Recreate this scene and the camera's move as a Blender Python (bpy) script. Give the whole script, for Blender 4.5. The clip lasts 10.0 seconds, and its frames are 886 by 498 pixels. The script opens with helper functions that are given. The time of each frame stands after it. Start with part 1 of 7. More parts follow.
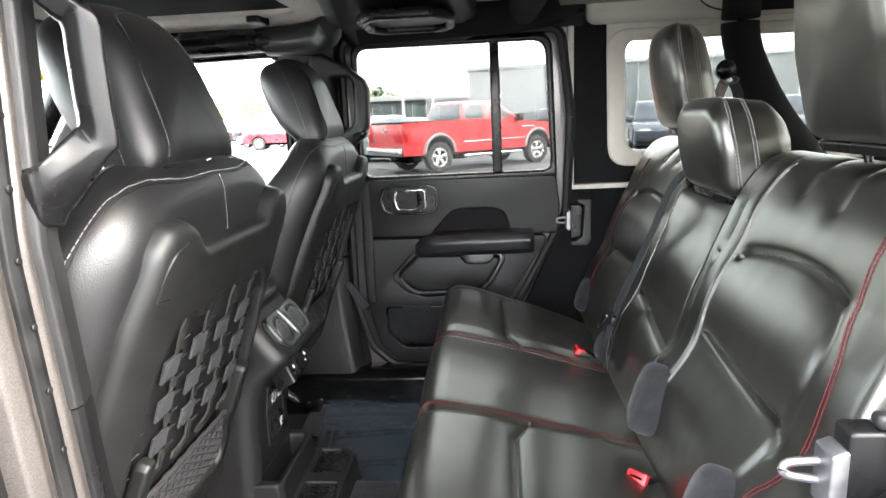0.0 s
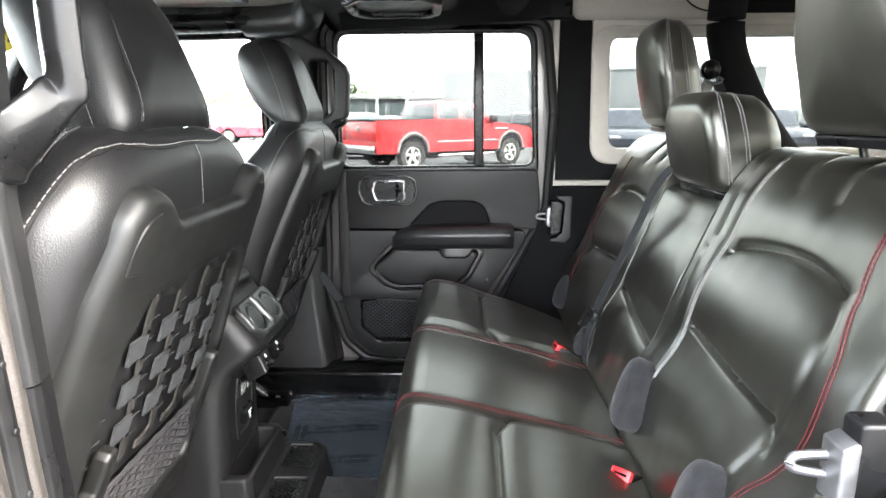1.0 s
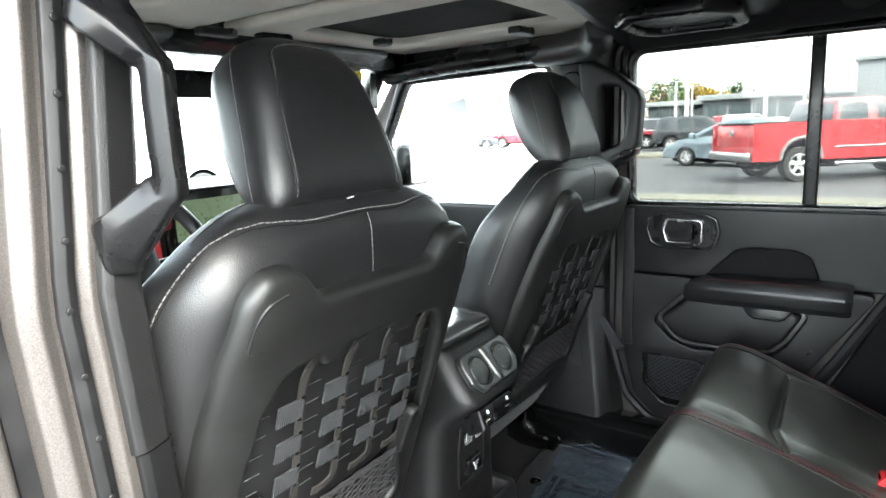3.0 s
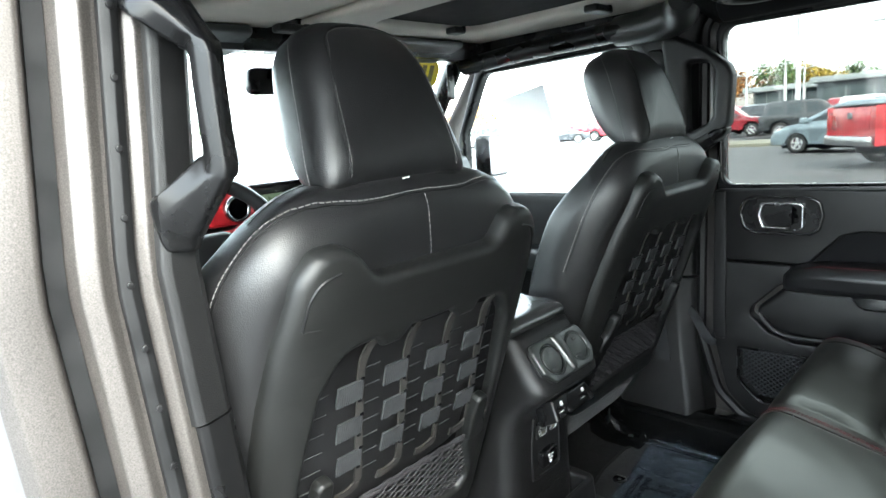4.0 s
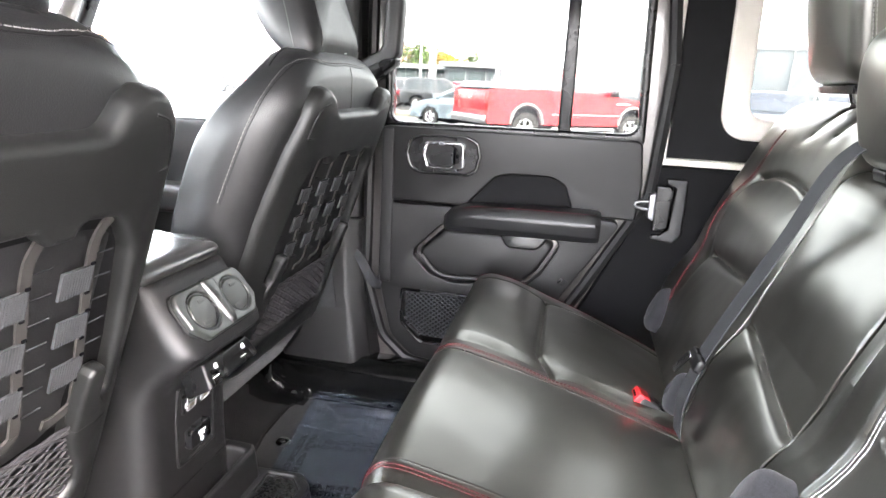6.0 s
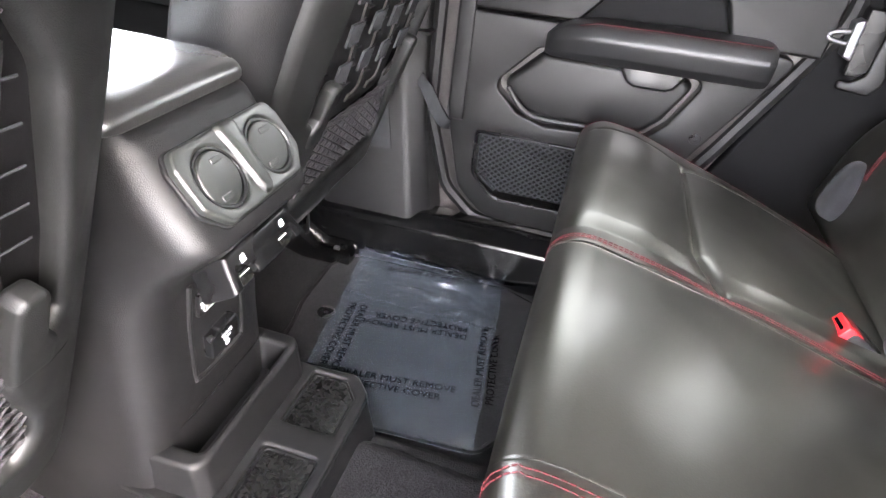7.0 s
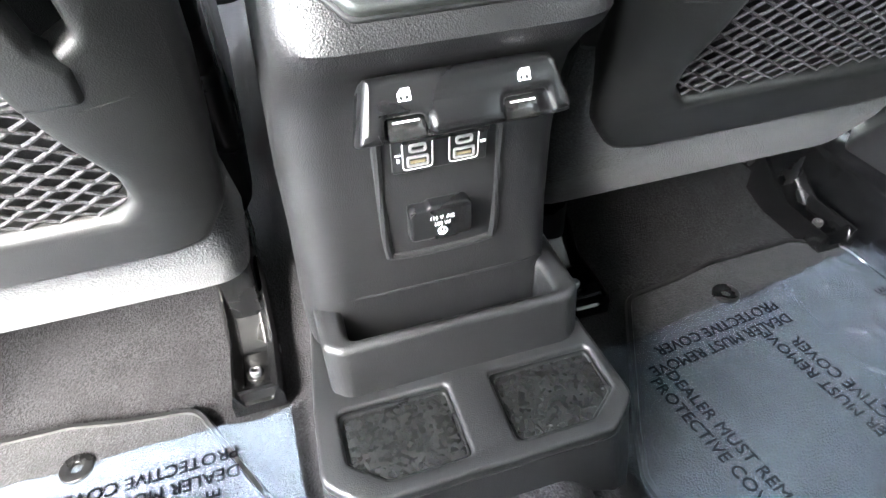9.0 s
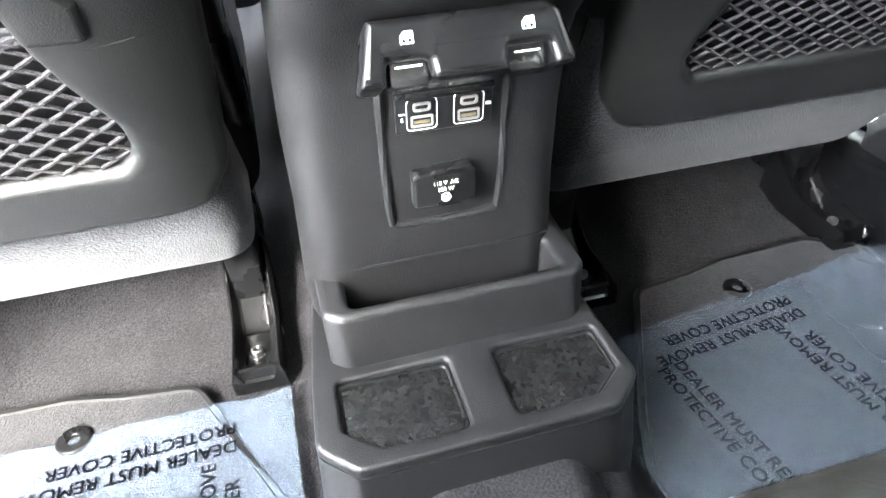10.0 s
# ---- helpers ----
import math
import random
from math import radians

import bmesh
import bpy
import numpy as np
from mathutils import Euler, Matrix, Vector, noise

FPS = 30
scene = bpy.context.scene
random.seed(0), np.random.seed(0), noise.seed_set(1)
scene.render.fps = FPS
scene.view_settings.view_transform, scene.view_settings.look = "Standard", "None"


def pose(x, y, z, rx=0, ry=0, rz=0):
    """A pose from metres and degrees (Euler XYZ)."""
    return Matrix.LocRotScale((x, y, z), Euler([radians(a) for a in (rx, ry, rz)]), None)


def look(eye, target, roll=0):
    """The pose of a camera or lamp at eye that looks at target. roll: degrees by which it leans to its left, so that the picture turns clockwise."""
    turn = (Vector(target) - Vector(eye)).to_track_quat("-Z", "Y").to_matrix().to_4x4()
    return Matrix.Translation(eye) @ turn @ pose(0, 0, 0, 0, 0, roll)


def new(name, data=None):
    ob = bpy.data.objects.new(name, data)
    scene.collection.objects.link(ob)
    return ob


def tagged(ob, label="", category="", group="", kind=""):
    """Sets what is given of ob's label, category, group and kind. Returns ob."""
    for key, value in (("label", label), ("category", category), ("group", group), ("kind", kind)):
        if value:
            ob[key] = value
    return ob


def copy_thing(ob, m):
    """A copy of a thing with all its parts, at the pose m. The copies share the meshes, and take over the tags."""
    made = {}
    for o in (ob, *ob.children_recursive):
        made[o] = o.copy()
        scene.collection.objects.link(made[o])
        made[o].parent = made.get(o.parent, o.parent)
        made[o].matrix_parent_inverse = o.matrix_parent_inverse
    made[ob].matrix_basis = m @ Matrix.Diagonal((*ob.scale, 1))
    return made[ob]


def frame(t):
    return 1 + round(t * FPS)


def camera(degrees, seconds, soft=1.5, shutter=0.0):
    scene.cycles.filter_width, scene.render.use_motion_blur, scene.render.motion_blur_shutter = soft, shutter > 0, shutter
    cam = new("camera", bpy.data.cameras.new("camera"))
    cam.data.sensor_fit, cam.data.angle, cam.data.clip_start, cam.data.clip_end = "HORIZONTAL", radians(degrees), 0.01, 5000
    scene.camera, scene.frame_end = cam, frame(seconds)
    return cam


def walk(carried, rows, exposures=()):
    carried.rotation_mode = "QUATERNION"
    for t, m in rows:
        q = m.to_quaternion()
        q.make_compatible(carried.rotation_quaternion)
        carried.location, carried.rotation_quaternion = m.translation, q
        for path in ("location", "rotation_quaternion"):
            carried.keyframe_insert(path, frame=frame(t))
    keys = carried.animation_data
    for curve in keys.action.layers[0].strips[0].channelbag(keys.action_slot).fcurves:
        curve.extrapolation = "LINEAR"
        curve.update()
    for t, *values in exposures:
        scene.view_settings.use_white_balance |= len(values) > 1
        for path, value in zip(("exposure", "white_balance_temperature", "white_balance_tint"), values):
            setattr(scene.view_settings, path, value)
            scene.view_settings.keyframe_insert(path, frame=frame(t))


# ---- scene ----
cam = camera(71.9, 10.0)
PATH = [
    (0, (0.394, -0.562, 0.951), (0.234, 1.386, 0.525), -2.6),
    (0.5, (0.367, -0.542, 0.934), (0.303, 1.413, 0.514), -1.0),
    (1, (0.364, -0.531, 0.920), (0.304, 1.422, 0.494), -0.3),
    (1.5, (0.364, -0.532, 0.921), (0.267, 1.417, 0.484), -0.4),
    (2, (0.396, -0.536, 0.936), (0.104, 1.395, 0.505), -1.2),
    (2.5, (0.499, -0.439, 0.975), (-0.259, 1.367, 0.570), -2.3),
    (3, (0.553, -0.304, 0.986), (-0.590, 1.292, 0.604), -2.5),
    (3.2, (0.569, -0.286, 0.975), (-0.674, 1.237, 0.610), -2.9),
    (4.3, (0.576, -0.261, 0.958), (-0.800, 1.141, 0.582), -4.8),
    (4.5, (0.572, -0.256, 0.960), (-0.789, 1.160, 0.578), -4.7),
    (5, (0.526, -0.246, 0.923), (-0.579, 1.372, 0.522), -3.8),
    (5.5, (0.478, -0.145, 0.904), (-0.147, 1.699, 0.445), -1.6),
    (5.7, (0.476, -0.118, 0.889), (0.005, 1.762, 0.397), 0.7),
    (6.8, (0.307, 0.095, 0.787), (-0.047, 1.868, -0.068), 4.7),
    (7, (0.258, 0.215, 0.779), (-0.117, 1.872, -0.276), 6.4),
    (7.5, (0.200, 0.419, 0.770), (-0.517, 1.785, -0.503), 9.9),
    (8, (0.218, 0.581, 0.693), (-1.071, 1.358, -0.623), 5.0),
    (8.5, (0.242, 0.572, 0.646), (-1.190, 1.029, -0.673), -2.0),
    (9, (0.283, 0.591, 0.597), (-1.179, 0.992, -0.707), -2.7),
    (9.5, (0.310, 0.596, 0.573), (-1.185, 0.979, -0.699), -2.6),
    (10, (0.308, 0.591, 0.558), (-1.207, 0.966, -0.692), -2.3),
]
walk(cam, [(t, look(eye, target, roll)) for t, eye, target, roll in PATH],
     [(0, 4.5, 6650, 10), (1, 4.75, 6600, 9), (2.5, 4.65, 6480, 7), (3.2, 4.4, 6300, 3), (4.4, 4.15, 6080, 0), (5, 4.05, 6000, -1), (5.5, 4.9, 6600, 9), (7, 6.05, 6750, 17), (8, 6.8, 6500, 10), (10, 6.95, 6350, 8)])

# ---- world, sun ----
world = bpy.data.worlds.new("sky")
scene.world = world
world.use_nodes = True
wn = world.node_tree
sky = wn.nodes.new("ShaderNodeTexSky")
sky.sky_type, sky.sun_disc = "NISHITA", False
sky.sun_elevation, sky.sun_rotation = radians(42), radians(130)
sky.air_density, sky.dust_density, sky.ozone_density = 1.0, 3.5, 1.0
cloud = wn.nodes.new("ShaderNodeTexNoise")
cloud.inputs["Scale"].default_value, cloud.inputs["Detail"].default_value = 2.2, 6
stretch = wn.nodes.new("ShaderNodeMapping")
stretch.inputs["Scale"].default_value = (1, 1, 5)
coord = wn.nodes.new("ShaderNodeTexCoord")
ramp = wn.nodes.new("ShaderNodeValToRGB")
ramp.color_ramp.elements[0].position, ramp.color_ramp.elements[1].position = 0.38, 0.62
mixc = wn.nodes.new("ShaderNodeMix")
mixc.data_type = "RGBA"
mixc.inputs["B"].default_value = (9.5, 9.8, 10.2, 1)
wn.links.new(coord.outputs["Generated"], stretch.inputs["Vector"])
wn.links.new(stretch.outputs[0], cloud.inputs["Vector"])
wn.links.new(cloud.outputs["Fac"], ramp.inputs["Fac"])
haze = wn.nodes.new("ShaderNodeMath")
haze.operation = "MULTIPLY_ADD"
haze.inputs[1].default_value, haze.inputs[2].default_value = 0.4, 0.45
wn.links.new(ramp.outputs["Color"], haze.inputs[0])
wn.links.new(haze.outputs[0], mixc.inputs["Factor"])
wn.links.new(sky.outputs[0], mixc.inputs["A"])
back = wn.nodes["Background"]
wn.links.new(mixc.outputs["Result"], back.inputs["Color"])
back.inputs["Strength"].default_value = 0.13

sun = new("sun", bpy.data.lights.new("sun", "SUN"))
sun.data.energy, sun.data.angle, sun.data.color = 1.2, radians(30), (1.0, 0.95, 0.88)
sun.matrix_world = look((2.7, -0.95, 2.5), (0, 0, 0))


# ---- helpers of this scene ----
def smooth_sharp(bm, degrees):
    bm.normal_update()
    for f in bm.faces:
        f.smooth = True
    for e in bm.edges:
        if len(e.link_faces) == 2 and e.calc_face_angle(0) > radians(degrees):
            e.smooth = False


def part(name, bm, material, parent=None, label="", sharp=38):
    smooth_sharp(bm, sharp)
    me = bpy.data.meshes.new(name)
    bm.to_mesh(me)
    bm.free()
    me.materials.append(material)
    ob = new(name, me)
    if parent:
        ob.parent = parent
        base = parent
        m = Matrix()
        while base:
            m = base.matrix_basis @ m if base.type == "EMPTY" else m
            base = base.parent
        ob.matrix_parent_inverse = m.inverted() if parent.type == "EMPTY" else Matrix()
    return tagged(ob, label)


def thing(name, label, category, at=(0, 0, 0), group="", kind=""):
    ob = new(name)
    ob.empty_display_size = 0.1
    ob.matrix_basis = Matrix.Translation(at)
    return tagged(ob, label, category, group, kind)


def solid(name, bm, material, label, category, group="", kind=""):
    return tagged(part(name, bm, material), label, category, group, kind)


def rnd(points, r, n=5):
    """A polygon with its corners rounded; r one radius or one for each corner."""
    out, k = [], len(points)
    pts = [Vector((p[0], p[1])) for p in points]
    for i, p in enumerate(pts):
        a, b = pts[i - 1] - p, pts[(i + 1) % k] - p
        rad = r[i] if isinstance(r, (list, tuple)) else r
        ang = a.angle(b) if a.length and b.length else math.pi
        if rad <= 0 or ang > 3.12:
            out.append(p.copy())
            continue
        d = min(rad / math.tan(ang / 2), 0.49 * a.length, 0.49 * b.length)
        s, e = p + a.normalized() * d, p + b.normalized() * d
        for j in range(n + 1):
            t = j / n
            out.append(s * (1 - t) ** 2 + p * 2 * t * (1 - t) + e * t * t)
    return out


def sheet(outlines, depth, bevel=0.0, steps=2):
    """Flat piece with holes in the xy plane, from z = 0 up to depth, with rounded edges."""
    cu = bpy.data.curves.new("outline", "CURVE")
    cu.dimensions, cu.fill_mode = "2D", "BOTH"
    cu.extrude, cu.bevel_depth, cu.bevel_resolution, cu.offset = depth / 2 - bevel, bevel, steps, -bevel
    for pts in outlines:
        s = cu.splines.new("POLY")
        s.points.add(len(pts) - 1)
        for q, p in zip(s.points, pts):
            q.co = (p[0], p[1], 0, 1)
        s.use_cyclic_u = True
    ob = bpy.data.objects.new("outline", cu)
    bm = bmesh.new()
    bm.from_mesh(ob.to_mesh())
    ob.to_mesh_clear()
    bpy.data.objects.remove(ob)
    bpy.data.curves.remove(cu)
    bmesh.ops.remove_doubles(bm, verts=bm.verts, dist=1e-5)
    bmesh.ops.recalc_face_normals(bm, faces=bm.faces)
    for v in bm.verts:
        v.co.z += depth / 2
    return bm


def bend(bm, f):
    for v in bm.verts:
        v.co = Vector(f(*v.co))
    bmesh.ops.recalc_face_normals(bm, faces=bm.faces)
    return bm


def gridded(bm, us, vs):
    """Cuts a sheet along lines of x and y, so that it bends smoothly."""
    for k, stations in ((0, us), (1, vs)):
        n = Vector((1, 0, 0)) if k == 0 else Vector((0, 1, 0))
        for a in stations:
            bmesh.ops.bisect_plane(bm, geom=bm.verts[:] + bm.edges[:] + bm.faces[:], plane_co=n * a, plane_no=n)
    return bm


def wallwards(y, sign=-1):
    """Maps a sheet's (x, z) outline onto a wall at y; its depth grows towards sign * y."""
    return lambda a, b, c: (a, y + sign * c, b)


def loft(rings, cap=True):
    bm = bmesh.new()
    rows = [[bm.verts.new(p) for p in r] for r in rings]
    n = len(rings[0])
    for a, b in zip(rows, rows[1:]):
        for i in range(n):
            bm.faces.new((a[i], a[(i + 1) % n], b[(i + 1) % n], b[i]))
    if cap:
        bm.faces.new(rows[0][::-1])
        bm.faces.new(rows[-1])
    bmesh.ops.recalc_face_normals(bm, faces=bm.faces)
    return bm


def pillow(outline, profile, crown=0.0):
    """Soft body: the outline shrunk by each inset at each height; crown bulges the last face."""
    xs, ys = [p[0] for p in outline], [p[1] for p in outline]
    cx, cy = (min(xs) + max(xs)) / 2, (min(ys) + max(ys)) / 2
    hx, hy = (max(xs) - min(xs)) / 2, (max(ys) - min(ys)) / 2
    rings = []
    for inset, w in profile:
        sx, sy = max(1 - inset / hx, 0.02), max(1 - inset / hy, 0.02)
        rings.append([(cx + (p[0] - cx) * sx, cy + (p[1] - cy) * sy, w) for p in outline])
    if crown:
        last, w = rings[-1], profile[-1][1]
        for s in (0.8, 0.6, 0.4, 0.2, 0.04):
            rings.append([(cx + (p[0] - cx) * s, cy + (p[1] - cy) * s, w + crown * (1 - s * s)) for p in last])
    return loft(rings)


def soft_profile(depth, r, back=0.0, n=6):
    """Profile from w = 0 to depth: a back edge rounded by back and a front edge rounded by r."""
    out = []
    if back:
        out += [(back * (1 - math.sin(math.pi / 2 * i / n)), back * (1 - math.cos(math.pi / 2 * i / n))) for i in range(n)]
    else:
        out.append((0, 0))
    out += [(r * (1 - math.cos(math.pi / 2 * i / n)), depth - r + r * math.sin(math.pi / 2 * i / n)) for i in range(n + 1)]
    return out


def box(x0, x1, y0, y1, z0, z1, bevel=0.004, steps=2):
    bm = bmesh.new()
    bmesh.ops.create_cube(bm, size=1)
    for v in bm.verts:
        v.co = ((x0 + x1) / 2 + v.co.x * (x1 - x0), (y0 + y1) / 2 + v.co.y * (y1 - y0), (z0 + z1) / 2 + v.co.z * (z1 - z0))
    if bevel:
        bmesh.ops.bevel(bm, geom=bm.edges[:], offset=bevel, segments=steps, profile=0.5, affect="EDGES")
    return bm


def curve_points(points, n=8, closed=False):
    """Catmull-Rom through the points."""
    p = [Vector(q) for q in points]
    k = len(p)
    out = []
    for i in range(k if closed else k - 1):
        a, b, c, d = (p[(i + j) % k] if closed else p[min(max(i + j, 0), k - 1)] for j in (-1, 0, 1, 2))
        for j in range(n):
            t = j / n
            out.append(0.5 * (2 * b + (c - a) * t + (2 * a - 5 * b + 4 * c - d) * t * t + (3 * b - a - 3 * c + d) * t ** 3))
    if not closed:
        out.append(p[-1])
    return out


def tube(points, r, n=10, closed=False, flat=1.0, up=(0, 0, 1), bm=None):
    """Sweep of a circle, or of an ellipse flattened along up, along a line of points."""
    pts = [Vector(q) for q in points]
    k = len(pts)
    bm = bm or bmesh.new()
    rows = []
    for i, p in enumerate(pts):
        a = pts[i - 1] if (i or closed) else p
        b = pts[(i + 1) % k] if (i < k - 1 or closed) else p
        d = (b - a).normalized()
        side = d.cross(Vector(up))
        if side.length < 1e-3:
            side = d.cross(Vector((1, 0.01, 0)))
        side.normalize()
        w = side.cross(d).normalized()
        rad = r[i] if isinstance(r, (list, tuple)) else r
        rows.append([bm.verts.new(p + side * math.cos(t) * rad + w * math.sin(t) * rad * flat) for t in [2 * math.pi * j / n for j in range(n)]])
    made = []
    for a, b in zip(rows, rows[1:] + (rows[:1] if closed else [])):
        for i in range(n):
            made.append(bm.faces.new((a[i], b[i], b[(i + 1) % n], a[(i + 1) % n])))
    if not closed:
        made += [bm.faces.new(rows[0]), bm.faces.new(rows[-1][::-1])]
    bmesh.ops.recalc_face_normals(bm, faces=made)
    return bm


def puff(us, vs, h, place, thick):
    """Upholstered panel: a grid over us x vs at height h(u, v), with sides down to -thick, put in place."""
    bm = bmesh.new()
    g = [[bm.verts.new(place(u, v, h(u, v))) for v in vs] for u in us]
    for i in range(len(us) - 1):
        for j in range(len(vs) - 1):
            bm.faces.new((g[i][j], g[i + 1][j], g[i + 1][j + 1], g[i][j + 1]))
    nu, nv = len(us), len(vs)
    rim = [(i, 0) for i in range(nu)] + [(nu - 1, j) for j in range(1, nv)] + [(i, nv - 1) for i in range(nu - 2, -1, -1)] + [(0, j) for j in range(nv - 2, 0, -1)]
    low = [bm.verts.new(place(us[i], vs[j], -thick)) for i, j in rim]
    for k in range(len(rim)):
        a, b = rim[k], rim[(k + 1) % len(rim)]
        bm.faces.new((g[a[0]][a[1]], low[k], low[(k + 1) % len(rim)], g[b[0]][b[1]]))
    bm.faces.new(low[::-1])
    bmesh.ops.recalc_face_normals(bm, faces=bm.faces)
    return bm


def spread(a, b, n, r):
    """Grid stations from a to b, close together within r of either end."""
    edge = [r * (1 - math.cos(math.pi / 2 * i / 6)) for i in range(7)]
    mid = list(np.linspace(a + r, b - r, n))[1:-1]
    return [a + e for e in edge] + mid + [b - e for e in reversed(edge)]


def edge_drop(d, r):
    return 0 if d >= r else r - math.sqrt(max(r * r - (r - d) ** 2, 0))


def furrow(us, vs, line, depth, width):
    """Furrows of a whole grid: narrow sewn line with softly drawn-in sides."""
    U, V = np.meshgrid(us, vs, indexing="ij")
    best = np.full(U.shape, 9.0)
    for a, b in zip(line, line[1:]):
        du, dv = b[0] - a[0], b[1] - a[1]
        t = np.clip(((U - a[0]) * du + (V - a[1]) * dv) / (du * du + dv * dv + 1e-12), 0, 1)
        best = np.minimum(best, np.hypot(U - a[0] - t * du, V - a[1] - t * dv))
    return -depth * (0.55 * np.exp(-(best / width) ** 2) + 0.45 * np.exp(-best / (width * 3.2)))


def snapped(points, bm, lift=0.0008):
    """The points moved onto the nearest place of a mesh."""
    from mathutils.bvhtree import BVHTree
    tree = BVHTree.FromBMesh(bm)
    out = []
    for p in points:
        q, nrm, _, _ = tree.find_nearest(Vector(p))
        out.append(q + nrm * lift)
    return out


def stitches(points, length=0.006, gap=0.003, r=0.0007):
    """A row of short thread stitches along a line."""
    pts = [Vector(p) for p in points]
    bm, run, on, start = bmesh.new(), 0.0, True, pts[0]
    for a, b in zip(pts, pts[1:]):
        step = (b - a).length
        pos = 0.0
        while step - pos > 1e-9:
            need = (length if on else gap) - run
            if pos + need <= step:
                pos += need
                q = a.lerp(b, pos / step)
                if on and (q - start).length > 1e-4:
                    tube([start, q], r, 5, bm=bm)
                start, on, run = q, not on, 0.0
            else:
                run += step - pos
                pos = step
    return bm


def words(text, size, depth=0.0003):
    cu = bpy.data.curves.new("words", "FONT")
    cu.body, cu.size, cu.extrude, cu.align_x, cu.align_y = text, size, depth, "CENTER", "CENTER"
    cu.resolution_u = 3
    ob = bpy.data.objects.new("words", cu)
    bm = bmesh.new()
    bm.from_mesh(ob.to_mesh())
    ob.to_mesh_clear()
    bpy.data.objects.remove(ob)
    bpy.data.curves.remove(cu)
    return bm


def disc(r0, r1, depth, n=32, bevel=0.0):
    """Flat round piece or ring (r0 > 0) in the xy plane."""
    ring = lambda r: [(r * math.cos(2 * math.pi * i / n), r * math.sin(2 * math.pi * i / n)) for i in range(n)]
    return sheet([ring(r1)] + ([ring(r0)] if r0 else []), depth, bevel)


def join(*bms):
    out = bms[0]
    for b in bms[1:]:
        me = bpy.data.meshes.new("join")
        b.to_mesh(me)
        b.free()
        out.from_mesh(me)
        bpy.data.meshes.remove(me)
    return out


# ---- materials ----
def surface(name, color, rough=0.5, metal=0.0, var=0.2, coarse=14.0, fine=500.0, bump=0.15, fine_bump=0.15, rough_var=0.12, cells=False, coat=0.0, flakes=0.0, sheen=0.0, spec=0.5, coat_rough=0.08, speck=0.0, relief=0.0006):
    """Painted, moulded or woven surface with large and small variation of colour, gloss and relief."""
    m = bpy.data.materials.new(name)
    m.use_nodes = True
    n, l = m.node_tree.nodes, m.node_tree.links
    p = n["Principled BSDF"]
    tc = n.new("ShaderNodeTexCoord")
    big = n.new("ShaderNodeTexNoise")
    big.inputs["Scale"].default_value, big.inputs["Detail"].default_value = coarse, 5
    small = n.new("ShaderNodeTexVoronoi" if cells else "ShaderNodeTexNoise")
    small.inputs["Scale"].default_value = fine
    l.new(tc.outputs["Object"], big.inputs["Vector"])
    l.new(tc.outputs["Object"], small.inputs["Vector"])
    lo = [c * (1 - var) for c in color] + [1]
    hi = [min(c * (1 + var), 1) for c in color] + [1]
    mix = n.new("ShaderNodeMix")
    mix.data_type = "RGBA"
    mix.inputs["A"].default_value, mix.inputs["B"].default_value = lo, hi
    wide = n.new("ShaderNodeMapRange")
    wide.inputs["From Min"].default_value, wide.inputs["From Max"].default_value = 0.34, 0.66
    l.new(big.outputs["Fac"], wide.inputs["Value"])
    l.new(wide.outputs["Result"], mix.inputs["Factor"])
    last = mix.outputs["Result"]
    if speck:
        dots = n.new("ShaderNodeMapRange")
        dots.inputs["From Min"].default_value, dots.inputs["From Max"].default_value = 0.36, 0.66
        dots.inputs["To Min"].default_value, dots.inputs["To Max"].default_value = 1 - speck, 1 + speck
        l.new(small.outputs["Fac"], dots.inputs["Value"])
        tone = n.new("ShaderNodeVectorMath")
        tone.operation = "SCALE"
        l.new(last, tone.inputs[0])
        l.new(dots.outputs["Result"], tone.inputs["Scale"])
        last = tone.outputs["Vector"]
    fac = small.outputs["Distance" if cells else "Fac"]
    if flakes:
        mul = n.new("ShaderNodeMix")
        mul.data_type, mul.blend_type = "RGBA", "OVERLAY"
        mul.inputs["Factor"].default_value = flakes
        l.new(last, mul.inputs["A"])
        l.new(small.outputs["Color"], mul.inputs["B"])
        bw = n.new("ShaderNodeRGBToBW")
        l.new(small.outputs["Color"], bw.inputs[0])
        l.new(bw.outputs[0], mul.inputs["B"])
        last = mul.outputs["Result"]
    l.new(last, p.inputs["Base Color"])
    mr = n.new("ShaderNodeMapRange")
    mr.inputs["To Min"].default_value, mr.inputs["To Max"].default_value = max(rough - rough_var, 0.02), min(rough + rough_var, 1)
    mr.inputs["From Min"].default_value, mr.inputs["From Max"].default_value = 0.3, 0.7
    l.new(big.outputs["Fac"], mr.inputs["Value"])
    l.new(mr.outputs["Result"], p.inputs["Roughness"])
    p.inputs["Metallic"].default_value = metal
    p.inputs["Coat Weight"].default_value, p.inputs["Coat Roughness"].default_value = coat, coat_rough
    p.inputs["Sheen Weight"].default_value = sheen
    p.inputs["Specular IOR Level"].default_value = spec
    b1, b2 = n.new("ShaderNodeBump"), n.new("ShaderNodeBump")
    b1.inputs["Strength"].default_value, b1.inputs["Distance"].default_value = bump, 0.004
    b2.inputs["Strength"].default_value, b2.inputs["Distance"].default_value = fine_bump, relief
    l.new(big.outputs["Fac"], b1.inputs["Height"])
    l.new(fac, b2.inputs["Height"])
    l.new(b1.outputs[0], b2.inputs["Normal"])
    l.new(b2.outputs[0], p.inputs["Normal"])
    return m


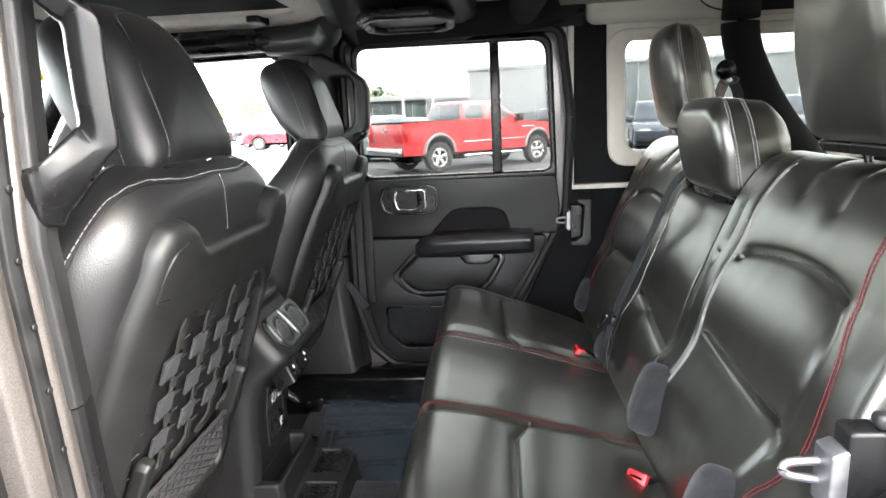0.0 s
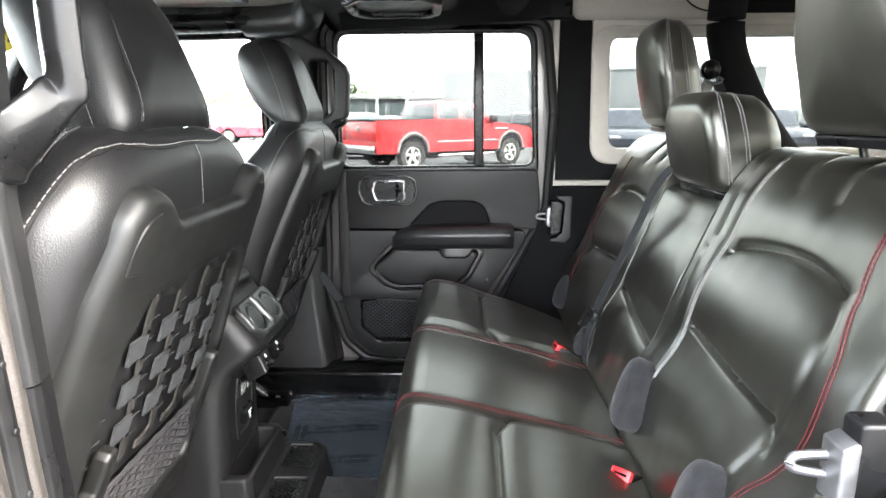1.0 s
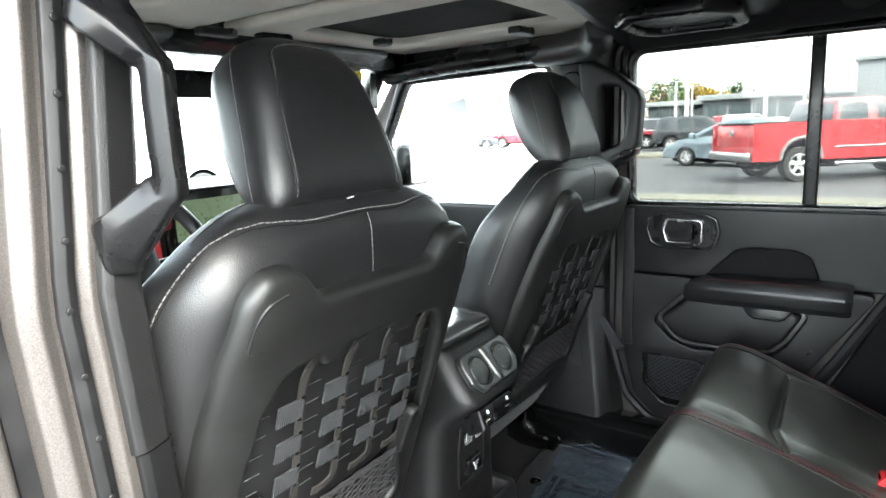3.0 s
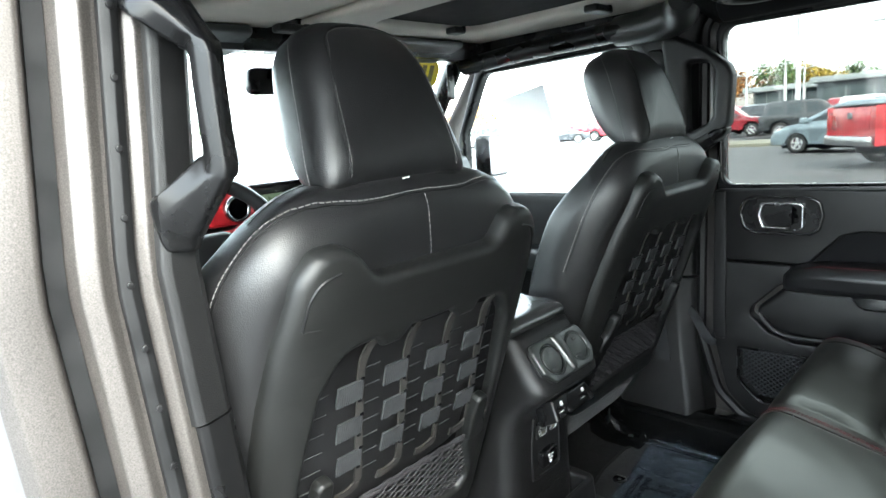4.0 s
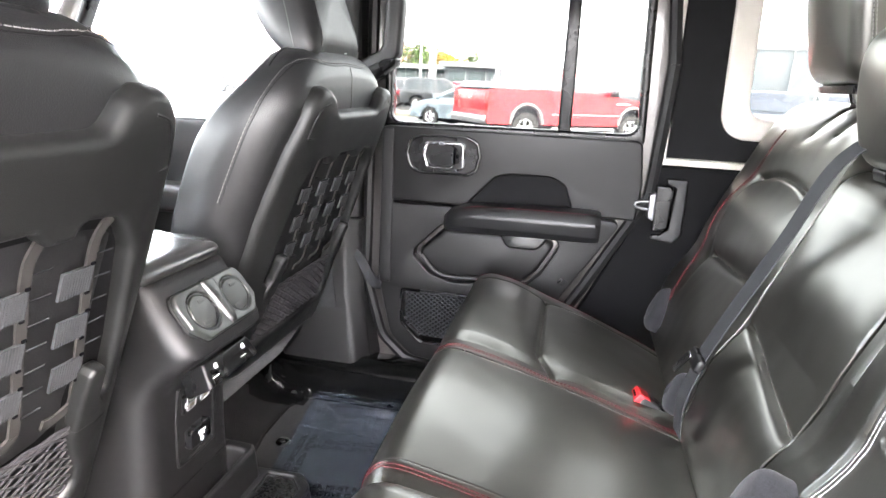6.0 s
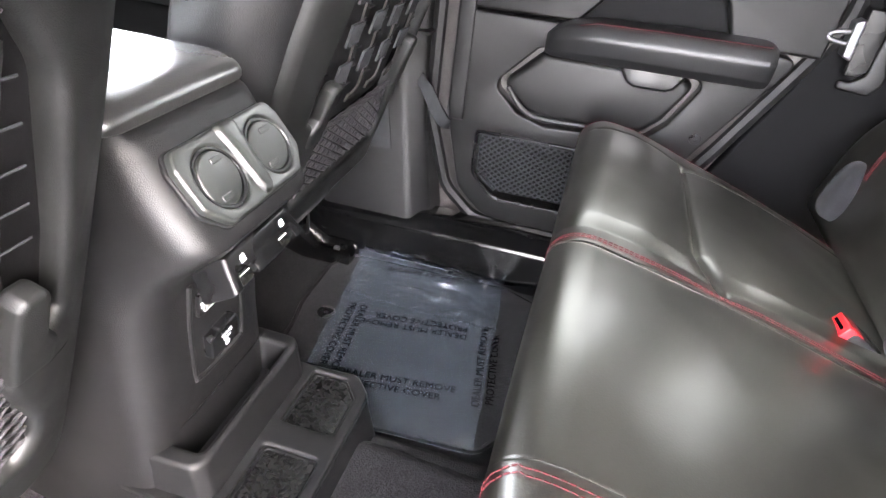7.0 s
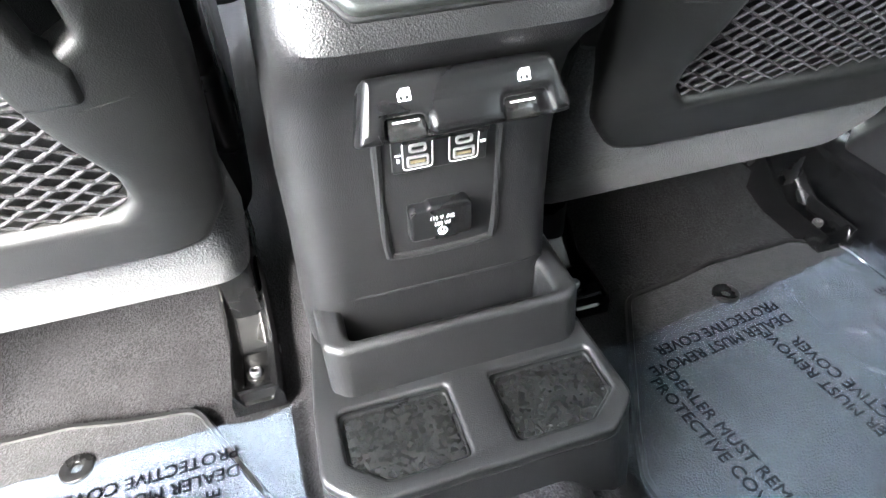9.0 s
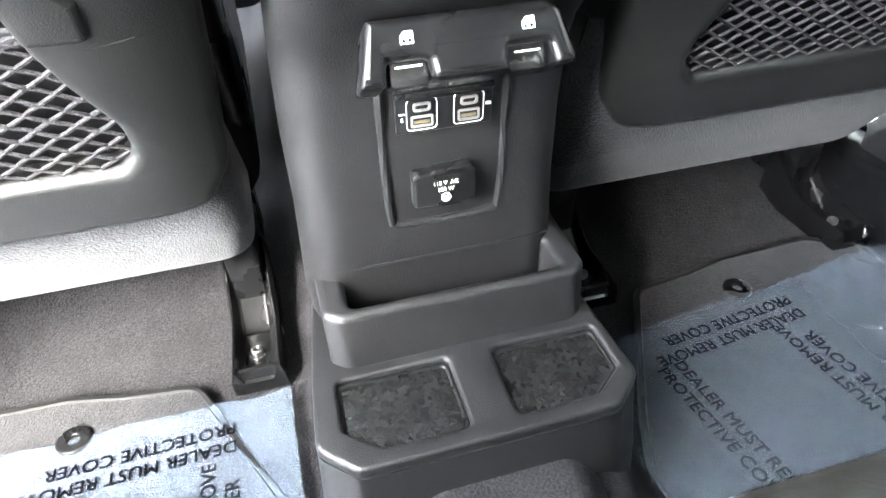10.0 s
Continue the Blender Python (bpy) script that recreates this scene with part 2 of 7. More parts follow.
def pane(name, tint, gloss=1.0):
    """Window glass: clear through, glossy by Fresnel."""
    m = bpy.data.materials.new(name)
    m.use_nodes = True
    n, l = m.node_tree.nodes, m.node_tree.links
    n.remove(n["Principled BSDF"])
    clear, shine, mix, edge, curve, fr = (n.new("ShaderNode" + k) for k in ("BsdfTransparent", "BsdfGlossy", "MixShader", "LayerWeight", "Math", "Math"))
    clear.inputs["Color"].default_value = (*tint, 1)
    shine.inputs["Roughness"].default_value = 0.0
    edge.inputs["Blend"].default_value = 0.5
    curve.operation, curve.inputs[1].default_value = "POWER", 5.0
    fr.operation, fr.inputs[1].default_value, fr.inputs[2].default_value = "MULTIPLY_ADD", 0.9 * gloss, 0.022 * gloss
    l.new(edge.outputs["Facing"], curve.inputs[0])
    l.new(curve.outputs[0], fr.inputs[0])
    l.new(fr.outputs[0], mix.inputs[0])
    l.new(clear.outputs[0], mix.inputs[1])
    l.new(shine.outputs[0], mix.inputs[2])
    l.new(mix.outputs[0], n["Material Output"].inputs["Surface"])
    return m


LEATHER = surface("black_leather", (0.0085, 0.0085, 0.009), 0.41, var=0.25, coarse=9, fine=620, bump=0.12, fine_bump=0.34, rough_var=0.05, cells=True, spec=0.5)
LEATHER_REAR = surface("black_smooth_leather", (0.0055, 0.0054, 0.0049), 0.37, var=0.25, coarse=7, fine=520, bump=0.04, fine_bump=0.20, rough_var=0.03, cells=True, spec=0.8, coat=1.0, coat_rough=0.29)
for tint in ("Specular Tint", "Coat Tint"):
    LEATHER_REAR.node_tree.nodes["Principled BSDF"].inputs[tint].default_value = (1.0, 0.985, 0.91, 1)
LEATHER_REAR.node_tree.nodes["Principled BSDF"].inputs["IOR"].default_value = 1.5
LEATHER_REAR.node_tree.nodes["Principled BSDF"].inputs["Coat IOR"].default_value = 1.65
PAD_LEATHER = surface("glossy_armrest_leather", (0.022, 0.0215, 0.021), 0.28, var=0.2, coarse=9, fine=500, bump=0.1, fine_bump=0.25, rough_var=0.03, cells=True, spec=1.0, coat=1.0, coat_rough=0.26)
PLASTIC = surface("grained_black_plastic", (0.0078, 0.0077, 0.0080), 0.42, var=0.15, coarse=18, fine=900, bump=0.03, fine_bump=0.48, rough_var=0.05, cells=True, spec=0.36)
DOOR_TRIM = surface("grained_black_door_plastic", (0.0080, 0.0080, 0.0081), 0.40, var=0.15, coarse=18, fine=700, bump=0.03, fine_bump=0.3, rough_var=0.05, cells=True, spec=0.22)
PLASTIC_SMOOTH = surface("satin_black_plastic", (0.0055, 0.0055, 0.0058), 0.28, var=0.2, coarse=12, fine=1200, bump=0.03, fine_bump=0.12, spec=0.24)
RAIL_PLASTIC = surface("dull_grey_brown_rail", (0.024, 0.0225, 0.0215), 0.55, var=0.15, coarse=30, fine=900, bump=0.03, fine_bump=0.2, spec=0.15)
SEAT_PANEL = surface("matt_black_seat_plastic", (0.0070, 0.0072, 0.0070), 0.44, var=0.12, coarse=18, fine=1000, bump=0.03, fine_bump=0.28, rough_var=0.05, cells=True, spec=0.4)
PLASTIC_GREY = surface("grey_green_plastic", (0.016, 0.0175, 0.016), 0.38, var=0.12, coarse=18, fine=900, bump=0.03, fine_bump=0.2, spec=0.9)
GLOSS_BLACK = surface("gloss_black_plastic", (0.01, 0.01, 0.01), 0.16, var=0.2, coarse=10, bump=0.02, fine_bump=0.02, rough_var=0.06)
SILL_PLASTIC = surface("polished_black_sill_plastic", (0.004, 0.004, 0.0042), 0.17, var=0.2, coarse=16, fine=900, bump=0.03, fine_bump=0.08, spec=0.35)
RUBBER = surface("black_rubber", (0.006, 0.006, 0.0063), 0.5, var=0.25, coarse=30, fine=700, bump=0.05, fine_bump=0.2, spec=0.25)
CARPET = surface("charcoal_carpet", (0.012, 0.0116, 0.0128), 0.95, var=0.25, coarse=30, fine=420, bump=0.3, fine_bump=1.0, sheen=0.08, speck=0.75, relief=0.002, spec=0.05)
FELT = surface("grey_felt", (0.025, 0.027, 0.030), 0.95, var=0.2, coarse=30, fine=420, bump=0.25, fine_bump=1.0, sheen=0.15, speck=0.55, relief=0.0016, spec=0.05)
HINGE_FELT = surface("dark_grey_felt", (0.015, 0.015, 0.0165), 0.95, var=0.2, coarse=40, fine=700, bump=0.2, fine_bump=0.8, sheen=0.1, speck=0.25, spec=0.05)
PALE_BELT = surface("pale_belt_webbing", (0.22, 0.21, 0.20), 0.75, var=0.15, coarse=90, fine=900, bump=0.2, fine_bump=0.6, spec=0.2)
WEBBING = surface("grey_webbing", (0.025, 0.026, 0.028), 0.75, var=0.25, coarse=90, fine=900, bump=0.2, fine_bump=0.8, spec=0.2)
NET = surface("black_elastic_net", (0.024, 0.023, 0.025), 0.75, var=0.3, coarse=200, fine=900, bump=0.2, fine_bump=0.8, spec=0.15, speck=0.5)
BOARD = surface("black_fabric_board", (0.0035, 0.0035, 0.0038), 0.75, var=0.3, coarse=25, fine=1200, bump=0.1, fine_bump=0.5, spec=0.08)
PAINT = surface("grey_brown_metallic_paint", (0.084, 0.076, 0.071), 0.44, 0.7, var=0.15, coarse=5, fine=650, bump=0.02, fine_bump=0.05, rough_var=0.05, coat=0.3, flakes=0.85)
DOOR_PAINT = surface("dark_grey_door_paint", (0.055, 0.051, 0.049), 0.34, 0.6, var=0.12, coarse=5, fine=650, bump=0.02, fine_bump=0.05, rough_var=0.05, coat=0.5, flakes=0.6)
HEADLINER = surface("beige_headliner", (0.50, 0.47, 0.42), 0.9, var=0.07, coarse=8, fine=900, bump=0.1, fine_bump=0.5)
BLACK_CLOTH = surface("black_headliner_cloth", (0.007, 0.007, 0.0075), 0.92, var=0.25, coarse=20, fine=1200, bump=0.15, fine_bump=0.6, spec=0.15)
STEEL = surface("dull_steel", (0.20, 0.20, 0.21), 0.4, 0.9, var=0.1, coarse=40, bump=0.02)
CHROME = surface("satin_chrome", (0.38, 0.38, 0.39), 0.24, 1.0, var=0.06, coarse=20, bump=0.02, fine_bump=0.03, rough_var=0.05)
ZINC = surface("bright_zinc_steel", (0.20, 0.20, 0.21), 0.42, 0.9, var=0.12, coarse=40, bump=0.05, fine_bump=0.1)
RED_PLASTIC = surface("red_buckle_plastic", (0.42, 0.010, 0.014), 0.4, var=0.1, coarse=30, bump=0.02, fine_bump=0.05)
RED_TRIM = surface("red_dash_trim", (0.45, 0.012, 0.02), 0.4, var=0.1, coarse=10, bump=0.02, fine_bump=0.1)
THREAD_GREY = surface("grey_thread", (0.15, 0.146, 0.142), 0.8, var=0.15, coarse=300, bump=0.1, spec=0.12)
THREAD_PALE = surface("pale_grey_thread", (0.27, 0.265, 0.26), 0.8, var=0.15, coarse=300, bump=0.1, spec=0.12)
THREAD_RED = surface("red_thread", (0.085, 0.014, 0.017), 0.8, var=0.15, coarse=300, bump=0.1, spec=0.1)
WHITE_INK = surface("white_ink", (0.8, 0.8, 0.8), 0.5, var=0.05, coarse=200, bump=0.0, fine_bump=0.0)
BLACK_INK = surface("black_ink", (0.0016, 0.0016, 0.002), 0.9, var=0.1, coarse=200, bump=0.0, fine_bump=0.0, spec=0.0)
PAPER = surface("printed_paper", (0.72, 0.74, 0.76), 0.7, var=0.04, coarse=6, bump=0.05, fine_bump=0.1)
pn = PAPER.node_tree.nodes
PAPER_SHINE = pn.new("ShaderNodeBsdfTranslucent")
PAPER_SHINE.inputs["Color"].default_value = (0.55, 0.59, 0.57, 1)
PAPER_MIX = pn.new("ShaderNodeMixShader")
PAPER_MIX.inputs[0].default_value = 0.05
PAPER.node_tree.links.new(pn["Principled BSDF"].outputs[0], PAPER_MIX.inputs[1])
PAPER.node_tree.links.new(PAPER_SHINE.outputs[0], PAPER_MIX.inputs[2])
PAPER.node_tree.links.new(PAPER_MIX.outputs[0], pn["Material Output"].inputs["Surface"])
PAPER_INK = PAPER.copy()
PAPER_INK.name = "grey_print"
PAPER_INK.node_tree.nodes["Translucent BSDF"].inputs["Color"].default_value = (0.3, 0.3, 0.3, 1)
PAPER_INK.node_tree.nodes["Mix Shader"].inputs[0].default_value = 0.02
DARK_PRINT = surface("olive_print", (0.16, 0.14, 0.02), 0.6, var=0.1, coarse=60, bump=0.0, fine_bump=0.0)
YELLOW = surface("yellow_card", (0.75, 0.62, 0.01), 0.5, var=0.06, coarse=20, bump=0.02, fine_bump=0.05)
PORT_RIM = surface("brushed_port_metal", (0.22, 0.22, 0.215), 0.4, 0.5, var=0.1, coarse=60, bump=0.0, fine_bump=0.0)
BRASS = surface("dull_brass", (0.16, 0.13, 0.07), 0.5, 0.3, var=0.1, coarse=50, bump=0.0, fine_bump=0.0)
CABIN_GLASS = pane("clear_window_glass", (0.93, 0.95, 0.94))
TINTED_GLASS = pane("tinted_privacy_glass", (0.395, 0.402, 0.388))
CAR_GLASS = surface("dark_car_glass", (0.03, 0.04, 0.045), 0.08, var=0.2, coarse=2, bump=0.0, fine_bump=0.0, rough_var=0.03)

DISPLAY = surface("lit_display", (0.02, 0.025, 0.02), 0.3, var=0.1, coarse=40, bump=0.0, fine_bump=0.0)
DISPLAY.node_tree.nodes["Principled BSDF"].inputs["Emission Color"].default_value = (0.62, 0.85, 0.48, 1)
DISPLAY.node_tree.nodes["Principled BSDF"].inputs["Emission Strength"].default_value = 0.010


# ---- cabin: floor, sills, walls, roof ----
MID = 0.70          # centre line of the car
WALL = 1.475        # inner face of the passenger side


def mirror_y(bm):
    for v in bm.verts:
        v.co.y = 2 * MID - v.co.y
    bmesh.ops.reverse_faces(bm, faces=bm.faces)
    return bm


def cabin_floor():
    def h(x, y):
        d = abs(y - MID)
        tunnel = 0.075 / (1 + math.exp((d - 0.13) / 0.012)) * (1 / (1 + math.exp(-(0.62 - x) / 0.03)))
        return tunnel - 0.012 + 0.05 / (1 + math.exp((x + 0.36) / 0.03))
    xs, ys = np.linspace(-1.55, 1.80, 130), np.linspace(-0.07, 1.47, 100)
    bm = puff(xs, ys, h, lambda u, v, w: (u, v, w), 0.06)
    solid("floor", bm, CARPET, "charcoal moulded carpet floor with raised centre tunnel", "floor", kind="structure")


cabin_floor()


def sill(name, far):
    prof = rnd([(1.35, -0.03), (1.36, 0.085), (1.40, 0.112), (1.47, 0.10), (1.49, -0.03)], [0, 0.02, 0.02, 0.02, 0])
    rings = [[(x, p[0], p[1]) for p in prof] for x in (-1.3, -0.5, 0.0, 0.35, 0.7)]
    bm = loft(rings)
    if not far:
        mirror_y(bm)
    solid(name, bm, SILL_PLASTIC, "black plastic door sill scuff panel beside the carpet", "sill", kind="structure")


sill("sill_1", True)
sill("sill_2", False)

# passenger side: shell below the belt line with the rear door opening
DOOR = [(-0.075, 1.20), (-0.085, 0.33), (-0.04, 0.16), (0.03, 0.10), (0.12, 0.092), (0.345, 0.092), (0.50, 0.36), (0.64, 0.62), (0.655, 0.93), (0.64, 1.20)]
DOOR_R = [0.05, 0.06, 0.08, 0.06, 0.03, 0.05, 0.1, 0.1, 0.05, 0.05]
FRONT_DOOR = [(-1.02, 0.70), (-0.99, 0.95), (-0.88, 1.17), (-0.255, 1.19), (-0.245, 0.10), (-1.02, 0.10)]


def side_wall(name, far):
    hole_rear = rnd(DOOR, DOOR_R) if far else rnd([(-0.075, 1.20), (-0.085, 0.33), (-0.04, 0.16), (0.03, 0.10), (0.12, 0.092), (0.345, 0.092), (0.52, 0.36), (0.70, 0.60), (0.86, 0.70), (0.86, 1.20)], DOOR_R)
    hole_front = rnd(FRONT_DOOR, 0.05)
    quarter = rnd([(0.80 if far else 1.0, 1.157), (0.815 if far else 1.015, 0.815), (1.65, 0.815), (1.62, 1.157)], 0.05)
    shell = [(-1.6, -0.1), (0.62, -0.1), (1.9, -0.1), (1.9, 1.26), (-0.85, 1.26), (-1.15, 0.86), (-1.6, 0.8)]
    bm = bend(sheet([shell, hole_rear, hole_front, quarter], 0.05, 0.004), wallwards(WALL + 0.055))
    if not far:
        mirror_y(bm)
    return solid(name, bm, PAINT, "grey-brown metallic painted car body side", "body side", kind="structure")


side_wall("wall_passenger_side", True)
side_wall("wall_driver_side", False)


def quarter_trim(far):
    """Rear quarter: dark lower trim, black cloth panel and light window surround."""
    k = 0.0 if far else 0.20
    low = rnd([(0.515, 0.34), (0.40, 0.10), (0.40, -0.02), (1.85, -0.02), (1.85, 0.695), (0.655 + k, 0.695), (0.645 + k * 0.5, 0.62)], [0.08, 0.02, 0, 0, 0.02, 0.01, 0.05])
    bm = bend(sheet([low], 0.03, 0.006), wallwards(WALL + 0.003))
    t = thing("quarter_trim", "black moulded plastic rear quarter trim below the side window", "trim panel", (1.2, WALL if far else 2 * MID - WALL, 0), kind="structure")
    part("lower_trim", bm if far else mirror_y(bm), BOARD, t)
    lip = [(0.766 + k, 1.23), (0.766 + k, 1.19), (0.776 + k, 0.765)]
    cloth = rnd([(0.668 + k, 0.715), (0.668 + k, 1.23)] + lip + [(1.85, 0.765), (1.85, 0.715)], [0, 0, 0, 0, 0.07, 0, 0], 8)
    pale = rnd([(x + 0.002, z + 0.002) for x, z in lip] + [(1.85, 0.767), (1.85, 1.23)], [0, 0, 0.07, 0, 0], 8)
    win = rnd([(0.766 + k, 1.19), (0.776 + k, 0.765), (1.70, 0.765), (1.67, 1.19)], 0.07, 8)
    bm = bend(sheet([cloth], 0.012, 0.003), wallwards(WALL + 0.003))
    part("cloth_panel", bm if far else mirror_y(bm), BLACK_CLOTH, t)
    inset = rnd([(0.785 + k, 1.180), (0.793 + k, 0.785), (1.68, 0.785), (1.65, 1.180)], 0.06, 8)
    bm = bend(sheet([pale, inset], 0.012, 0.003), wallwards(WALL + 0.003))
    part("hardtop_side", bm if far else mirror_y(bm), HEADLINER, t, "beige moulded hardtop side")
    glass = rnd([(0.824 + k, 1.157), (0.833 + k, 0.815), (1.65, 0.815), (1.62, 1.157)], 0.045, 8)
    bm = bend(sheet([win, glass], 0.028, 0.009), wallwards(WALL + 0.012))
    part("window_surround", bm if far else mirror_y(bm), HEADLINER, t, "beige moulded window surround")
    bm = bend(sheet([[(0.648 + k, 0.697), (0.648 + k, 1.235), (0.666 + k, 1.235), (0.666 + k, 0.713), (1.85, 0.713), (1.85, 0.697)]], 0.03, 0.004), wallwards(WALL + 0.010))
    part("edge_strip", bm if far else mirror_y(bm), HEADLINER, t, "beige hardtop edge strip")
    bm = bend(sheet([glass], 0.005), wallwards(WALL + 0.035))
    part("pane", bm if far else mirror_y(bm), TINTED_GLASS, t, "tinted quarter window glass")


quarter_trim(True)
quarter_trim(False)


def roof():
    rear = box(0.02, 1.75, -0.06, 1.46, 1.262, 1.30, 0.01)
    solid("ceiling", rear, HEADLINER, "beige moulded hardtop ceiling over the rear seats", "ceiling", kind="structure")
    # front: two removable panels with thick light edges and dark inlays
    for y0, y1 in ((-0.06, 0.655), (0.665, 1.46)):
        t = thing("roof_panel", "beige moulded removable roof panel with black inlay", "roof panel", (-0.4, (y0 + y1) / 2, 1.25), "removable roof panels")
        part("panel", box(-0.93, 0.018, y0, y1, 1.272, 1.31, 0.008), HEADLINER, t)
        rim = rnd([(-0.90, y0 + 0.02), (0.0, y0 + 0.02), (0.0, y1 - 0.06), (-0.90, y1 - 0.06)], 0.05)
        hole = rnd([(-0.66, y0 + 0.14), (-0.12, y0 + 0.14), (-0.12, y1 - 0.26), (-0.66, y1 - 0.26)], 0.06)
        part("rim", bend(sheet([rim, hole], 0.030, 0.012, 3), lambda a, b, c: (a, b, 1.272 - c)), HEADLINER, t)
        part("inlay", bend(sheet([rnd([(-0.68, y0 + 0.12), (-0.10, y0 + 0.12), (-0.10, y1 - 0.24), (-0.68, y1 - 0.24)], 0.06)], 0.012, 0.003), lambda a, b, c: (a, b, 1.273 - c)), BLACK_CLOTH, t, "black cloth inlay")
    # side rails over the doors
    for k, y0 in enumerate((1.425, -0.13)):
        solid("roof_rail_%d" % (k + 1), box(-0.95, 0.70, y0, y0 + 0.105, 1.205, 1.315, 0.012), PLASTIC_SMOOTH, "black roof side rail over the doors", "roof rail", kind="structure")
        solid("hardtop_edge_%d" % (k + 1), box(0.702, 1.79, y0, y0 + 0.105, 1.205, 1.315, 0.03, 4), HEADLINER, "beige moulded hardtop edge over the rear windows", "hardtop edge", kind="structure")
    # header above the windscreen
    prof = rnd([(-0.93, 1.20), (-0.95, 1.31), (-0.80, 1.31), (-0.78, 1.225), (-0.83, 1.195)], 0.02)
    solid("windscreen_header", loft([[(p[0], y, p[1]) for p in prof] for y in (-0.05, 0.4, 1.0, 1.45)]), PLASTIC_SMOOTH, "black padded windscreen header with visors", "header", kind="structure")


roof()

# Unseen wall, added so that no light leaks in under the dashboard.
solid("firewall", box(-1.60, -1.52, -0.12, 1.52, -0.10, 0.845, 0.004), BOARD, "unseen black wall under the dashboard, keeps out footwell light", "firewall", kind="structure")


def latches():
    """Roof panel latches along the front rim, at the pillar and over the windscreen."""
    rows = [((-0.73, 0.62), 1.0), ((-0.72, 0.78), 1.0), ((-0.60, 1.06), 0.5), ((-0.24, 1.20), 0.9)]
    for (x, y), s in rows:
        t = thing("roof_latch", "black plastic turn latch under the roof panel", "latch", (x, y, 1.24), "roof latches")
        out = rnd([(-0.05 * s, -0.02), (0.05 * s, -0.02), (0.05 * s, 0.02), (-0.05 * s, 0.02)], 0.012)
        part("handle", bend(sheet([out], 0.018, 0.005), lambda a, b, c: (x + b, y + a, 1.241 - c)), PLASTIC, t)
        part("pivot", bend(disc(0, 0.010, 0.014, 16, 0.002), lambda a, b, c: (x + b + 0.012, y + a + 0.03 * s, 1.242 - c)), PLASTIC_SMOOTH, t)


latches()


def belt_strap(pts, width, thick=0.0016, up=(0, 0, 1)):
    path = curve_points(pts, 8)
    bm = bmesh.new()
    rows = []
    for i, p in enumerate(path):
        d = (path[min(i + 1, len(path) - 1)] - path[max(i - 1, 0)]).normalized()
        s = d.cross(Vector(up)).normalized()
        nrm = s.cross(d)
        rows.append([bm.verts.new(p + s * a * width / 2 + nrm * b * thick / 2) for a, b in ((-1, -1), (1, -1), (1, 1), (-1, 1))])
    for a, b in zip(rows, rows[1:]):
        for k in range(4):
            bm.faces.new((a[k], b[k], b[(k + 1) % 4], a[(k + 1) % 4]))
    bm.faces.new(rows[0])
    bm.faces.new(rows[-1][::-1])
    bmesh.ops.recalc_face_normals(bm, faces=bm.faces)
    return bm


# ---- padded roll cage ----
def cage():
    t = thing("roll_cage", "black padded roll cage under the hardtop", "roll cage", (0.0, MID, 0.0))
    for far in (True, False):
        def side(bm):
            return bm if far else mirror_y(bm)
        front = curve_points([(-0.86, 1.39, 1.175), (-0.6, 1.385, 1.19), (-0.3, 1.37, 1.195), (-0.1, 1.35, 1.20)], 6)
        part("side_bar", side(tube(front, 0.036, 14, flat=0.8)), PLASTIC_SMOOTH, t)
        fore = curve_points([(0.02, 1.33, 1.215), (0.3, 1.315, 1.222), (0.52, 1.30, 1.228), (0.60, 1.295, 1.245)], 8)
        part("side_bar", side(tube(fore, 0.05, 14)), BLACK_CLOTH, t, "black padded side roll bar")
        rear = curve_points([(1.10, 1.28, 1.28), (1.098, 1.28, 1.22), (1.10, 1.28, 1.13), (1.14, 1.28, 1.02), (1.24, 1.28, 0.86), (1.5, 1.28, 0.55)], 8)
        part("rear_bar", side(tube(rear, 0.05, 14)), BLACK_CLOTH, t, "black padded rear roll bar")
        joint = curve_points([(-0.28, 1.375, 1.195), (-0.16, 1.36, 1.196), (-0.09, 1.33, 1.205), (-0.05, 1.25, 1.225)], 6)
        part("bar_joint", side(tube(joint, [0.040, 0.041, 0.042, 0.043, 0.044, 0.045, 0.046, 0.047, 0.047, 0.047, 0.047, 0.047, 0.046, 0.046, 0.044, 0.042, 0.04, 0.036, 0.03], 14)), PLASTIC_GREY, t, "grey plastic bar joint cover")
    cross = curve_points([(0.50, 1.30, 1.235), (0.52, 0.7, 1.25), (0.50, 0.10, 1.235)], 8)
    part("cross_bar", tube(cross, 0.045, 14), BLACK_CLOTH, t, "black padded cross bar")


cage()


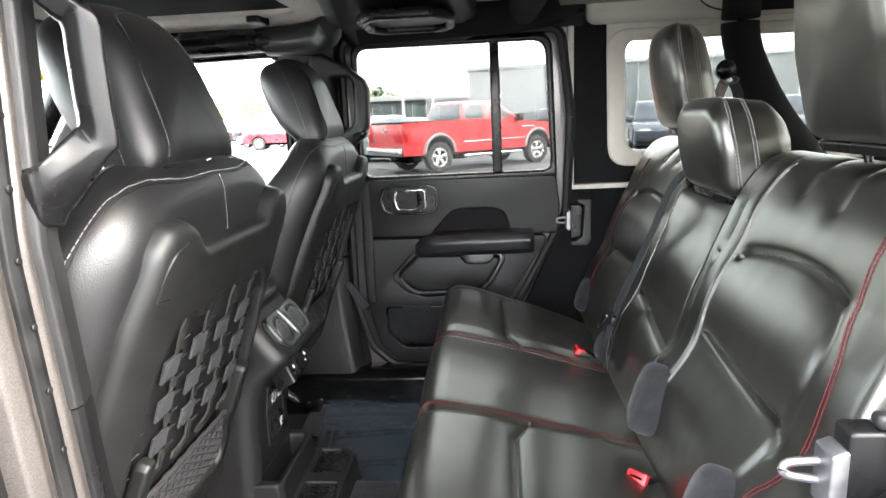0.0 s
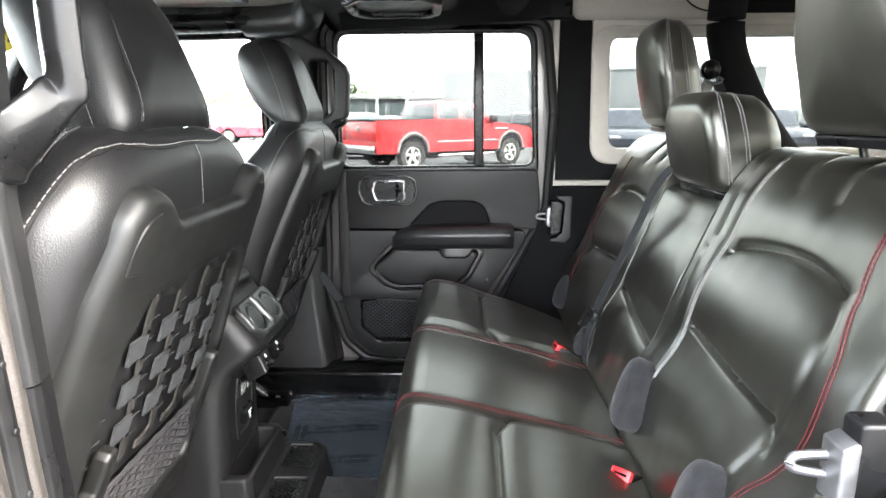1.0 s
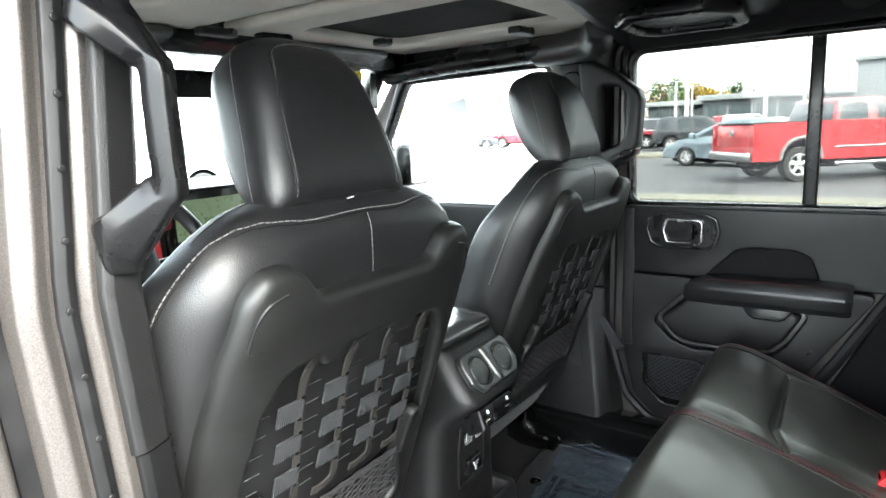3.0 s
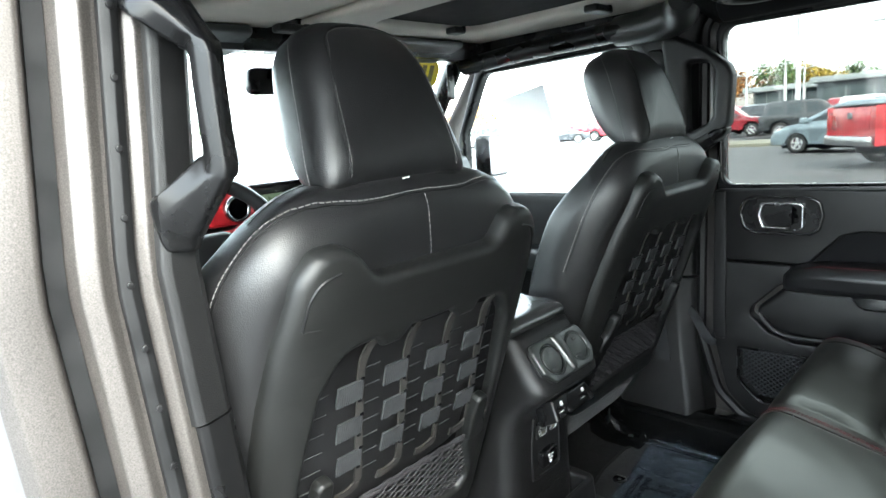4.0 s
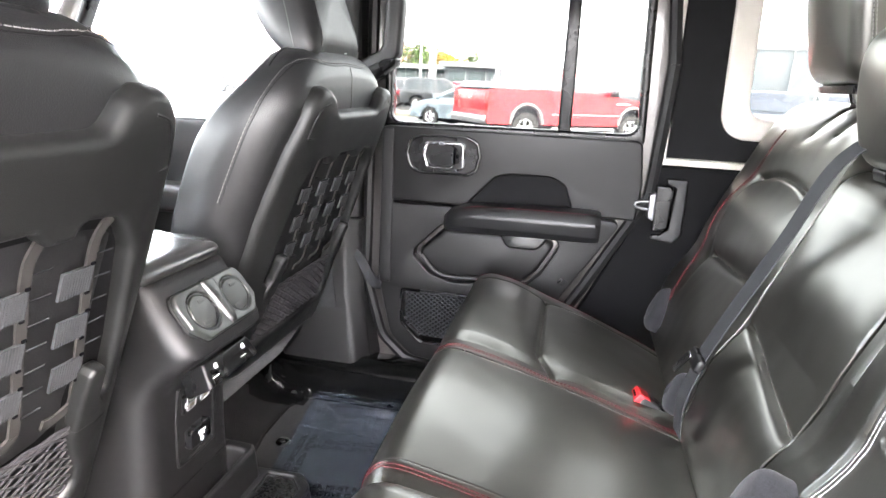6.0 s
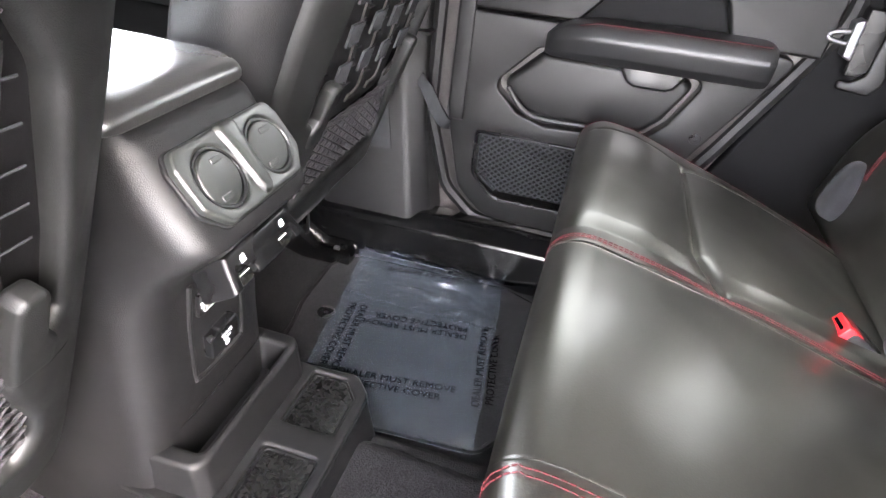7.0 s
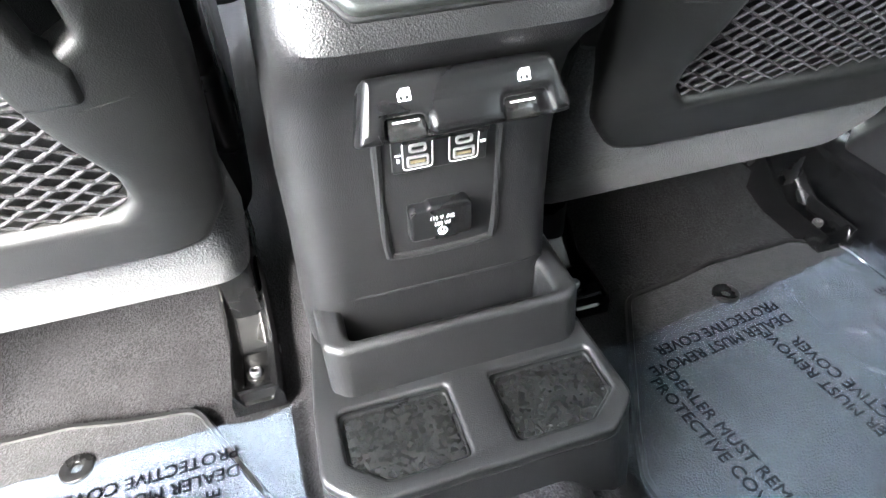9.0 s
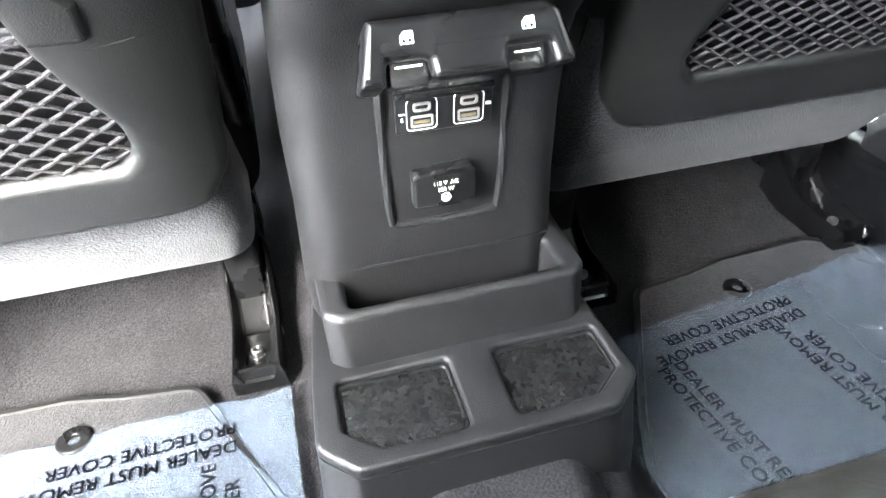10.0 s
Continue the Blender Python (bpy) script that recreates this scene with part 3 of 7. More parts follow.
def shoulder_belt():
    """Upper belt guide on the roll bar with the two runs of its strap."""
    t = thing("belt_guide", "black round belt guide with pale strap on the roll bar", "belt guide", (1.05, 1.225, 1.03))
    part("knob", bend(pillow([(0.027 * math.cos(a), 0.027 * math.sin(a)) for a in np.linspace(0, 2 * math.pi, 25)[:-1]], soft_profile(0.024, 0.010, 0.004, 5), 0.003), lambda a, b, c: (1.046 + a, 1.243 - c, 1.040 + b)), PLASTIC_SMOOTH, t)
    part("ring", tube([(1.060 + 0.022 * math.cos(a), 1.232, 1.012 + 0.009 * math.sin(a)) for a in np.linspace(0, 2 * math.pi, 21)[:-1]], 0.0035, 6, True), ZINC, t, "bright steel belt ring")
    part("strap", belt_strap([(1.048, 1.236, 1.012), (1.030, 1.232, 0.97), (0.985, 1.20, 0.88), (0.93, 1.15, 0.79)], 0.030, up=(0, 1, 0)), PALE_BELT, t, "pale grey belt webbing")
    part("strap", belt_strap([(1.066, 1.234, 1.010), (1.085, 1.236, 0.97), (1.11, 1.24, 0.86), (1.12, 1.26, 0.72)], 0.028, up=(0, 1, 0)), WEBBING, t)
    cable = [(0.90, 1.20, 1.2595), (0.97, 1.27, 1.2590), (1.00, 1.36, 1.2580), (1.05, 1.412, 1.235), (1.10, 1.4225, 1.222), (1.16, 1.424, 1.224), (1.21, 1.422, 1.240)]
    solid("cable", tube(curve_points(cable, 6), 0.0025, 6), RUBBER, "thin black cable along the beige hardtop", "cable")
    for k, y0 in enumerate((1.4055, -0.0245)):
        solid("roof_cloth_%d" % (k + 1), box(1.125, 1.79, y0, y0 + 0.018, 1.214, 1.262, 0.003), BLACK_CLOTH, "black cloth band above the rear side window", "cloth band", kind="structure")


shoulder_belt()


def sound_bar():
    """Overhead bar with a speaker pod at each side."""
    t = thing("sound_bar", "dark grey plastic overhead sound bar with two speakers", "sound bar", (0.18, MID, 1.22))
    rings = []
    for y, z, x0, x1 in ((0.0, 1.20, -0.05, 0.36), (0.12, 1.205, -0.06, 0.37), (0.45, 1.222, -0.01, 0.34), (0.7, 1.228, 0.0, 0.33), (0.95, 1.222, -0.01, 0.34), (1.28, 1.205, -0.06, 0.37), (1.42, 1.185, -0.06, 0.37), (1.46, 1.17, -0.05, 0.36)):
        rings.append([(p[0], y, p[1]) for p in rnd([(x0, 1.262), (x0, z + 0.015), (x0 + 0.04, z), (x1 - 0.04, z), (x1, z + 0.015), (x1, 1.262)], [0, 0.02, 0.03, 0.03, 0.02, 0])])
    part("housing", loft(rings), PLASTIC, t)
    for yc in (1.09, 2 * MID - 1.09):
        oct_out = rnd([(0.07, yc + 0.10), (0.10, yc + 0.15), (0.28, yc + 0.15), (0.31, yc + 0.10), (0.32, yc - 0.06), (0.27, yc - 0.14), (0.12, yc - 0.14), (0.07, yc - 0.06)], 0.03)
        cx, cy = 0.195, yc
        inner = [(cx + (p[0] - cx) * 0.80, cy + (p[1] - cy) * 0.80) for p in oct_out]
        part("speaker_ring", bend(sheet([oct_out, inner], 0.026, 0.009, 3), lambda a, b, c: (a, b, 1.206 - c)), PLASTIC_SMOOTH, t)
        part("speaker_grille", bend(sheet([[(cx + (p[0] - cx) * 0.81, cy + (p[1] - cy) * 0.81) for p in oct_out]], 0.008, 0.002), lambda a, b, c: (a, b, 1.203 - c)), PLASTIC_GREY, t, "fine perforated speaker grille")
    lamp = rnd([(0.12, MID - 0.09), (0.25, MID - 0.09), (0.25, MID + 0.09), (0.12, MID + 0.09)], 0.03)
    part("lamp_lens", bend(sheet([lamp], 0.01, 0.003), lambda a, b, c: (a, b, 1.231 - c)), PAPER, t, "unlit white lamp lens")


sound_bar()


# ---- front seats ----
SD, SN = Vector((0.339, 0, 0.941)), Vector((0.941, 0, -0.339))


def front_seat(yc):
    o = Vector((0.02, yc, 0.81))

    def F(u, v, w):
        lean = -2.6 * max(v + 0.035, 0) ** 2
        return o + Vector((0, u, 0)) + SD * v + SN * (w + lean)
    t = thing("front_seat", "black leather front seat with moulded back panel and cargo net", "car seat", (-0.35, yc, 0.03), "front seats")
    half = [(0.0, 0.094), (0.10, 0.090), (0.170, 0.077), (0.228, 0.040), (0.266, -0.03), (0.284, -0.13), (0.282, -0.30), (0.255, -0.41), (0.205, -0.50)]
    outline = curve_points([(x, y, 0) for x, y in half] + [(-x, y, 0) for x, y in half[:0:-1]], 4, True)
    outline = [(p.x, p.y) for p in outline]
    bm = pillow(outline, soft_profile(0.115, 0.045, 0.045, 7), 0.004)
    def shoulder(a, b, c):
        w = c - 0.123 - 5.2 * max(abs(a) - 0.185, 0) ** 2
        return F(a, b + 0.24 * w * min(max((b + 0.12) / 0.15, 0), 1), w)
    bend(bm, shoulder)
    keep = bm.copy()
    back = part("backrest", bm, LEATHER, t)
    # seams in the leather
    half_line = [(-0.290, -0.20, -0.07), (-0.272, -0.06, -0.068), (-0.238, 0.014, -0.060), (-0.165, 0.054, -0.040), (-0.08, 0.063, -0.02)]
    shoulder_line = half_line + [(0, 0.065, -0.02)] + [(-u, v, w) for u, v, w in half_line[::-1]]
    crown_line = [(-0.215, 0.045, -0.08), (-0.165, 0.075, -0.08), (-0.10, 0.09, -0.08), (-0.05, 0.10, -0.08)]
    for line, r in ((shoulder_line, 0.00085), ([(0.012, 0.066, -0.01), (0.012, 0.03, -0.01), (0.012, -0.02, -0.01)], 0.0005), (crown_line, 0.0006), ([(-u, v, w) for u, v, w in crown_line], 0.0006)):
        pts = curve_points([F(*p) for p in line], 12)
        part("stitching", stitches(snapped(pts, keep), 0.0060, 0.0024, r), THREAD_GREY, back, "pale grey stitching")
        part("seam", tube(snapped([p + Vector((0.004, 0, -0.003)) for p in pts], keep, 0.0001), 0.0008, 5), RUBBER, back)
    keep.free()
    # cushion of the seat
    cush = pillow(rnd([(-0.26, -0.02), (0.26, -0.02), (0.25, -0.52), (-0.25, -0.52)], 0.08), soft_profile(0.20, 0.06, 0.03), 0.01)
    part("seat", bend(cush, lambda a, b, c: (b - 0.28, yc + a, 0.16 + c + (-0.10 - b) * 0.10)), LEATHER, t)

    # moulded back panel
    def B(u, v, w):
        return F(u + 0.014, v, w - 4.6 * max(abs(u) - 0.17, 0) ** 2)
    hp = [(0.110, -0.010), (0.136, 0.022), (0.158, 0.033), (0.192, 0.031), (0.217, 0.004), (0.236, -0.087), (0.246, -0.166), (0.251, -0.236), (0.252, -0.31), (0.250, -0.40), (0.244, -0.47), (0.236, -0.545), (0.214, -0.578)]
    hr = [0.03, 0.03, 0.03, 0.03, 0.05, 0.1, 0.1, 0.1, 0.1, 0.1, 0.1, 0.03, 0.02]
    outer = rnd(hp + [(-x, y) for x, y in hp[::-1]], hr + hr[::-1], 6)
    hh = [(0.040, -0.098), (0.058, -0.116), (0.088, -0.116), (0.098, -0.098), (0.150, -0.103), (0.178, -0.150), (0.194, -0.28), (0.196, -0.350), (0.172, -0.364), (0.150, -0.372), (0.148, -0.40), (0.158, -0.43), (0.176, -0.470), (0.176, -0.495), (0.160, -0.512)]
    inner = rnd(hh + [(-x, y) for x, y in hh[::-1]], [0.01, 0.008, 0.008, 0.01, 0.03, 0.05, 0.05, 0.008, 0.006, 0.008, 0.02, 0.03, 0.03, 0.02, 0.012] + [0.012, 0.02, 0.03, 0.03, 0.02, 0.008, 0.006, 0.008, 0.05, 0.05, 0.03, 0.01, 0.008, 0.008, 0.01], 5)
    panel = part("back_panel", bend(gridded(sheet([outer, inner], 0.034, 0.011, 3), np.arange(-0.24, 0.25, 0.03), np.arange(-0.56, 0.03, 0.04)), lambda a, b, c: B(a, b, c - 0.016)), SEAT_PANEL, t, "grained black plastic back panel")
    for s in (-1, 1):
        arc = curve_points([B(s * u, v, 0.0172) for u, v in ((0.168, 0.010), (0.190, 0.003), (0.202, -0.012), (0.209, -0.035), (0.211, -0.053))], 6)
        part("crease", tube(arc, 0.0022, 6), RUBBER, panel)
        part("crease", tube([B(s * u, -0.055, 0.0165) for u in (0.211, 0.197, 0.180)], [0.0022, 0.0016, 0.0008], 6), PLASTIC, panel)
        # bag hook: a broad tongue standing off the panel
        tongue = rnd([(0.150, -0.395), (0.146, -0.350), (0.147, -0.306), (0.152, -0.298), (0.168, -0.298), (0.174, -0.306), (0.178, -0.350), (0.190, -0.368), (0.188, -0.395)], 0.006)
        part("hook", bend(sheet([[(s * x, y) for x, y in tongue]], 0.022, 0.006, 3), lambda a, b, c: B(a, b, c - 0.002 + 0.06 * max(b + 0.40, 0))), SEAT_PANEL, panel, "moulded bag hook")
    part("panel_board", bend(sheet([rnd([(-0.21, -0.105), (0.21, -0.105), (0.21, -0.545), (-0.21, -0.545)], 0.03)], 0.004), lambda a, b, c: B(a, b, c - 0.003)), BOARD, t, "black fabric board")
    # rails, webbing loops and slits of the strap panel
    tilt = lambda v: 0.12 * (-0.17 - v)
    for i in range(4):
        u0 = -0.108 + i * 0.080
        rail = [B(u0 + du, v, 0.0035) for du, v in ((0.016, -0.106), (0.004, -0.120), (-0.001, -0.150), (tilt(-0.25), -0.25), (tilt(-0.34), -0.340), (tilt(-0.36) - 0.005, -0.358), (-0.003, -0.366), (-0.020, -0.364))]
        part("rail", belt_strap(rail, 0.0125, 0.003, tuple(SN)), RAIL_PLASTIC, panel)
        for j in range(3):
            v0 = -0.163 - j * 0.062 + (0.004 if i % 2 else 0.0)
            u1 = u0 + tilt(v0) - 0.002
            ribs = list(np.linspace(u1 - 0.035, u1 + 0.007, 47))
            loop = puff(ribs, [v0 - 0.032, v0 - 0.030, v0 - 0.002, v0], lambda a, b: 0.0018 + 0.0008 * abs(math.sin((a - u1) * math.pi / 0.0036)), lambda a, b, c: (a, b, c), 0.001)
            part("webbing_loop", bend(loop, lambda a, b, c: B(a, b, c + 0.0045)), WEBBING, panel, "grey ribbed webbing loop")
            for vs in (v0 - 0.001, v0 - 0.037):
                part("slot", bend(box(u1 + 0.001, u1 + 0.007, vs + 0.001, vs + 0.005, 0, 0.003, 0.001, 1), lambda a, b, c: B(a, b, c + 0.005)), BLACK_INK, panel)
        for j in range(7):
            v0 = -0.150 - j * 0.031
            a0 = u0 + tilt(v0) + 0.009
            if i < 3 or j < 5:
                part("slit", bend(box(a0, a0 + 0.026, v0 - 0.0007, v0 + 0.0007, 0, 0.0012, 0), lambda a, b, c: B(a, b, c + 0.0008)), WEBBING, panel)
    for j in range(6):
        v0 = -0.170 - j * 0.031
        part("slit", bend(box(-0.186 + (0.012 if j == 0 else 0), -0.157, v0 - 0.0007, v0 + 0.0007, 0, 0.0012, 0), lambda a, b, c: B(a, b, c + 0.0008)), WEBBING, panel)
    # elastic net: two families of slanted strands and a gathered upper hem
    net, hem = bmesh.new(), -0.392
    step = 0.026
    for fam in (1, -1):
        for i in range(-14, 30):
            a = Vector((-0.19 + i * step, hem))
            b = Vector((-0.19 + i * step + fam * 0.235, -0.528))
            pts = []
            for k in range(25):
                p = a.lerp(b, k / 24)
                lim = 0.166 if p.y > -0.43 else 0.180
                if abs(p.x) <= lim and not (p.y < -0.505 and abs(p.x) > 0.165):
                    pts.append(B(p.x, p.y, 0.008 + 0.0008 * fam * math.cos(p.x * 241.7)))
            if len(pts) > 2:
                tube(pts, 0.0017, 6, bm=net)
    for k in range(4):
        tube([B(x, hem - 0.002 + k * 0.003 + 0.0015 * math.sin(x * 160 + k * 2), 0.010) for x in np.linspace(-0.168, 0.168, 60)], 0.0022, 5, bm=net)
    part("cargo_net", net, NET, t, "black elastic diamond cargo net")
    # felt flap under the panel
    fl = [(0.222, -0.40), (0.236, -0.55), (0.243, -0.67), (0.232, -0.752)]
    fl = [(x * 1.02, y - 0.006) for x, y in fl]
    flap = rnd(fl + [(-x, y) for x, y in fl[::-1]], 0.03)
    felt = part("felt_flap", bend(pillow(flap, soft_profile(0.10, 0.035, 0.02, 6), 0.004), lambda a, b, c: F(a, b, c - 0.110 - 0.22 * max(-0.62 - b, 0))), FELT, t, "grey felt lower flap")
    for s in (-1, 1):
        part("seam", tube([F(s * 0.238, v, -0.045 - 0.22 * max(-0.62 - v, 0)) for v in (-0.45, -0.52, -0.58, -0.64, -0.70)], 0.0014, 5), RUBBER, felt)
        shield = pillow(rnd([(-0.26, -0.42), (-0.13, -0.42), (-0.13, -0.62), (-0.17, -0.70), (-0.30, -0.70)], 0.03), soft_profile(0.045, 0.016, 0.0, 4), 0.0)
        part("side_shield", bend(shield, lambda a, b, c: F(s * (0.216 + c), b, a)), PLASTIC_SMOOTH, t, "black side shield")
    # Plain block for the seat frame, added to stop light coming through from ahead.
    part("seat_frame", box(-0.80, -0.46, yc - 0.17, yc + 0.17, 0.055, 0.20, 0.015), PLASTIC_SMOOTH, t, "plain black seat frame block, keeps light out under the cushion")
    # headrest
    hd, hn, ho = Vector((-0.30, 0, 0.954)), Vector((0.954, 0, 0.30)), F(0, 0.088, -0.010)

    def H(u, v, w):
        return ho + Vector((0, u, 0)) + hd * v + hn * (w - 2.0 * max(v - 0.12, 0) ** 2)
    hh = [(0, 0.236), (0.058, 0.228), (0.095, 0.192), (0.118, 0.10), (0.126, 0.004), (0.07, 0.0), (0, 0.0)]
    ol = [(p.x, p.y) for p in curve_points([(x, y, 0) for x, y in hh[:-1]] + [(0, 0, 0)] + [(-x, y, 0) for x, y in hh[-2:0:-1]], 5, True)]
    bm = bend(pillow(ol, soft_profile(0.134, 0.046, 0.066, 10), 0.006), lambda a, b, c: H(a * (0.955 + 0.7 * max(0.10 - c, 0)), b, (c - 0.134) * (0.62 + 0.38 * math.sin(min(max(b / 0.15, 0), 1) * math.pi / 2))))
    keep = bm.copy()
    head = part("headrest", bm, LEATHER, t)
    for s in (-1, 1):
        for off in (0.0, 0.004):
            line = [(s * (0.094 + off), -0.005), (s * (0.091 + off), 0.08), (s * (0.081 + off), 0.16), (s * (0.060 + off), 0.21 + off), (0.0, 0.224 + off)]
            if off:
                part("seam", tube(snapped(curve_points([H(u, v, 0.02) for u, v in line], 12), keep), 0.0009, 5), RUBBER, head)
                continue
            part("stitching", stitches(snapped(curve_points([H(u, v, 0.02) for u, v in line], 12), keep), 0.0045, 0.0016, 0.0004), THREAD_GREY, head, "pale grey stitching")
        line = [(s * 0.16, 0.0), (s * 0.142, 0.10), (s * 0.116, 0.185), (s * 0.066, 0.238), (0, 0.25)]
        part("stitching", stitches(snapped(curve_points([H(u, v, -0.045) for u, v in line], 12), keep), 0.0045, 0.0016, 0.00045), THREAD_GREY, head, "pale grey stitching")
    keep.free()
    plinth = pillow(rnd([(-0.11, -0.11), (0.11, -0.11), (0.11, -0.045), (-0.11, -0.045)], 0.02), soft_profile(0.02, 0.006, 0.0, 3))
    part("headrest_base", bend(plinth, lambda a, b, c: H(a, -0.016 + c, b + 0.03)), LEATHER, t)
    for s in (-1, 1):
        part("headrest_post", tube([H(s * 0.06, -0.03, -0.055), H(s * 0.06, 0.03, -0.055)], 0.006, 10), CHROME, t)
    part("care_tag", bend(box(-0.008, 0.004, -0.0008, 0.0008, 0, 0.001, 0), lambda a, b, c: H(a - 0.02, b - 0.004 + 0.1 * a, c + 0.006)), PAPER, head, "small white care tag")
    # rail feet on the carpet
    for s in (-1, 1):
        y0 = yc + 0.016 + s * 0.197
        def channel(x, y):
            d = abs(y - y0) / 0.030
            lip = 0.020 * min(max((d - 0.55) / 0.25, 0), 1) - 0.016 * min(max((d - 0.86) / 0.14, 0), 1)
            end = 0.014 * min(max((x + 0.208) / 0.012, 0), 1) - 0.022 * min(max((x + 0.192) / 0.008, 0), 1)
            return 0.012 + max(lip, end * (d < 0.9)) + 1.15 * max(-0.262 - x, 0) ** 1.15
        f = part("seat_rail", puff(np.linspace(-0.345, -0.184, 44), np.linspace(y0 - 0.030, y0 + 0.030, 29), channel, lambda u, v, w: (u, v, w), 0.004), SILL_PLASTIC, t, "glossy black steel seat rail foot")
        part("washer", bend(disc(0, 0.011, 0.004, 20, 0.001), lambda a, b, c: (-0.226 + a, y0 + b, 0.011 + c)), GLOSS_BLACK, f)
        part("bolt", bend(disc(0.003, 0.0072, 0.009, 12, 0.002), lambda a, b, c: (-0.226 + a, y0 + b, 0.014 + c)), STEEL, f, "dull steel bolt")
        part("rail_cover", box(-0.48, -0.30, y0 - 0.02, y0 + 0.02, 0.03, 0.16, 0.008), PLASTIC_SMOOTH, t)
    return t


DRIVER_Y, PASSENGER_Y = 0.279, 1.096
seat_one = front_seat(DRIVER_Y)
seat_two = copy_thing(seat_one, Matrix.Translation((-0.362, PASSENGER_Y, 0.03)))


# ---- rear bench ----
BO, BD, BN = Vector((0.683, 0, 0.371)), Vector((0.371, 0, 0.928)), Vector((-0.928, 0, 0.371))


def R(y, v, w):
    return BO + Vector((0, y, 0)) + BD * v + BN * (w - 0.55 * max(v - 0.42, 0) ** 2 * 4)


def rear_backrest(parent, y0, y1, top, furrows, soft, slots=(), red=(), taper=(0.0, 0.0)):
    """Backrest panel with sewn furrows; taper draws the two side edges in at the bottom and the top."""
    smooth_lines = [([(p.x, p.y) for p in curve_points([(x, y, 0) for x, y in ln], 6)] if len(ln) > 2 else ln, dep, wid) for ln, dep, wid in furrows]
    us, vs = spread(y0, y1, 170, 0.04), spread(-0.06, top, 190, 0.045)
    sewn = sum(furrow(us, vs, ln, dep, wid) for ln, dep, wid in smooth_lines) + sum([furrow(us, vs, ln, 0.014, 0.0045) for ln in slots], np.zeros((len(us), len(vs))))
    iu, iv = {u: i for i, u in enumerate(us)}, {v: i for i, v in enumerate(vs)}

    def h(u, v):
        e = edge_drop(u - y0, 0.020 if taper[0] else 0.0012) + edge_drop(y1 - u, 0.020 if taper[1] else 0.0012) + edge_drop(top - v, 0.045) + edge_drop(v + 0.06, 0.03)
        mid = (y0 + y1) / 2
        bulge = 0.014 * math.sin(min(max((v + 0.03) / 0.22, 0), 1) * math.pi) ** 2 + 0.012 * math.sin(min(max((v - 0.19) / 0.18, 0), 1) * math.pi) ** 1.2 * max(0, 1 - (abs(u - mid) / (y1 - y0) * 2) ** 4)
        bolster = 0.006 * min(abs(u - mid) / ((y1 - y0) / 2), 1) ** 3 * min(max((v - 0.14) / 0.08, 0), 1)
        wrinkle = 0.0014 * noise.noise((u * 10, v * 10, 2.0)) + 0.0005 * noise.noise((u * 26, v * 18, 5.0))
        return 0.006 + bulge + bolster + wrinkle + sewn[iu[u], iv[v]] - e

    def side(u, v, w):
        t = min(max(v / 0.45, 0), 1)
        k = (u - y0) / (y1 - y0)
        return R(u + (1 - k) * taper[0] * t - k * taper[1] * t, v, w)
    bm = puff(us, vs, h, side, 0.085)
    keep = bm.copy()
    b = part("backrest", bm, LEATHER_REAR, parent)
    for line in soft:
        part("stitching", stitches(snapped(curve_points([R(u, v, 0.03) for u, v in line], 10), keep), 0.0055, 0.0016, 0.0007), THREAD_PALE, b, "pale grey stitching")
    for line in red:
        part("stitching", stitches(snapped(curve_points([R(u, v, 0.03) for u, v in line], 10), keep), 0.0055, 0.0012, 0.0007), THREAD_RED, b, "red double stitching")
    keep.free()


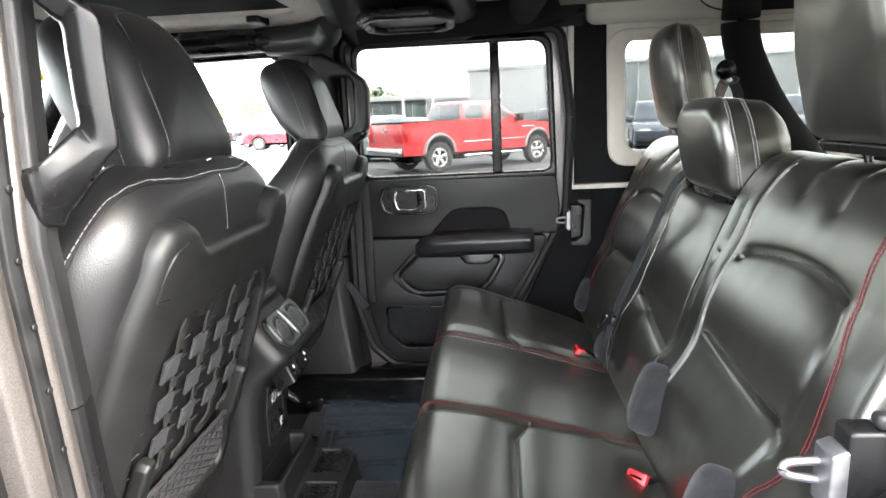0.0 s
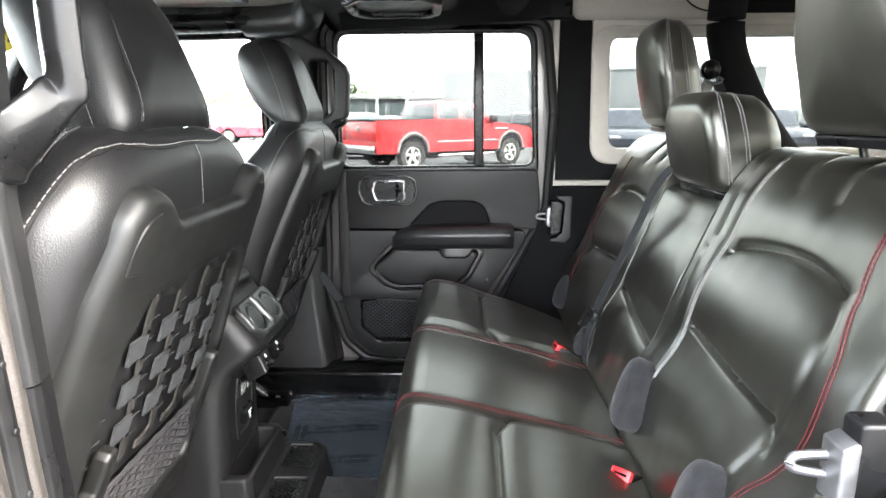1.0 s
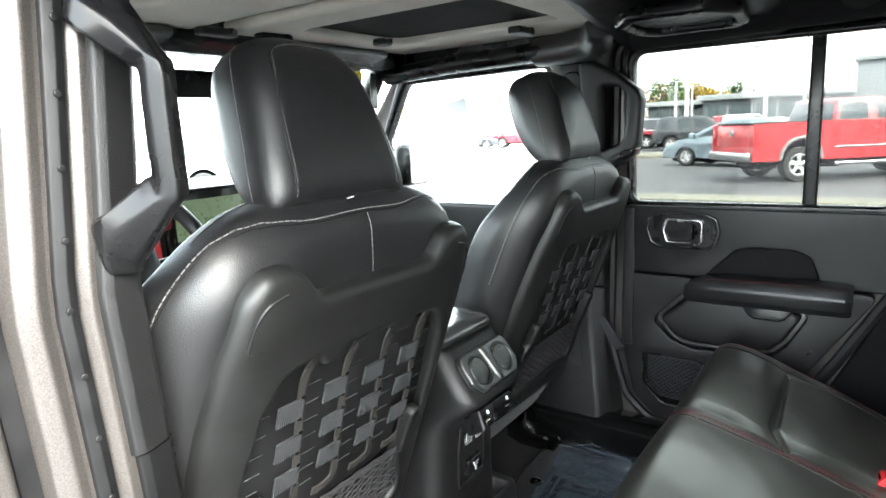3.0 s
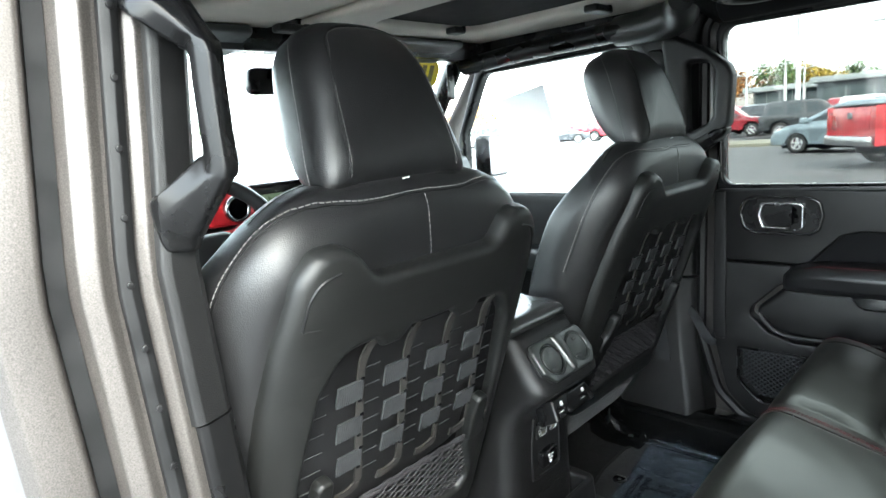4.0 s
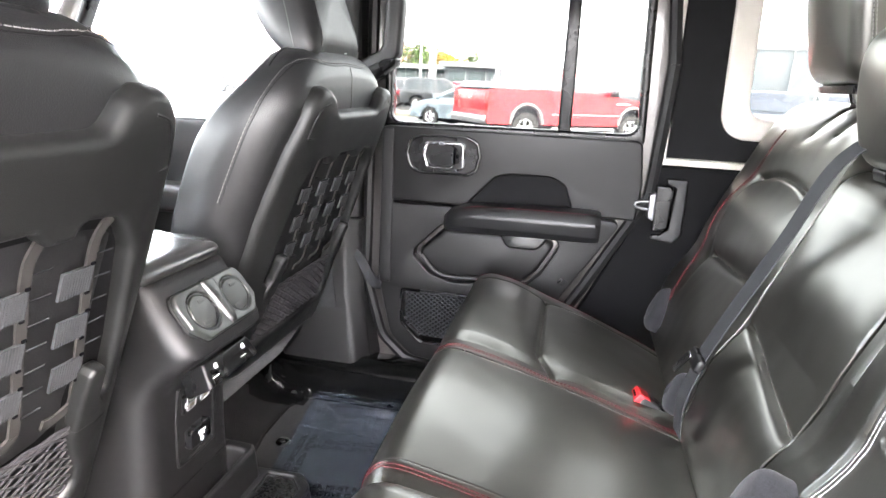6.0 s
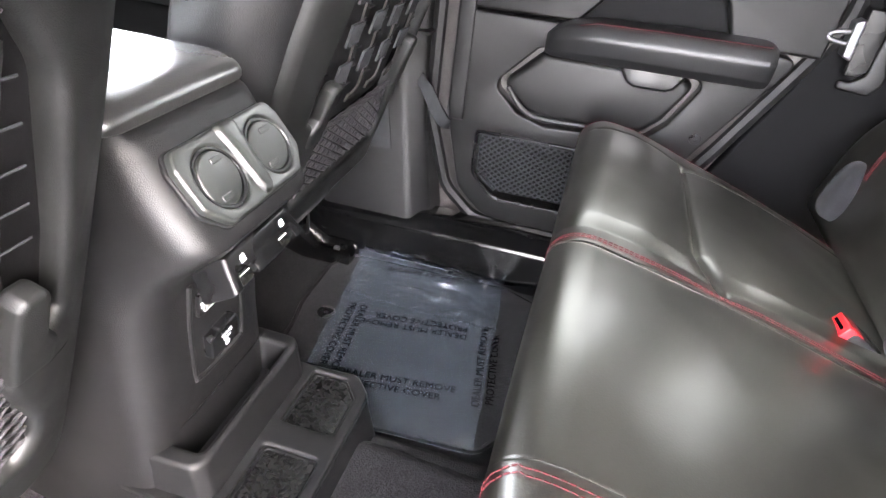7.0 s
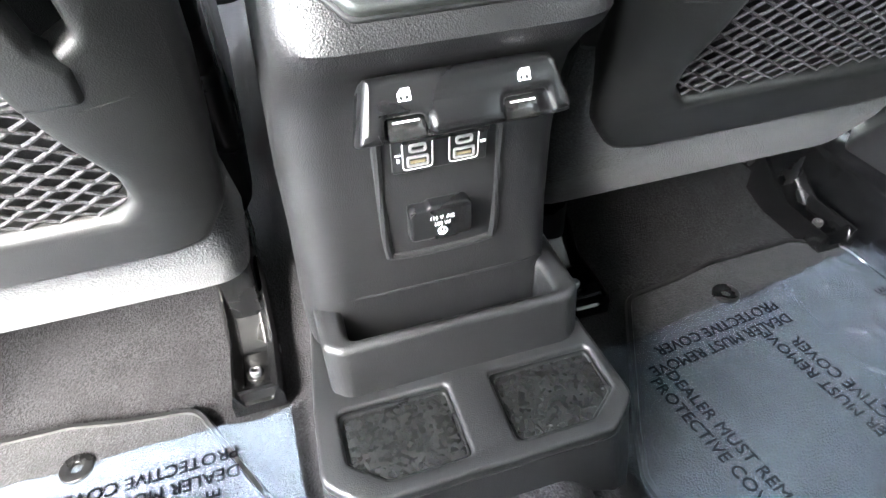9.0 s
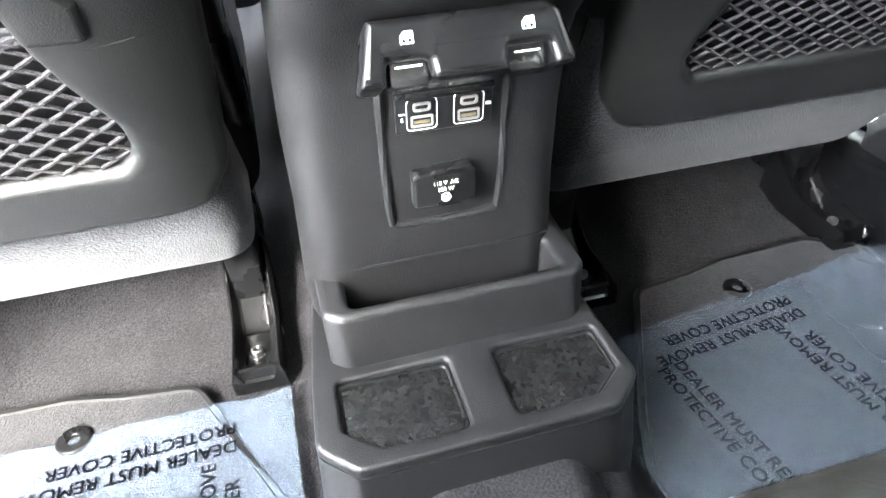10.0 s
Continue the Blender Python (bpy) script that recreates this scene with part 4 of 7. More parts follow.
def rear_headrest(parent, yc, half, base, height, thick, lean):
    """Head restraint: a front pad, side gussets with stitched seams, rounded top; base is the foot of its front face."""
    hd = Vector((-lean, 0, 1)).normalized()
    hn = Vector((-hd.z, 0, hd.x))
    ho = Vector((base[0], yc, base[1]))
    ol = rnd([(-half * 0.92, 0.0), (-half, height * 0.5), (-half * 0.82, height), (half * 0.82, height), (half, height * 0.5), (half * 0.92, 0.0)], [0.034, 0.12, 0.06, 0.06, 0.12, 0.034], 9)

    def H(u, v, w):
        curl = 1.6 * max(v - height * 0.62, 0) ** 2 + 0.9 * max(0.05 - v, 0) ** 2
        return ho + Vector((0, u * (1 - 0.9 * max(-0.02 - w, 0)), 0)) + hd * v + hn * (w - curl)
    bm = bend(pillow(ol, soft_profile(thick, 0.030, 0.045, 9), 0.006), lambda a, b, c: H(a, b - 0.45 * max(thick * 0.6 - c, 0) * min(max(b / height - 0.4, 0) / 0.5, 1), c - thick))
    bmesh.ops.recalc_face_normals(bm, faces=bm.faces)
    keep = bm.copy()
    head = part("headrest", bm, LEATHER_REAR, parent)
    for s in (-1, 1):
        for off in (0.022, 0.030, 0.062, 0.068):
            line = [(s * (half + 0.01), 0.004, -off), (s * (half + 0.02), height * 0.5, -off), (s * (half * 0.95), height * 0.93, -off), (s * half * 0.6, height + 0.02, -off), (0, height + 0.02, -off)]
            part("stitching", stitches(snapped(curve_points([H(*p) for p in line], 12), keep), 0.0050, 0.0016, 0.0008), THREAD_PALE, head, "pale grey stitching")
        part("seam", tube(snapped(curve_points([H(s * (half + 0.02), height * k, -0.026) for k in (0.0, 0.3, 0.6, 0.85)], 10), keep, 0.0002), 0.0009, 5), RUBBER, head)
    keep.free()
    collar = pillow(rnd([(-half * 0.85, -thick * 0.8), (half * 0.85, -thick * 0.8), (half * 0.85, -0.015), (-half * 0.85, -0.015)], 0.012), soft_profile(0.016, 0.005, 0.0, 3))
    part("headrest_base", bend(collar, lambda a, b, c: H(a, c - 0.014, b)), PLASTIC_SMOOTH, parent, "black headrest foot plate")
    for s in (-1, 1):
        part("headrest_post", tube([H(s * half * 0.45, -0.06, -thick * 0.5), H(s * half * 0.45, 0.03, -thick * 0.5)], 0.006, 10), GLOSS_BLACK, parent)


def rear_cushion(parent, y0, y1, cross, inner=0):
    """Seat cushion that falls towards the backrest; inner is the side (1 or -1) that meets the middle seat."""
    xs, ys = spread(0.235, 0.72, 170, 0.06), spread(y0, y1, 150, 0.03)
    front, corner, across = 0.425, y1 - 0.075 if inner > 0 else y0 + 0.070, y0 + 0.06 if inner > 0 else y1 - 0.06
    edge = y1 - 0.030 if inner > 0 else y0 + 0.030
    sewn = np.zeros((len(xs), len(ys)))
    if cross:
        for ln, dep, wid in (([(front + 0.03, edge), (front + 0.012, corner), (front, corner - 0.03 * inner), (front - 0.004, across)], 0.012, 0.005),
                             ([(0.28, across), (0.69, across)], 0.006, 0.0035)):
            sewn += furrow(xs, ys, ln, dep, wid)
    ix, iy = {x: i for i, x in enumerate(xs)}, {y: i for i, y in enumerate(ys)}

    def h(x, y):
        d = min(y - y0, y1 - y)
        seam = (y1 - y if inner > 0 else y - y0) < 0.05 and cross
        e = edge_drop(d, 0.0006 if seam or not cross else 0.022) + edge_drop(x - 0.235, 0.06) + edge_drop(0.72 - x, 0.03)
        if cross:
            puffy = 0.010 * math.sin(min(max((x - 0.25) / 0.18, 0), 1) * math.pi) ** 0.7 + 0.010 * math.sin(min(max((x - 0.425) / 0.28, 0), 1) * math.pi) ** 0.7
            puffy *= min(1, d / 0.07)
        else:
            puffy = 0.007 * math.sin(min(max((y - y0) / (y1 - y0), 0), 1) * math.pi)
        wrinkle = 0.0012 * noise.noise((x * 9, y * 9, 7.0)) + 0.0004 * noise.noise((x * 24, y * 20, 3.0))
        s = (y1 - y if inner > 0 else y - y0) if cross else 1.0
        deep, wall = (0.013, 0.007) if inner > 0 else (0.005, 0.030)
        band = deep * (s / 0.040 if s < 0.040 else math.exp((0.040 - s) / wall)) * min(max((0.66 - x) / 0.10, 0), 1)
        return puffy + wrinkle + sewn[ix[x], iy[y]] - e - band

    def P(x, y, w):
        far = max(x - 0.33, 0)
        y += np.interp(y, [0.055, 0.534, 0.88, 1.35], [0.40 * far, -0.04 * (x - 0.27), -0.10 * (x - 0.27), -0.45 * far])
        z = 0.411 - 0.235 * (x - 0.30) + 0.008 * math.sin(math.pi * min(max((x - 0.25) / 0.44, 0), 1)) + w - (0 if cross else 0.002)
        nose = 0.03 * min(max((0.40 - z) / 0.2, 0), 1) if x < 0.3 else 0
        return Vector((x + nose, y, z))
    bm = puff(xs, ys, h, P, 0.26)
    keep = bm.copy()
    cu = part("seat_cushion", bm, LEATHER_REAR, parent)
    for edge, sign in ((y0, 1), (y1, -1)):
        if not cross:
            continue
        for d in (0.010, 0.016):
            line = [P(x, edge + sign * d, 0.0) for x in (0.252, 0.262, 0.29, 0.36, 0.5, 0.69)]
            line = [Vector((0.20, edge + sign * d, 0.30)), Vector((0.212, edge + sign * d, 0.36))] + line
            part("stitching", stitches(snapped(curve_points(line, 12), keep), 0.005, 0.0018, 0.0006), THREAD_RED, cu, "red stitching")
    keep.free()


def rear_seat():
    t = thing("rear_bench", "black leather rear bench seat with three headrests and red stitching", "rear seat", (0.55, MID, 0.0))
    near, mid, far = (0.022, 0.570), (0.576, 0.858), (0.864, 1.378)
    flip = lambda ln: [(2 * MID - y, v) for y, v in ln]
    upper = [(0.462, 0.352), (0.440, 0.366), (0.36, 0.380), (0.27, 0.384), (0.20, 0.376), (0.163, 0.364)]
    lower = [(0.462, 0.212), (0.35, 0.200), (0.22, 0.192), (0.175, 0.190)]
    furrows = [(upper, 0.016, 0.006), (lower, 0.014, 0.004), ([(0.158, 0.360), (0.136, 0.32), (0.134, 0.26), (0.150, 0.190), (0.17, 0.10)], 0.004, 0.010), ([(0.175, 0.188), (0.160, 0.178), (0.150, 0.16)], 0.004, 0.009),
               ([(0.492, 0.09), (0.494, 0.52)], 0.006, 0.003), ([(0.545, 0.09), (0.548, 0.30), (0.530, 0.385), (0.540, 0.52)], 0.005, 0.003)]
    slots = [[(0.392, 0.548), (0.388, 0.515), (0.374, 0.478)], [(0.288, 0.548), (0.284, 0.515), (0.266, 0.470)]]
    red = [[(0.155, 0.47), (0.146, 0.371), (0.108, 0.294), (0.099, 0.217), (0.116, 0.15), (0.135, 0.11), (0.155, 0.05)]]
    red.append([(y + 0.007, v) for y, v in red[0]])
    pale = [[(0.484, v) for v in (0.10, 0.3, 0.45, 0.535)], [(0.477, v) for v in (0.10, 0.3, 0.45, 0.535)]]
    rear_backrest(t, *near, 0.556, furrows, pale, slots, red, (0.03, 0.0))
    rear_backrest(t, *mid, 0.440, [([(mid[0] + 0.01, 0.125), (0.70, 0.140), (mid[1] - 0.01, 0.165)], 0.015, 0.005)], [], [])
    rear_backrest(t, *far, 0.556, [(flip(ln), a, b) for ln, a, b in furrows[:4]], [], [flip(ln) for ln in slots], [flip(ln) for ln in red], (0.0, 0.03))
    rear_headrest(t, 0.300, 0.118, (0.863, 0.886), 0.262, 0.105, 0.20)
    rear_headrest(t, 1.105, 0.118, (0.863, 0.886), 0.258, 0.105, 0.20)
    rear_headrest(t, 0.700, 0.138, (0.820, 0.775), 0.182, 0.140, 0.20)
    rear_cushion(t, 0.055, 0.534, True, 1)
    rear_cushion(t, 0.536, 0.878, False)
    rear_cushion(t, 0.880, 1.350, True, -1)
    part("seat_base", box(0.34, 0.80, 0.12, 1.29, 0.0, 0.16, 0.01), CARPET, t, "dark carpeted seat base")
    part("back_shell", bend(sheet([rnd([(0.10, -0.05), (1.31, -0.05), (1.31, 0.52), (0.10, 0.52)], 0.03)], 0.03, 0.008), lambda a, b, c: R(a, b, -0.085 - c)), CARPET, t)
    # felt covers of the folding hinges
    for y0, v0, w0, r in ((0.497, 0.050, 0.026, 0.064), (0.178, 0.040, 0.028, 0.062), (0.895, 0.0, 0.01, 0.036), (1.265, 0.02, 0.01, 0.050)):
        ol = [(0.58 * r * math.cos(a) + 0.25 * r * math.sin(a), r * math.sin(a)) for a in np.linspace(0, 2 * math.pi, 28)[:-1]]
        part("hinge_cover", bend(pillow(ol, soft_profile(0.05, 0.02, 0.01), 0.004), lambda a, b, c: R(y0 + a, v0 + b, w0 + c - 0.02)), HINGE_FELT, t, "grey felt hinge cover")


rear_seat()


def rear_belt():
    t = thing("rear_seat_belt", "grey webbing seat belt with chrome tongue across the backrest", "seat belt", (0.70, 0.87, 0.42))
    up = tuple(BN)
    part("strap", belt_strap([R(0.80, 0.52, 0.02), R(0.806, 0.43, 0.048), R(0.815, 0.30, 0.048), R(0.828, 0.16, 0.048), R(0.834, 0.085, 0.046)], 0.046, up=up), WEBBING, t)
    part("slide", bend(sheet([rnd([(-0.030, -0.012), (0.030, -0.012), (0.030, 0.012), (-0.030, 0.012)], 0.008)], 0.012, 0.004), lambda a, b, c: R(0.836 + a, 0.085 + b, 0.043 + c)), PLASTIC_SMOOTH, t)
    part("tongue", bend(sheet([rnd([(-0.012, 0), (0.012, 0), (0.010, -0.045), (-0.010, -0.045)], 0.004)], 0.003, 0.001), lambda a, b, c: R(0.855 + a - 0.5 * b, 0.085 + b, 0.054 + c)), CHROME, t, "chrome belt tongue")
    part("strap", belt_strap([R(0.832, 0.080, 0.044), R(0.822, 0.02, 0.04), R(0.815, -0.03, 0.02)], 0.046, up=up), WEBBING, t)


rear_belt()


def buckle(x, y, z, turn):
    t = thing("belt_buckle", "black belt buckle with red release button on the rear cushion", "belt buckle", (x, y, z - 0.02), "rear belt buckles")
    m = pose(x, y, z, 0, 32, turn)
    body = box(-0.006, 0.10, -0.019, 0.019, -0.013, 0.013, 0.005)
    part("body", bend(body, lambda a, b, c: m @ Vector((a, b, c))), PLASTIC_SMOOTH, t)
    part("button", bend(box(-0.015, 0.010, -0.0175, 0.0175, -0.0115, 0.0135, 0.003), lambda a, b, c: m @ Vector((a, b, c))), RED_PLASTIC, t, "red release button")
    part("slot", bend(box(-0.0158, -0.006, -0.011, 0.011, 0.002, 0.006, 0), lambda a, b, c: m @ Vector((a, b, c))), BLACK_INK, t)
    return t


buckle(0.607, 0.914, 0.349, 5)
buckle(0.628, 0.372, 0.342, 48)


# ---- centre console ----
def console():
    t = thing("centre_console", "black plastic centre console with rear vents, sockets and tray", "console", (-0.2, MID, 0.06))

    def ring(z, xr, hw, r=0.045, x0=-0.50):
        near = MID - 0.008 - hw + 0.010 * min(max((z - 0.36) / 0.08, 0), 1)
        return [(p[0], p[1], z) for p in rnd([(x0, near), (x0, MID - 0.008 + hw), (xr, MID - 0.008 + hw), (xr, near)], [0.01, 0.01, r, r], 9)]
    rows = [(0.02, -0.120, 0.118), (0.17, -0.118, 0.124), (0.20, -0.117, 0.122), (0.26, -0.116, 0.119), (0.33, -0.113, 0.118), (0.385, -0.106, 0.118),
            (0.412, -0.092, 0.117), (0.437, -0.066, 0.115), (0.453, -0.043, 0.113), (0.464, -0.035, 0.113), (0.475, -0.037, 0.113),
            (0.497, -0.0535, 0.112), (0.527, -0.077, 0.110), (0.549, -0.091, 0.109), (0.560, -0.097, 0.108), (0.5655, -0.1035, 0.107), (0.567, -0.12, 0.105), (0.567, -0.15, 0.10)]
    body = part("body", loft([ring(*r) for r in rows]), PLASTIC, t)
    # padded armrest
    arm = pillow(rnd([(-0.62, MID - 0.113), (-0.110, MID - 0.114), (-0.110, MID + 0.098), (-0.62, MID + 0.098)], 0.022), soft_profile(0.046, 0.026, 0.012, 7), 0.006)
    bend(arm, lambda a, b, c: (a, b, 0.5645 + c * (0.55 + 0.45 * min(max((-0.115 - a) / 0.12, 0), 1) ** 0.7) + 0.03 * (a + 0.125)))
    keep = arm.copy()
    pad = part("armrest_pad", arm, PAD_LEATHER, t, "black leather armrest pad")
    for yy in (MID - 0.112, MID + 0.112):
        part("stitching", stitches(snapped([(x, yy, 0.59) for x in np.linspace(-0.6, -0.14, 30)], keep), 0.005, 0.002, 0.0008), THREAD_RED, pad, "red stitching")
    keep.free()
    # slanted vent panel
    vb, vn = Vector((-0.615, 0, 0.788)), Vector((0.788, 0, 0.615))
    vo = Vector((-0.0665, MID, 0.513))

    def V(a, b, c):
        return vo + Vector((0, a, 0)) + vb * b + vn * c
    outl = rnd([(-0.078, 0.041), (0.078, 0.041), (0.086, 0.024), (0.086, -0.017), (0.064, -0.042), (-0.064, -0.042), (-0.086, -0.017), (-0.086, 0.024)], 0.012)
    ringc = lambda cx, r: [(cx + r * math.cos(i * math.pi / 16), -0.001 + r * math.sin(i * math.pi / 16)) for i in range(32)]
    part("vent_gasket", bend(sheet([[(p[0] * 1.03, p[1] * 1.05) for p in outl]], 0.006, 0.002), lambda a, b, c: V(a, b, c - 0.003)), RUBBER, body)
    panel = part("vent_panel", bend(sheet([outl, ringc(-0.043, 0.031), ringc(0.043, 0.031)], 0.016, 0.004, 3), lambda a, b, c: V(a, b, c - 0.004)), PLASTIC_GREY, t, "grey-green vent panel")
    ridge = pillow(rnd([(-0.018, 0.043), (0.018, 0.043), (0.013, 0.010), (0.011, -0.026), (0.007, -0.039), (-0.007, -0.039), (-0.011, -0.026), (-0.013, 0.010)], 0.009), soft_profile(0.011, 0.009, 0.002), 0.002)
    part("vent_ridge", bend(ridge, lambda a, b, c: V(a, b, 0.007 + c)), PLASTIC_GREY, panel)
    for cx, tilt in ((-0.043, 2), (0.043, -5)):
        q = Matrix.Rotation(radians(tilt), 3, "Y") @ Matrix.Rotation(radians(6), 3, "X")
        part("vent_well", bend(disc(0.0275, 0.0315, 0.018, 32, 0.001), lambda a, b, c: V(a + cx, b - 0.001, c - 0.008)), PLASTIC_SMOOTH, panel)
        lid = part("vent_lid", bend(disc(0, 0.0270, 0.006, 36, 0.0022), lambda a, b, c: V(*(q @ Vector((a, b, c)) + Vector((cx, -0.001, 0.004))))), PLASTIC_GREY, panel, "round vent lid")
        for s in (1, -1):
            grip = sheet([rnd([(-0.008, -0.003), (0.008, -0.003), (0.008, 0.003), (-0.008, 0.003)], 0.002)], 0.002, 0.0008)
            part("grip", bend(grip, lambda a, b, c: V(*(q @ Vector((a + s * 0.006, b + s * 0.017, c + 0.0055)) + Vector((cx, -0.001, 0.004))))), PLASTIC_GREY, lid)
    # seam down the side of the console
    part("seam", tube([(-0.128, MID - 0.1125, 0.56), (-0.16, MID - 0.110, 0.50), (-0.27, MID - 0.110, 0.33)], 0.0012, 5), RUBBER, body)
    # window switch bar
    wo, wu, wn = Vector((-0.066, MID, 0.412)), Vector((-0.50, 0, 0.866)), Vector((0.866, 0, 0.5))

    def W(a, b, c):
        return wo + Vector((0, a, 0)) + wu * b + wn * c
    nk, nw = 0.0385, 0.0135
    half = [(0.061, 0.019), (0.071, -0.021), (nk + nw + 0.003, -0.021), (nk + nw, -0.006), (nk - nw, -0.006), (nk - nw, -0.021)]
    bar = rnd(half + [(-x, y) for x, y in half[::-1]], [0.012, 0.006, 0.003, 0.003, 0.003, 0.003] * 2, 4)
    sw = part("switch_bar", bend(sheet([bar], 0.050, 0.006, 3), lambda a, b, c: W(a, b, c - 0.024)), PLASTIC_SMOOTH, t, "black window switch bar")
    for s in (-1, 1):
        part("switch_key", bend(box(-0.0128, 0.0128, -0.0215, -0.005, 0, 0.030, 0.003), lambda a, b, c: W(a + s * nk, b, c - 0.0125)), GLOSS_BLACK, sw)
        part("key_mark", bend(box(-0.0085, 0.0085, -0.0006, 0.0006, 0, 0.0006, 0), lambda a, b, c: W(a + s * nk, b - 0.0095, c + 0.0176)), WHITE_INK, sw)
        icon = sheet([rnd([(-0.0055, -0.005), (-0.0055, 0.001), (-0.002, 0.005), (0.0055, 0.005), (0.0055, -0.005)], 0.001), [(-0.004, -0.004), (-0.001, -0.004), (-0.001, -0.001), (-0.004, -0.001)], [(0.001, -0.004), (0.004, -0.004), (0.004, -0.001), (0.001, -0.001)]], 0.0008)
        part("window_icon", bend(icon, lambda a, b, c: W(a * 0.75 + s * 0.0385, b * 0.75 + 0.006, c + 0.0258)), WHITE_INK, sw, "white printed window symbol")
    # recessed field with sockets
    face = lambda z: -0.1165 + 0.022 * (z - 0.26) if z < 0.33 else -0.113 + 0.12 * (z - 0.33)

    def Fc(a, b, c):
        return Vector((face(b) + c, MID + a, b))

    def Fd(a, b, c):
        return Fc(a, b - 0.004, c)
    field = curve_points([(-0.050, 0.385, 0), (-0.050, 0.30, 0), (-0.048, 0.253, 0), (-0.042, 0.245, 0), (0.0, 0.243, 0), (0.040, 0.245, 0), (0.047, 0.253, 0), (0.050, 0.30, 0), (0.050, 0.385, 0)], 6)
    part("field_rim", tube([Fc(p.x, p.y, 0.0) for p in field], 0.0040, 8), PLASTIC, body)
    usb = part("usb_panel", bend(sheet([rnd([(-0.039, 0.338), (0.037, 0.338), (0.037, 0.372), (-0.039, 0.372)], 0.002)], 0.005, 0.001), Fd), PLASTIC_SMOOTH, t, "black panel with four charging ports")
    for cy in (-0.019, 0.018):
        frame_out = rnd([(cy - 0.012, 0.3405), (cy + 0.012, 0.3405), (cy + 0.012, 0.3675), (cy - 0.012, 0.3675)], 0.004)
        frame_in = rnd([(cy - 0.0115, 0.3410), (cy + 0.0115, 0.3410), (cy + 0.0115, 0.3670), (cy - 0.0115, 0.3670)], 0.0037)
        part("port_outline", bend(sheet([frame_out, frame_in], 0.0006), lambda a, b, c: Fd(a, b, c + 0.005)), WHITE_INK, usb)
        part("port", bend(sheet([rnd([(cy - 0.0088, 0.3435), (cy + 0.0088, 0.3435), (cy + 0.0088, 0.3535), (cy - 0.0088, 0.3535)], 0.002), [(cy - 0.007, 0.3455), (cy + 0.007, 0.3455), (cy + 0.007, 0.3515), (cy - 0.007, 0.3515)]], 0.002, 0.0005), lambda a, b, c: Fd(a, b, c + 0.005)), PORT_RIM, usb, "pale metal port rim")
        part("port_tongue", bend(box(cy - 0.006, cy + 0.006, 0.3465, 0.3490, 0, 0.0012, 0), lambda a, b, c: Fd(a, b, c + 0.005)), BRASS, usb)
        part("port", bend(sheet([rnd([(cy - 0.007, 0.3570), (cy + 0.007, 0.3570), (cy + 0.007, 0.3645), (cy - 0.007, 0.3645)], 0.003), rnd([(cy - 0.005, 0.3590), (cy + 0.005, 0.3590), (cy + 0.005, 0.3625), (cy - 0.005, 0.3625)], 0.0016)], 0.002, 0.0005), lambda a, b, c: Fd(a, b, c + 0.005)), PORT_RIM, usb, "pale metal port rim")
    for dy, dz, w2, h2 in ((-0.0345, 0.356, 0.0022, 0.0006), (-0.0345, 0.351, 0.0008, 0.0016), (0.0335, 0.3555, 0.0022, 0.0012)):
        part("port_symbol", bend(box(dy - w2, dy + w2, dz - h2, dz + h2, 0, 0.0006, 0), lambda a, b, c: Fd(a, b, c + 0.005)), WHITE_INK, usb)
    part("usb_flap", bend(box(-0.034, 0.034, 0.372, 0.379, 0, 0.022, 0.002), lambda a, b, c: Fd(a, b, c - 0.004)), GLOSS_BLACK, usb)
    cap = sheet([rnd([(-0.030, 0.270), (0.024, 0.270), (0.024, 0.300), (0.020, 0.305), (-0.012, 0.305), (-0.015, 0.303), (-0.030, 0.303)], 0.004)], 0.014, 0.003, 3)
    outlet = part("socket_cap", bend(cap, Fd), PLASTIC_SMOOTH, t, "black socket cap with white print")
    for txt, z, size in (("115 V  AC", 0.2925, 0.0050), ("150 W", 0.2862, 0.0050)):
        part("print", bend(words(txt, size), lambda a, b, c: Fd(a - 0.003, z + b, 0.0145 + c)), WHITE_INK, outlet, "white printed rating")
    part("print", bend(disc(0.0034, 0.0042, 0.0005, 20), lambda a, b, c: Fd(a - 0.003, 0.2785 + b, 0.0143 + c)), WHITE_INK, outlet)
    part("print", bend(sheet([[(-0.0015, 0.002), (-0.0008, 0.002), (-0.0008, -0.0012), (0.0008, -0.0012), (0.0008, 0.002), (0.0015, 0.002), (0.0015, -0.002), (-0.0015, -0.002)]], 0.0005), lambda a, b, c: Fd(a - 0.003, 0.2785 + b, 0.0143 + c)), WHITE_INK, outlet)
    part("cap_tab", bend(box(-0.014, 0.012, 0.2675, 0.2712, 0, 0.012, 0.001), Fd), PLASTIC_SMOOTH, outlet)
    # joint line and open bin with a lip
    part("seam", tube([(-0.119, MID - 0.10, 0.203), (-0.1155, MID - 0.06, 0.2045), (-0.1155, MID + 0.06, 0.2045), (-0.119, MID + 0.10, 0.203)], 0.0010, 5), RUBBER, body)
    bo = rnd([(-0.20, MID - 0.125), (-0.20, MID + 0.125), (-0.082, MID + 0.122), (-0.070, MID + 0.108), (-0.070, MID - 0.108), (-0.082, MID - 0.122)], [0, 0, 0.01, 0.02, 0.02, 0.01])
    bi = rnd([(-0.125, MID - 0.098), (-0.125, MID + 0.098), (-0.083, MID + 0.098), (-0.083, MID - 0.098)], 0.008)
    tray = thing("console_tray", "black plastic console foot with open bin and two tray mats", "console tray", (-0.05, MID, 0.0))
